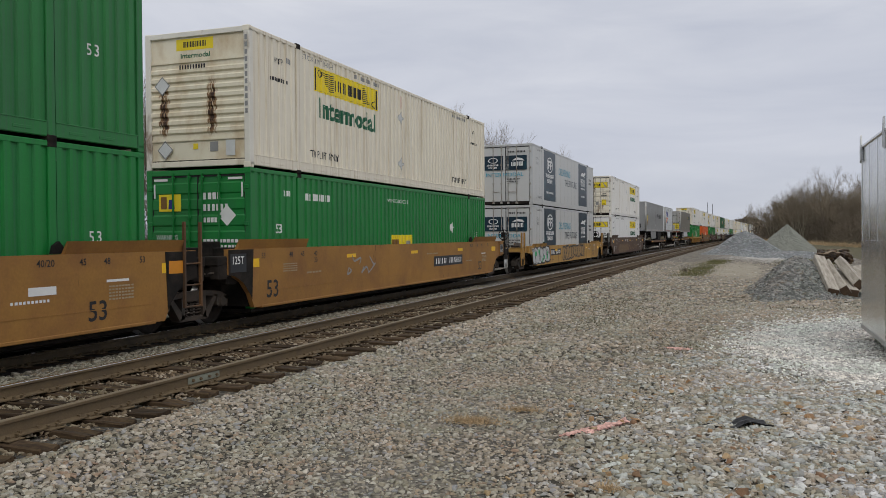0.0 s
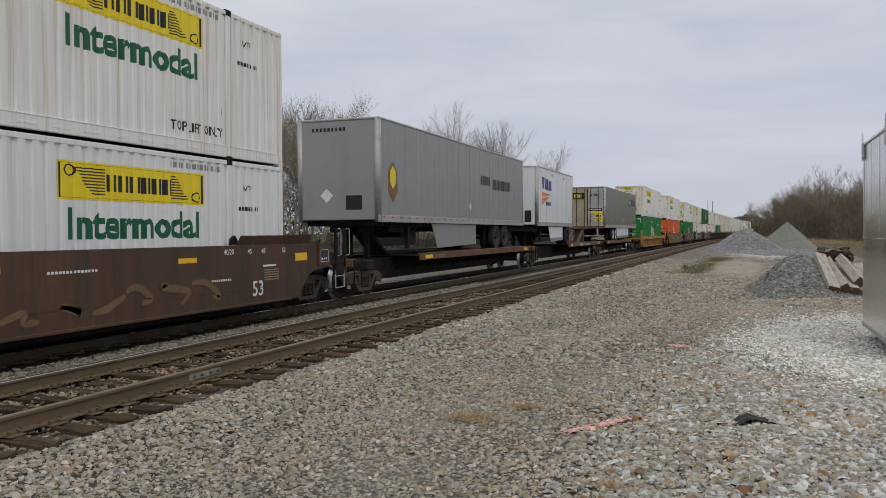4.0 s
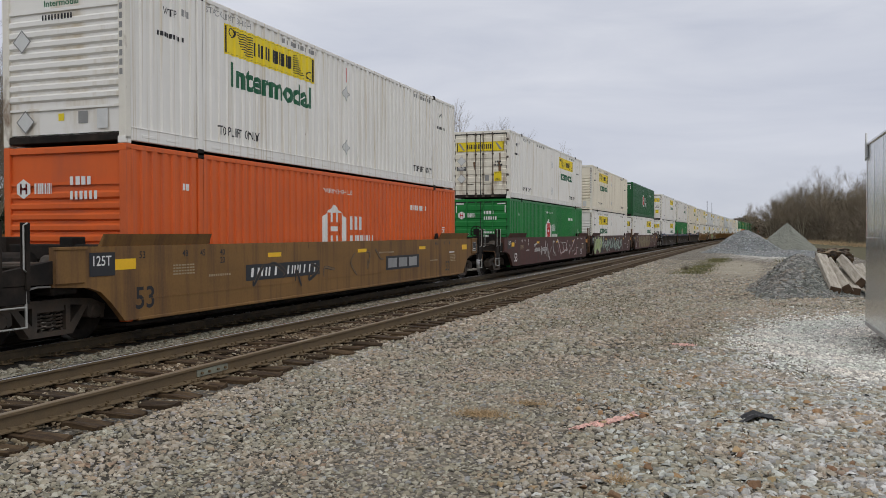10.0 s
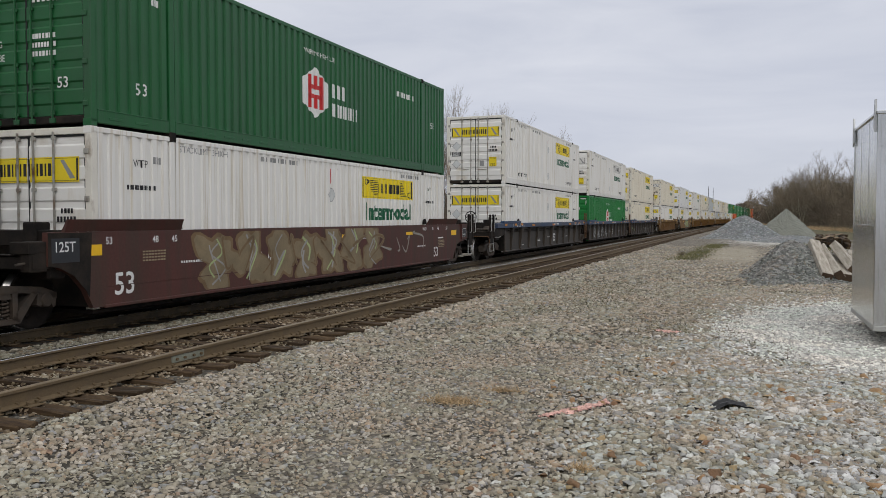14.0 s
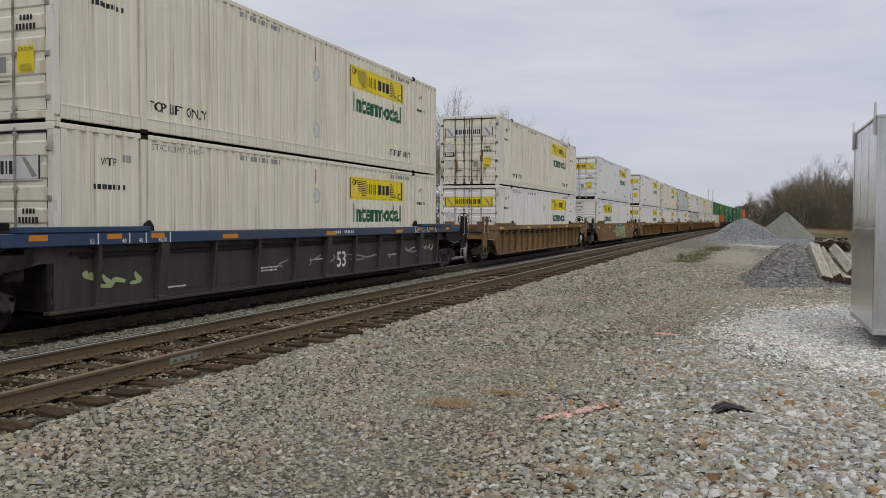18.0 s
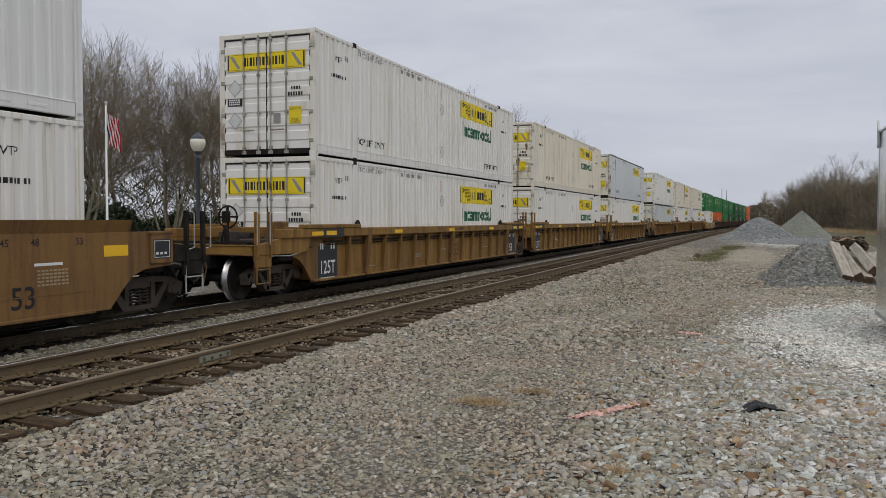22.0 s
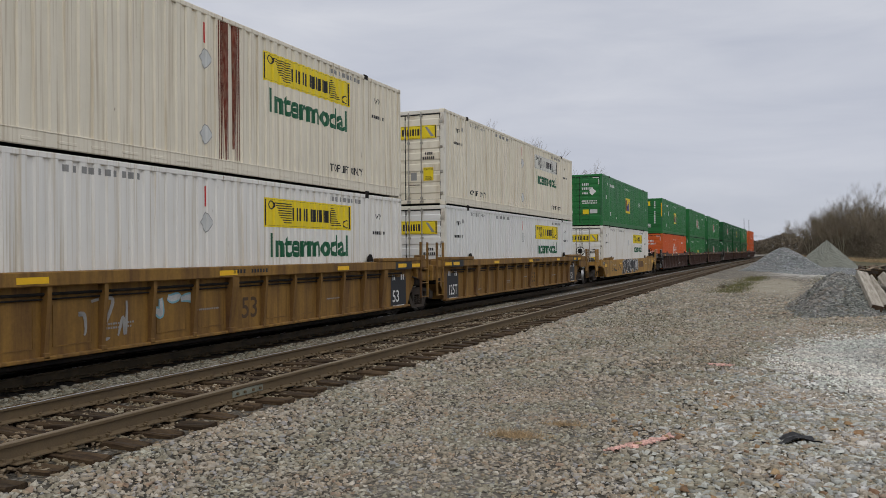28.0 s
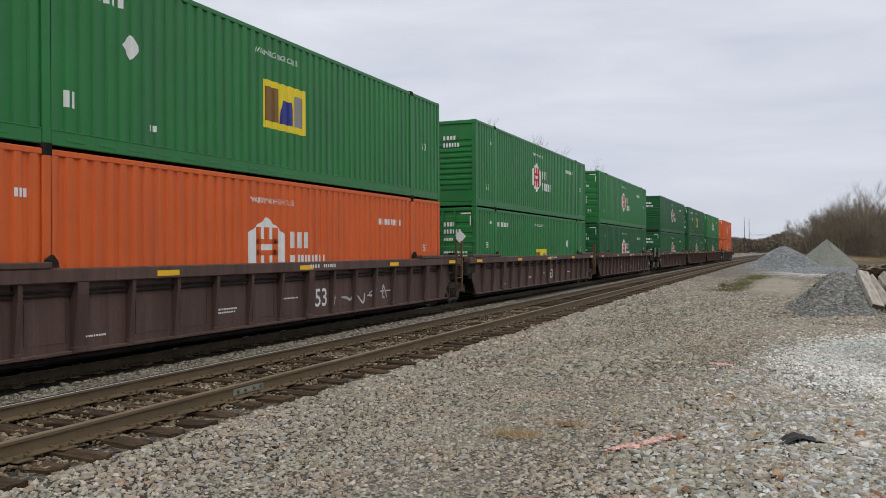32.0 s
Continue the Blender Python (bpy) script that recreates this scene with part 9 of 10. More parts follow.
def spine_car(label, y0, y1, trucks, stand, ramps, paint, seed=1, words_=""):
    """A skeleton flat car: one deep centre sill with wheel platforms and a hitch stand for a road trailer."""
    car = thing("flat_car", label, "rail car", group="cars of the train")
    part("centre_sill", Mesh().prism([(y0 + 0.3, 0.95), (y0 + 1.4, 0.45), (y0 + 2.6, 0.32), (y1 - 2.6, 0.32), (y1 - 1.4, 0.45), (y1 - 0.3, 0.95)], "x", -0.42, 0.42), SOOT, car, "deep sooty centre sill")
    for a, b in ramps:
        d = part("deck", Mesh().box(-1.42, 1.42, a, b, 0.985, 1.02, 0.006), SOOT, car, "dark steel wheel platform")
        for s in (-1, 1):
            part("deck_edge", Mesh().box(*sorted((s * 1.40, s * 1.48)), a, b, 0.87, 1.06, 0.012), paint, d, "rusty brown edge beam")
            part("deck_lip", Mesh().box(*sorted((s * 1.38, s * 1.495)), a, b, 1.058, 1.082, 0.005), LIP_TAN, d, "worn tan deck lip")
            for k in range(int((b - a) / 1.3)):
                y = a + 0.5 + k * 1.3
                part("bracket", Mesh().prism([(s * 0.4, 0.55), (s * 1.42, 0.80), (s * 1.42, 0.88), (s * 0.4, 0.95)], "y", y, y + 0.05), SOOT, d)
        plates(car, "reflector", [rect(a + 0.35, a + 1.0, 0.91, 1.02), rect(b - 1.0, b - 0.4, 0.91, 1.02)], REFLECT, 1.484, "yellow reflector patches")
        plates(car, "small_print", marks(a + 1.3, min(a + 2.2, b - 1.1), 0.92, 1.01, 8, seed), DUN_INK, 1.4845, "faded painted bars")
    if stand is not None:
        h = part("hitch_stand", Mesh().box(-0.45, 0.45, stand - 0.32, stand + 0.32, 1.88, 1.98, 0.03).box(-0.35, -0.22, stand - 0.1, stand + 0.1, 0.95, 1.9, 0.01).box(0.22, 0.35, stand - 0.1, stand + 0.1, 0.95, 1.9, 0.01).prism([(stand + 1.5, 0.98), (stand + 1.66, 0.98), (stand + 0.1, 1.86), (stand - 0.05, 1.86)], "x", -0.3, 0.3), SOOT, car, "trailer hitch stand")
    for y in trucks:
        add_truck(car, y)
        part("bolster", Mesh().box(-1.3, 1.3, y - 0.25, y + 0.25, 0.70, 0.98, 0.03), SOOT, car)
    for y in (y0, y1):
        sg = -1 if y == y0 else 1
        part("end_sill", Mesh().box(-1.40, 1.40, *sorted((y, y - sg * 0.14)), 0.84, 1.04, 0.012), paint, car)
        part("coupler", Mesh().box(-0.11, 0.11, *sorted((y, y + sg * 0.55)), 0.74, 0.92, 0.02), SOOT, car)
        for s in (-1, 1):
            part("step", ladder_mesh(s * 1.42, y - sg * 0.45, y - sg * 0.05, 0.35, 1.02, 3), SOOT, car)
    return car


# ---------------------------------------------------------------- the train, from its head on
PROTO = {}


def white(body=WHITE, end="doors", near=None, banner=YELLOW, end_banner=None, smooth=False, bare=False, rust=0, streak=0, condition=""):
    near = (end == "front") if near is None else near
    tone = {WHITE: "white", CLEAN: "clean white", CREAM: "weathered cream", PLATE: "pale smooth-sided"}[body]
    lab = f"{tone} {'' if smooth else 'ribbed '}steel container, {'yellow' if banner is YELLOW else 'faded'} banner{condition}"
    key = ("white", body.name, end, near, banner.name, (end_banner or banner).name, smooth, bare, rust, streak)
    return key, lambda: container("container", lab, body, end, white_side(near, banner, bare), white_doors(end_banner or banner, rust + 1) if end == "doors" else white_front(rust + 1, end_banner or banner), smooth, trim=RUST_TRIM if body is PLATE else None, rust=rust, streak=streak)


def hub(body, end, red, plain=False):
    tone = {GREEN: "green", BRIGHT_GREEN: "bright green", DEEP_GREEN: "dark green", ORANGE: "orange"}[body]
    key = ("hub", body.name, end, red.name)
    art = hub_doors() if end == "doors" else [(n, p, m_, 0.004, l) for n, p, m_, _, l in hub_doors()[:4]]
    return key, lambda: container("container", f"{tone} ribbed steel container with a white six-sided emblem", body, end, hub_side(red, plain=plain), art)


def emp(body, end, z=1.0, dia=True):
    tone = {GREEN: "green", BRIGHT_GREEN: "bright green", DEEP_GREEN: "dark green"}[body]
    return ("emp", body.name, end, z, dia), lambda: container("container", f"{tone} ribbed steel container with a yellow square logo", body, end, emp_side(z, dia), emp_doors(front=end == "front"))


def reefer():
    return ("reefer",), lambda: container("container", "white smooth-sided container with navy graphics and a slogan", REEFER, "doors", reefer_side(), reefer_doors(), smooth=True, trim=SATIN)


LOADS = []             # (thing, place along the train, height)


def put(spec, y, z):
    key, make = spec
    if key not in PROTO:
        PROTO[key] = ob = make()
    else:
        ob = copy_thing(PROTO[key], Matrix())
    LOADS.append((ob, y, z))
    return ob


CARS = []
LOWER, UPPER = 0.185, 3.083
F_BAN, D = STENCIL_GREY, "doors"
FADED = mat("faded_white_banner", (0.66, 0.65, 0.61), 0.5, vary=0.06, bump=0.02)
STACKS = [
    # place, lower load, upper load
    (-4.57, emp(BRIGHT_GREEN, "doors"), emp(GREEN, "front", 1.0, 2)),
    (14.75, emp(BRIGHT_GREEN, "doors", 0.55, 2), white(CREAM, "front", rust=3, condition=", rust-streaked end")),
    (38.33, reefer(), reefer()),
    (61.71, white(CLEAN, D), white(WHITE, D, rust=4, condition=", stained doors")),
    (141.8, hub(BRIGHT_GREEN, D, RED_INK), white(WHITE, "front", rust=6)),
    (165.05, hub(ORANGE, "front", ORANGE, True), white(WHITE, "front")),
    (188.18, hub(BRIGHT_GREEN, D, RED_INK), white(WHITE, D, rust=5, condition=", smoke-stained doors")),
    (207.66, white(WHITE, "front"), white(CREAM, "front")),
    (227.21, white(WHITE, D), hub(DEEP_GREEN, D, RED_INK)),
    (250.75, white(WHITE, D), white(WHITE, D)),
    (270.19, hub(BRIGHT_GREEN, D, RED_INK), white(WHITE, D, banner=FADED)),
    (289.58, white(CREAM, D, end_banner=FADED), white(CREAM, D, end_banner=YELLOW)),
    (313.02, white(WHITE, D), white(CREAM, D, end_banner=FADED, rust=8, condition=", heavily stained doors")),
    (336.3, white(WHITE, "front", end_banner=FADED), white(CLEAN, D)),
    (359.39, white(WHITE, D), white(WHITE, D)),
    (378.81, white(WHITE, D), white(CREAM, D, rust=9, condition=", stained doors")),
    (398.34, white(WHITE, D), white(PLATE, D, smooth=True, bare=True, rust=7, condition=", rusted posts")),
    (421.24, white(PLATE, D, smooth=True, bare=True, end_banner=FADED), white(WHITE, D)),
    (440.56, white(WHITE, D), white(CREAM, D, streak=8.72, rust=2, condition=", with one long rust streak")),
    (459.73, white(CLEAN, D), white(CREAM, D, banner=FADED, end_banner=YELLOW)),
    (482.86, white(WHITE, D), emp(GREEN, D, 1.0, 2)),
    (506.4, hub(ORANGE, D, ORANGE, True), emp(GREEN, "front")),
    (525.62, emp(GREEN, D, 0.55, 2), hub(GREEN, "front", RED_INK)),
    (545.12, hub(DEEP_GREEN, D, RED_INK), hub(GREEN, D, RED_INK)),
    (568.3, hub(DEEP_GREEN, D, RED_INK), hub(DEEP_GREEN, "front", RED_INK)),
    (587.7, hub(DEEP_GREEN, "front", RED_INK), emp(DEEP_GREEN, D)),
    (607.1, hub(DEEP_GREEN, D, RED_INK), hub(GREEN, D, RED_INK)),
    (630.4, hub(ORANGE, D, ORANGE, True), hub(ORANGE, D, ORANGE, True)),
]
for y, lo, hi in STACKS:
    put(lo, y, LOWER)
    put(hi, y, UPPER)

C, J = "coupled", "joint"
WELLS = [
    (-4.57, "tan-brown smooth-sided well car", dict(style="smooth", paint=GOLD_CAR, far=J)),
    (14.75, "tan-brown smooth-sided well car with yellow patches", dict(style="smooth", paint=GOLD_CAR, near=J, brake=False, reporting=(10.1, 12.7))),
    (38.33, "yellow smooth-sided well car with black and white graffiti", dict(style="smooth", paint=YELLOW_CAR, reporting=(3.0, 5.15), mark_z=0.74, drop=0.30)),
    (61.71, "dark brown smooth-sided well car with faded graffiti", dict(style="smooth", paint=DUSK_CAR, ink=WHITE_INK, reporting=(5.6, 7.4), mark_z=1.14)),
    (141.8, "yellow ribbed well car", dict(style="ribbed", paint=YELLOW_CAR, rails=True, drop=0.28)),
    (165.05, "tan-brown smooth-sided well car", dict(style="smooth", paint=TAN_CAR, reporting=(3.2, 6.0))),
    (188.18, "maroon smooth-sided well car with white graffiti", dict(style="smooth", paint=MAROON_CAR, far=J, ink=WHITE_INK)),
    (207.66, "maroon smooth-sided well car covered in mint graffiti", dict(style="smooth", paint=MAROON_CAR, near=J, far=J, ink=WHITE_INK, brake=False)),
    (227.21, "maroon smooth-sided well car with olive graffiti", dict(style="smooth", paint=MAROON_CAR, near=J, ink=WHITE_INK, brake=False)),
    (250.75, "sooty grey ribbed well car with a blue top chord", dict(style="ribbed", paint=SLATE_CAR, chord=BLUE_CHORD, far=J, ink=WHITE_INK)),
    (270.19, "sooty grey ribbed well car with a blue top chord and graffiti", dict(style="ribbed", paint=SLATE_CAR, chord=BLUE_CHORD, near=J, far=J, ink=WHITE_INK, brake=False)),
    (289.58, "sooty grey ribbed well car with a blue top chord", dict(style="ribbed", paint=SLATE_CAR, chord=BLUE_CHORD, near=J, ink=WHITE_INK, brake=True)),
    (313.02, "golden-brown ribbed well car", dict(style="ribbed", paint=BRONZE_CAR, rails=True)),
    (336.3, "tan-brown smooth-sided well car with teal graffiti", dict(style="smooth", paint=TAN_CAR, reporting=(5.4, 7.2))),
    (359.39, "ochre-brown ribbed well car with black stencil panels", dict(style="ribbed", paint=OCHRE_CAR, far=J, rails=True, panels=True)),
    (378.81, "ochre-brown ribbed well car with black stencil panels", dict(style="ribbed", paint=OCHRE_CAR, near=J, far=J, rails=True, panels=True, brake=False)),
    (398.34, "ochre-brown ribbed well car with black stencil panels", dict(style="ribbed", paint=OCHRE_CAR, near=J, rails=True, panels=True, brake=False)),
    (421.24, "ochre-brown ribbed well car with black stencil panels", dict(style="ribbed", paint=OCHRE_CAR, far=J, rails=True, panels=True)),
    (440.56, "ochre-brown ribbed well car with white graffiti tags", dict(style="ribbed", paint=OCHRE_CAR, near=J, far=J, rails=True, panels=True, brake=False)),
    (459.73, "ochre-brown ribbed well car with black stencil panels", dict(style="ribbed", paint=OCHRE_CAR, near=J, rails=True, panels=True, brake=False)),
    (482.86, "yellow smooth-sided well car with black and silver graffiti", dict(style="smooth", paint=YELLOW_CAR, rails=True, reporting=(5.4, 7.4), mark_z=0.94, drop=0.26)),
    (506.4, "dusty dark brown ribbed well car", dict(style="ribbed", paint=UMBER_CAR, far=J, ink=WHITE_INK)),
    (525.62, "dusty dark brown ribbed well car", dict(style="ribbed", paint=UMBER_CAR, near=J, far=J, ink=WHITE_INK, brake=False)),
    (545.12, "dusty dark brown ribbed well car", dict(style="ribbed", paint=UMBER_CAR, near=J, ink=WHITE_INK, brake=False)),
    (568.3, "dusty dark brown ribbed well car", dict(style="ribbed", paint=UMBER_CAR, far=J, ink=WHITE_INK)),
    (587.7, "dusty dark brown ribbed well car", dict(style="ribbed", paint=UMBER_CAR, near=J, far=J, ink=WHITE_INK, brake=False)),
    (607.1, "dusty dark brown ribbed well car", dict(style="ribbed", paint=UMBER_CAR, near=J, ink=WHITE_INK, brake=False)),
    (630.4, "dusty dark brown ribbed well car at the tail", dict(style="ribbed", paint=UMBER_CAR, ink=WHITE_INK)),
]
BY_PLACE = {}
for k, (y, lab, kw) in enumerate(WELLS):
    car = well_car(lab, seed=k + 1, **kw)
    BY_PLACE[y] = car
    CARS.append((car, y))

# sprayed lettering, car by car
P = BY_PLACE
throw_up(P[38.33], 3, -0.7, 2.5, 0.30, 1.16, 4, "white", "black", ("black",), 0.10, None, "green")
throw_up(P[38.33], 4, 5.75, 8.3, 0.32, 1.15, 4, "gold", "black", ("black",), 0.14)
throw_up(P[38.33], 24, 8.3, 11.8, 0.42, 1.14, 6, "gold", "black", ("black",), 0.12)
spray(P[38.33], 34, 2.6, 3.5, 0.32, 0.6, 3, "black", "black", None, 0.03, 0.01)
throw_up(P[61.71], 5, 2.4, 7.4, 0.32, 0.98, 6, "umber", "clay", ("clay",), 0.22)
spray(P[61.71], 26, 0.5, 2.0, 0.40, 0.95, 3, "silver", "silver", None, 0.022, 0.004)
spray(P[61.71], 25, 7.6, 13.5, 0.35, 0.95, 7, "umber", "clay", None, 0.10, 0.02)
spray(P[188.18], 6, 3.2, 7.6, 0.32, 1.4, 5, "white", "white", None, 0.075, 0.012)
spray(P[188.18], 62, 8.2, 13.6, 0.32, 1.4, 6, "white", "red", None, 0.085, 0.025)
spray(P[188.18], 63, 4.0, 13.0, 0.40, 1.3, 9, "silver", "silver", None, 0.03, 0.006, 1.507)
spray(P[207.66], 7, 2.4, 11.4, 0.30, 1.45, 8, "plum", "black", None, 0.34, 0.05, 1.5025)
throw_up(P[207.66], 71, 2.6, 11.4, 0.42, 1.34, 9, "mint", "black", ("white", "black"), 0.45, None, None, 1.507, 0.62)
spray(P[207.66], 27, 2.4, 12.0, 0.32, 1.44, 10, "black", "white", None, 0.07, 0.03, 1.512)
spray(P[207.66], 127, 2.6, 11.6, 0.32, 1.44, 9, "mint", "black", "white", 0.13, 0.035, 1.520)
throw_up(P[207.66], 28, -0.6, 2.5, 0.30, 1.46, 2, "lime", "black", ("white", "black"), 0.32, None, None, 1.504, 1.0)
throw_up(P[227.21], 8, 2.4, 10.5, 0.34, 1.42, 7, "dun", "umber", ("silver", "lime"), 0.36, None, None, 1.503, 1.0)
spray(P[227.21], 68, 2.4, 10.6, 0.34, 1.42, 9, "umber", "dun", None, 0.05, 0.02, 1.508)
spray(P[227.21], 29, 10.5, 13.6, 0.5, 1.40, 4, "silver", "dun", None, 0.04, 0.012)
throw_up(P[270.19], 90, 1.5, 4.4, 0.34, 1.18, 3, "smoke", "white", ("white",), 0.34, None, None, 1.350, 0.95)
spray(P[270.19], 9, 4.6, 7.4, 0.36, 1.2, 4, "smoke", "white", None, 0.10, 0.03, 1.352)
spray(P[270.19], 39, 1.9, 6.8, 0.34, 1.1, 7, "white", "white", None, 0.028, 0.004, 1.353)
spray(P[289.58], 51, 13.4, 14.5, 0.4, 1.0, 3, "white", "white", None, 0.03, 0.005, 1.353)
spray(P[289.58], 52, 14.7, 15.8, 0.6, 1.0, 3, "lime", "lime", None, 0.04, 0.01, 1.354)
spray(P[289.58], 53, 0.35, 1.75, 0.50, 1.0, 4, "lime", "lime", None, 0.06, 0.01, 1.354)
spray(P[289.58], 10, 5.5, 15.4, 0.5, 0.95, 8, "silver", "silver", None, 0.025, 0.006, 1.352)
throw_up(P[336.3], 11, 6.9, 12.0, 0.34, 1.43, 5, "lime", "black", ("brick", "ochre"), 0.26, "teal", None, 1.503, 0.98)
spray(P[336.3], 31, 12.3, 14.4, 0.4, 1.40, 4, "silver", "silver", None, 0.035, 0.01)
spray(P[440.56], 12, 4.9, 6.1, 0.35, 1.15, 3, "silver", "silver", None, 0.04, 0.01, 1.352)
spray(P[440.56], 13, 6.5, 7.6, 0.6, 1.15, 3, "white", "sky", None, 0.09, 0.03, 1.352)
throw_up(P[482.86], 14, 4.9, 9.2, 0.30, 1.19, 4, "black", "white", ("white", "white"), 0.32)
throw_up(P[482.86], 44, 9.1, 10.4, 0.40, 1.15, 2, "white", "black", ("black",), 0.16)
plates(P[482.86], "faded_logo", [rect(10.8, 11.35, 0.62, 1.02), rect(11.45, 11.95, 0.62, 1.02), rect(12.05, 12.58, 0.62, 1.02)], RUST_CAR, 1.505, "faded red-brown logo blocks")
spray(P[482.86], 15, 1.0, 4.2, 0.45, 1.12, 5, "black", "black", None, 0.05, 0.01)
spray(P[378.81], 46, 3.3, 4.4, 0.55, 1.0, 3, "white", "white", None, 0.03, 0.006, 1.352)
spray(P[165.05], 47, 6.4, 9.6, 0.5, 1.35, 4, "umber", "black", None, 0.04, 0.01)
plates(P[165.05], "faded_logo", [rect(10.0, 10.6, 0.72, 0.98), rect(10.75, 11.35, 0.72, 0.98), rect(11.5, 12.1, 0.72, 0.98)], STENCIL_GREY, 1.5055, "faded grey logo blocks")
plates(P[165.05], "logo_panel", [rect(9.85, 12.3, 0.66, 1.04)], BLACK_PANEL, 1.5035, "black logo panel")
spray(P[506.4], 16, 9.6, 12.4, 0.35, 0.95, 5, "white", "white", None, 0.035, 0.01, 1.352)
spray(P[-4.57], 17, 9.5, 12.2, 0.5, 1.2, 3, "dun", "dun", None, 0.06, 0.02)
spray(P[14.75], 18, 3.8, 5.6, 0.55, 1.35, 4, "silver", "silver", None, 0.03, 0.01)
spray(P[165.05], 19, 3.2, 6.2, 0.45, 1.3, 4, "black", "umber", None, 0.06, 0.01)

# road trailers on skeleton flat cars
DECK = 1.0
grey_art = [("brand_letters", glyphs(9.3, 10.55, 3.52, 3.86, 3, 3) + glyphs(10.85, 13.45, 3.40, 3.80, 7, 4), BLACK, 0.003, "black brand lettering shapes"),
            ("emblem", [shield(0.95, 2.55, 3.75, 0.33)], BROWN_INK, 0.003, "brown shield"), ("emblem", [shield(0.95, 2.95, 3.62, 0.2)], YELLOW, 0.005, "yellow shield centre"),
            ("placard", [diamond(8.0, 2.65, 0.16)], PLACARD, 0.004, "white diamond placard")]
grey_end = [("placard", [diamond(-0.35, 2.75, 0.2)], WHITE_INK, 0.01, "white diamond placard"), ("vent", [rect(0.25, 0.75, 2.35, 2.75)], BLACK, 0.01, "dark connection box"), ("number", bars(-0.8, 0.3, 4.55, 4.65, 9, 0.6, 3), BLACK, 0.01, "black number bars")]
pup_art = [("brand_letters", [[(0.55, 4.43), (1.12, 4.40), (1.00, 3.86), (0.72, 3.84)], [(1.28, 4.38), (1.86, 4.34), (1.86, 3.80), (1.22, 3.84)], [(2.02, 4.32), (2.60, 4.28), (2.60, 3.80), (1.96, 3.80)]], BLUE_INK, 0.003, "dark blue brand blocks"),
           ("swoosh", [[(0.62, 3.68), (2.60, 3.60), (0.56, 3.44)], [(0.56, 3.36), (2.35, 3.52), (0.50, 3.02)]], ORANGE_INK, 0.003, "orange wedge"),
           ("brand_letters", glyphs(1.45, 2.58, 3.04, 3.22, 7, 5), BLUE_INK, 0.003, "small dark blue lettering shapes"),
           ("vent", [[(x + 0.09 * math.cos(q), z + 0.07 * math.sin(q)) for q in np.linspace(0, 6.283, 11)[:-1]] for x, z in ((2.75, 4.62), (2.95, 4.62), (5.5, 4.6), (5.7, 4.6))], STENCIL_GREY, 0.003, "grey round vents"),
           ("placard", ring(diamond(6.95, 2.42, 0.16), 0.8) + ring(diamond(7.35, 2.42, 0.16), 0.8), STENCIL_GREY, 0.004, "placard outlines")]
pup_end = [("brand_letters", glyphs(-1.0, 0.35, 4.02, 4.45, 3, 9), BLUE_INK, 0.01, "dark blue brand lettering shapes"), ("swoosh", [[(-1.0, 3.95), (0.3, 3.8), (-1.0, 3.8)], [(-1.0, 3.74), (0.15, 3.7), (-1.0, 3.45)]], ORANGE_INK, 0.01, "orange wedge"), ("brand_letters", glyphs(-0.4, 0.35, 3.42, 3.55, 7, 5), BLUE_INK, 0.01, "small dark blue lettering shapes"),
           ("connection_box", [rect(0.62, 0.95, 2.2, 2.75)], BLACK, 0.012, "black hose connection box")]
silver_art = [("side_band", [[(11.6, 4.38), (16.0, 4.38), (16.0, 3.86), (11.2, 3.86)]], mat("dark_teal_band", (0.012, 0.040, 0.052), 0.4, vary=0.1, bump=0.02), 0.003, "dark teal band"),
              ("brand_letters", glyphs(11.65, 12.95, 3.96, 4.28, 3, 4), YELLOW, 0.005, "yellow brand lettering shapes"),
              ("placard", [diamond(8.3, 2.6, 0.17), diamond(8.85, 2.6, 0.17)], PLACARD, 0.004, "white diamond placards"), ("number", bars(14.5, 15.6, 2.42, 2.54, 9, 0.6, 3), BLACK, 0.003, "black number bars"),
              ("sticker", [rect(2.3, 2.5, 2.4, 2.65)], YELLOW, 0.003, "small yellow sticker")]
silver_end = [("door_graphic", [rect(-1.08, -0.22, 4.02, 4.48)], BLACK, 0.01, "black door panel"), ("brand_letters", glyphs(-0.95, -0.38, 4.12, 4.36, 3, 4), YELLOW, 0.012, "yellow brand lettering shapes"),
              ("brand_letters", glyphs(0.28, 0.80, 4.22, 4.40, 3, 4), BLACK, 0.01, "black brand lettering shapes"),
              ("notice", [rect(0.10, 1.05, 3.18, 3.36)], BLACK, 0.01, "black notice"), ("notice", [rect(0.10, 1.05, 3.02, 3.17)], YELLOW, 0.01, "yellow notice"),
              ("notice_lines", bars(0.16, 0.98, 3.24, 3.31, 11, 0.75, 2), WHITE_INK, 0.012, "white notice print"), ("placard", [diamond(-0.72, 2.62, 0.27)], STENCIL_GREY, 0.01, "grey diamond placard"),
              ("number", [rect(0.52, 1.06, 2.45, 2.98)], YELLOW, 0.01, "yellow number plate panel"), ("number_bars", bars(0.58, 1.0, 2.76, 2.9, 4, 0.7, 2) + bars(0.58, 1.0, 2.56, 2.7, 6, 0.7, 2), BLACK, 0.012, "black number bars")]
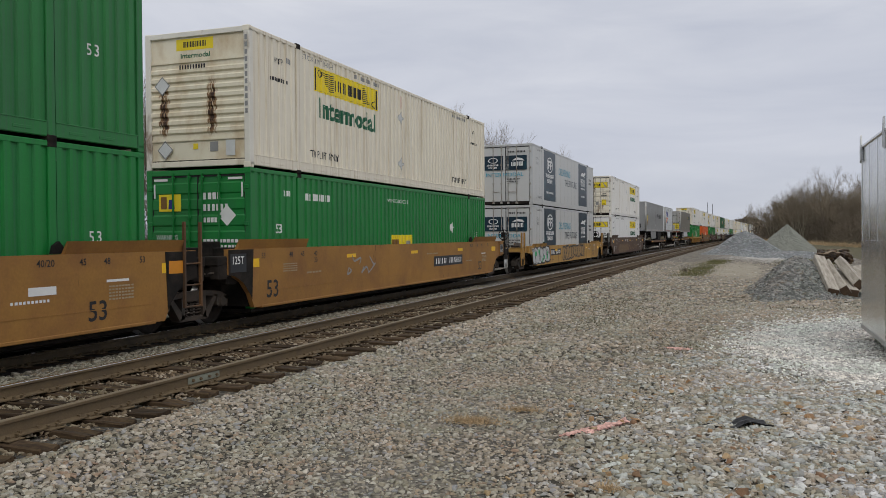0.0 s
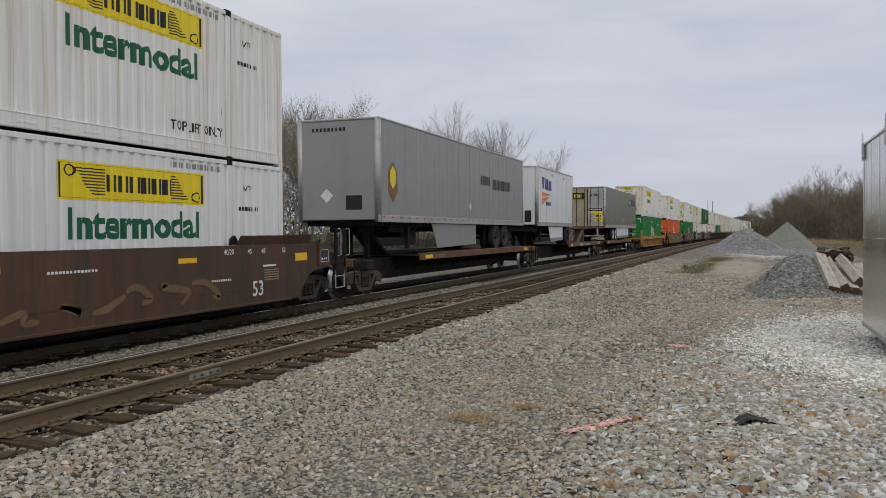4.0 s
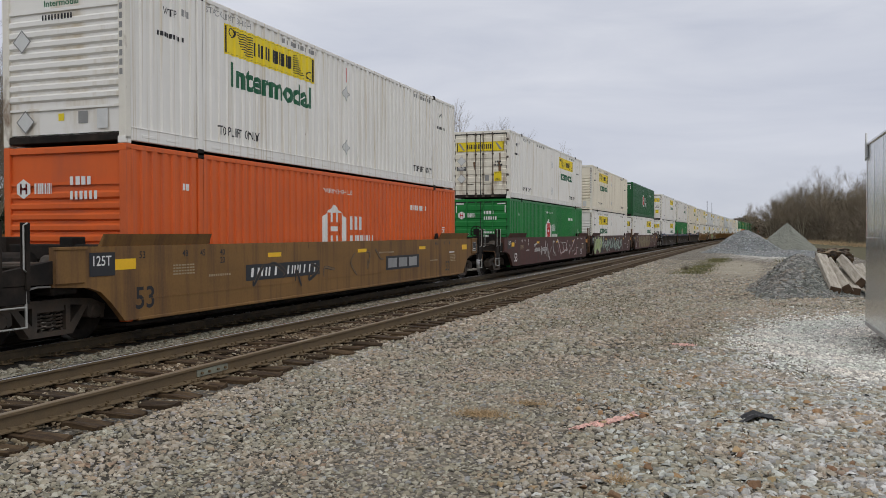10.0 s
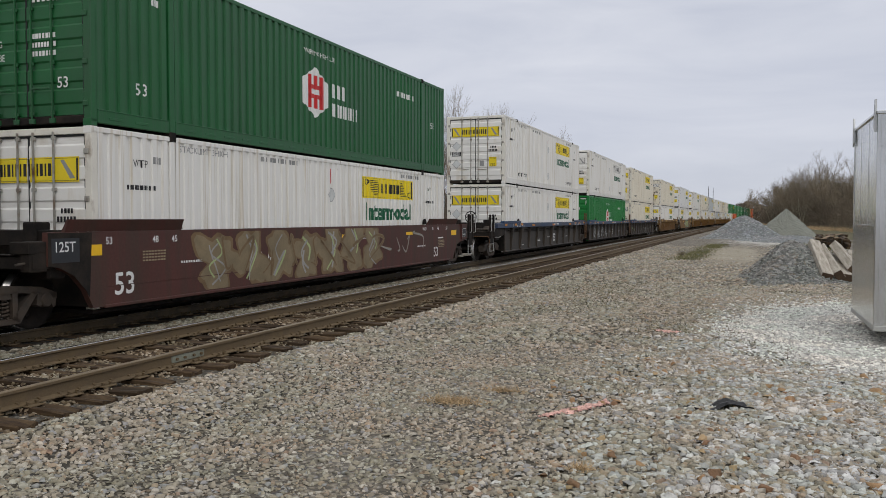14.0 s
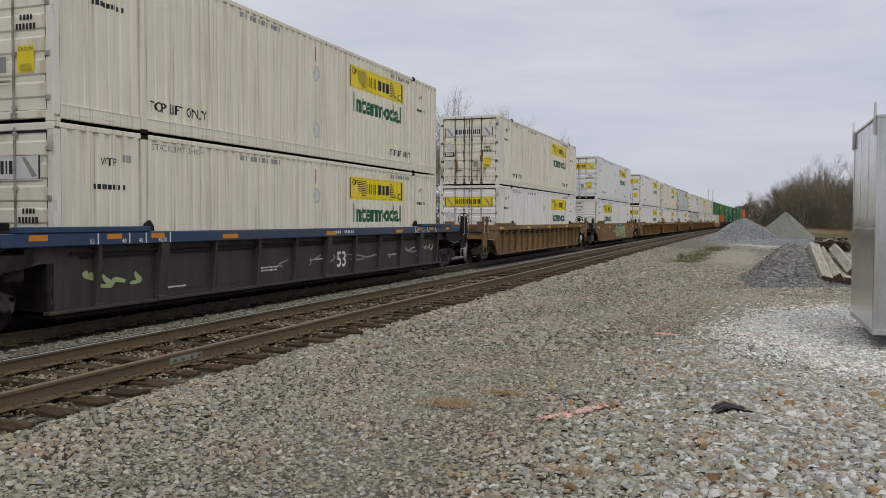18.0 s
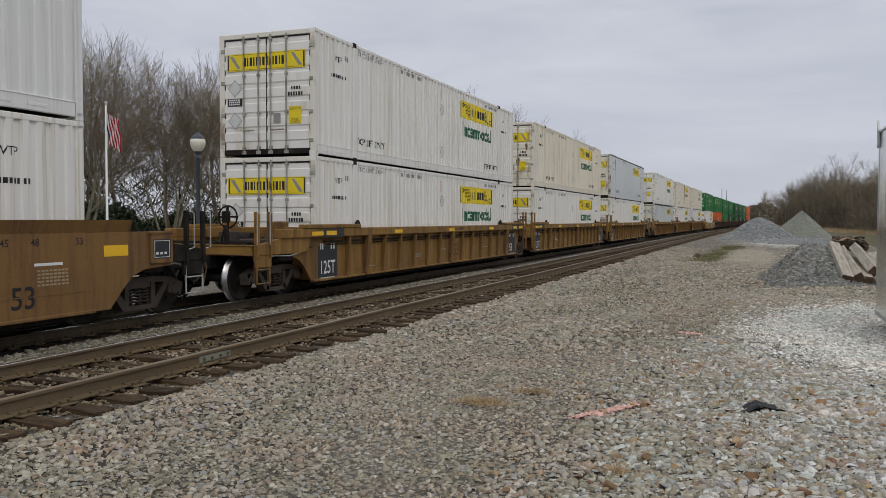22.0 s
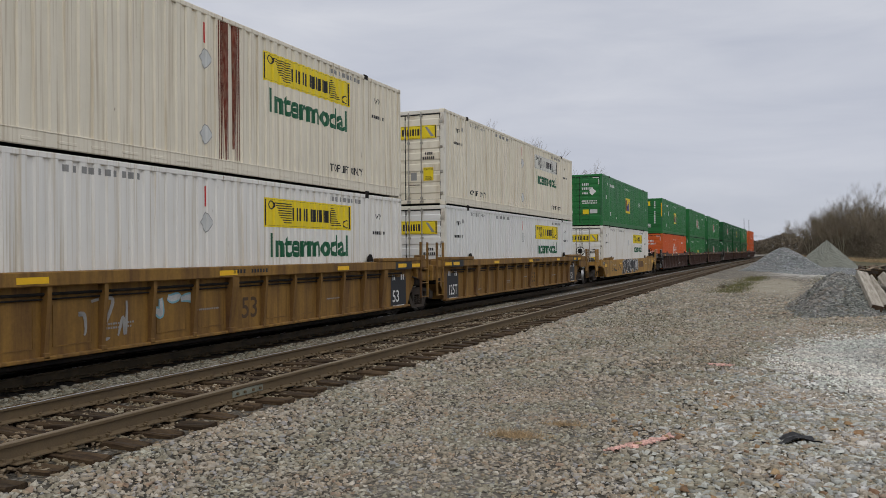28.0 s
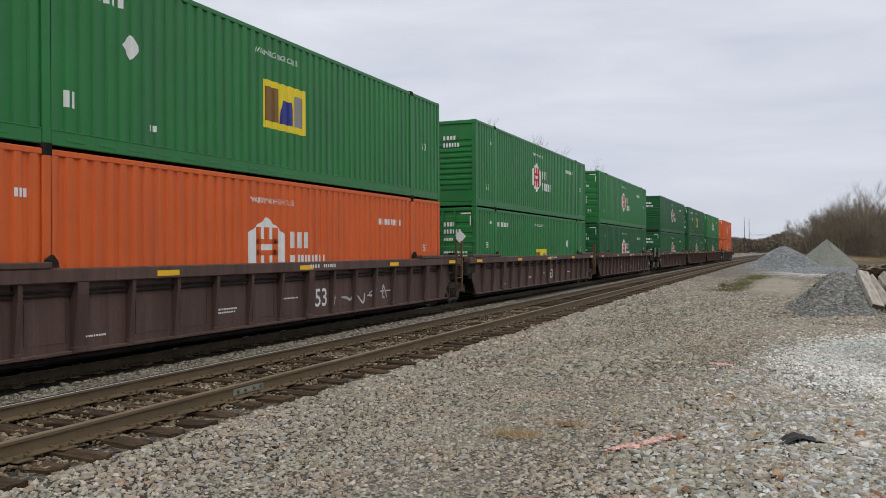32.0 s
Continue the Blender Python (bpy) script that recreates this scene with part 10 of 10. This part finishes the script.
TRAILERS = [
    (82.91, trailer("long grey road trailer with black lettering", 0.0, 15.6, GREY_TRAILER, GALV_DULL, (11.45, 12.7), TRUCK_STEEL, (4.2, 8.8, GREY_TRAILER), 2.6, grey_art, grey_end, None, DECK)),
    (101.5, trailer("short white road trailer with blue and orange markings", -0.3, 8.05, TRAILER_WHITE, GALV_DULL, (6.75,), SOOT, (2.2, 5.55, TRAILER_WHITE), 1.1, pup_art, pup_end, None, DECK)),
    (121.0, trailer("long dull silver road trailer with dented rear doors", 0.0, 16.0, SILVER_TRAILER, SILVER_TRAILER, (3.55, 4.8), RIM_WHITE, (5.3, 11.7, TRAILER_WHITE), 12.9, silver_art, silver_end, GALV_DULL, DECK)),
]
for y, tr in TRAILERS:
    LOADS.append((tr, y, DECK + RAIL_2))
for y, a, b, tk, st, rp, pm, lab in ((82.91, -1.9, 16.6, (-0.6,), 1.3, ((2.6, 15.95),), RUST_CAR, "brown skeleton flat car under a grey trailer"),
                                     (101.5, -1.4, 17.3, (-0.68,), 0.95, ((6.2, 16.3),), RUST_CAR, "sooty skeleton flat car under a short trailer"),
                                     (121.0, -2.2, 17.2, (-2.05, 15.2), 14.3, ((-0.4, 11.8),), RUST_CAR, "brown skeleton flat car under a silver trailer")):
    car = spine_car(lab, a, b, tk, st, rp, pm, int(y))
    if y == 101.5:
        stencil(car, "TWIN 28 ALL PURPOSE SPINE CAR", 0.12, 9.2, 0.90, WHITE_INK, 1.486, 3.2, 0.008)
        part("hitch_stand", Mesh().box(-0.5, 0.5, 16.1, 16.75, 1.86, 1.98, 0.03).prism([(14.3, 1.0), (14.6, 1.0), (16.4, 1.86), (16.15, 1.86)], "x", 0.24, 0.38).prism([(14.3, 1.0), (14.6, 1.0), (16.4, 1.86), (16.15, 1.86)], "x", -0.38, -0.24).box(-0.34, 0.34, 16.3, 16.55, 1.0, 1.88, 0.02), DUSK_CAR, car, "rusty raised hitch stand")
    CARS.append((car, y))


# ---------------------------------------------------------------- what moves
LAG = (0, 0.137, 0.207, -0.189, -0.52, -0.825, -0.931, -0.917, -0.681, -0.619, -0.914, -0.756, -0.857, -1.013, -1.246, -1.217, -1.004)


def run(t):
    """How far the train has come after t seconds."""
    return 15.356 * t + 1.5656e-2 * t * t - 2.0276e-4 * t ** 3 + float(np.interp(t, (*range(0, 31, 2), 31, 32), LAG[:16] + (-1.2, LAG[16])))


def on_track(y, z):
    slope = 2 * CURVE * max(y, 0.0)
    return pose(TRACK_2 + bend(y), y, z, 0, 0, -math.degrees(math.atan(slope)))


def motions():
    times = [float(t) for t in range(33)]
    for ob, y, z in LOADS + [(c, y, RAIL_2) for c, y in CARS]:
        walk(ob, [(t, on_track(y - run(t), z)) for t in times])
    place = {c.name: y for c, y in CARS}
    for w, car, dy in WHEELSETS:
        base = Matrix.Translation(w.location)
        y0 = place[car.name] + dy
        near = [k / 30 for k in range(961) if 4.0 < y0 - run(k / 30) < 34.0]
        if len(near) < 3 or near[0] < 0.05:
            near = [t for t in near if t > 0.04]
        if len(near) < 3:
            walk(w, [(0.0, base), (32.0, base)])
            continue
        rows, start = [(0.0, base)], run(near[0])
        for t in near:
            rows.append((t, base @ Matrix.Rotation((run(t) - start) / WHEEL_R, 4, "X")))
        last = rows[-1][1]
        if near[-1] < 31.9:
            rows.append((32.0, last))
        walk(w, rows)


motions()
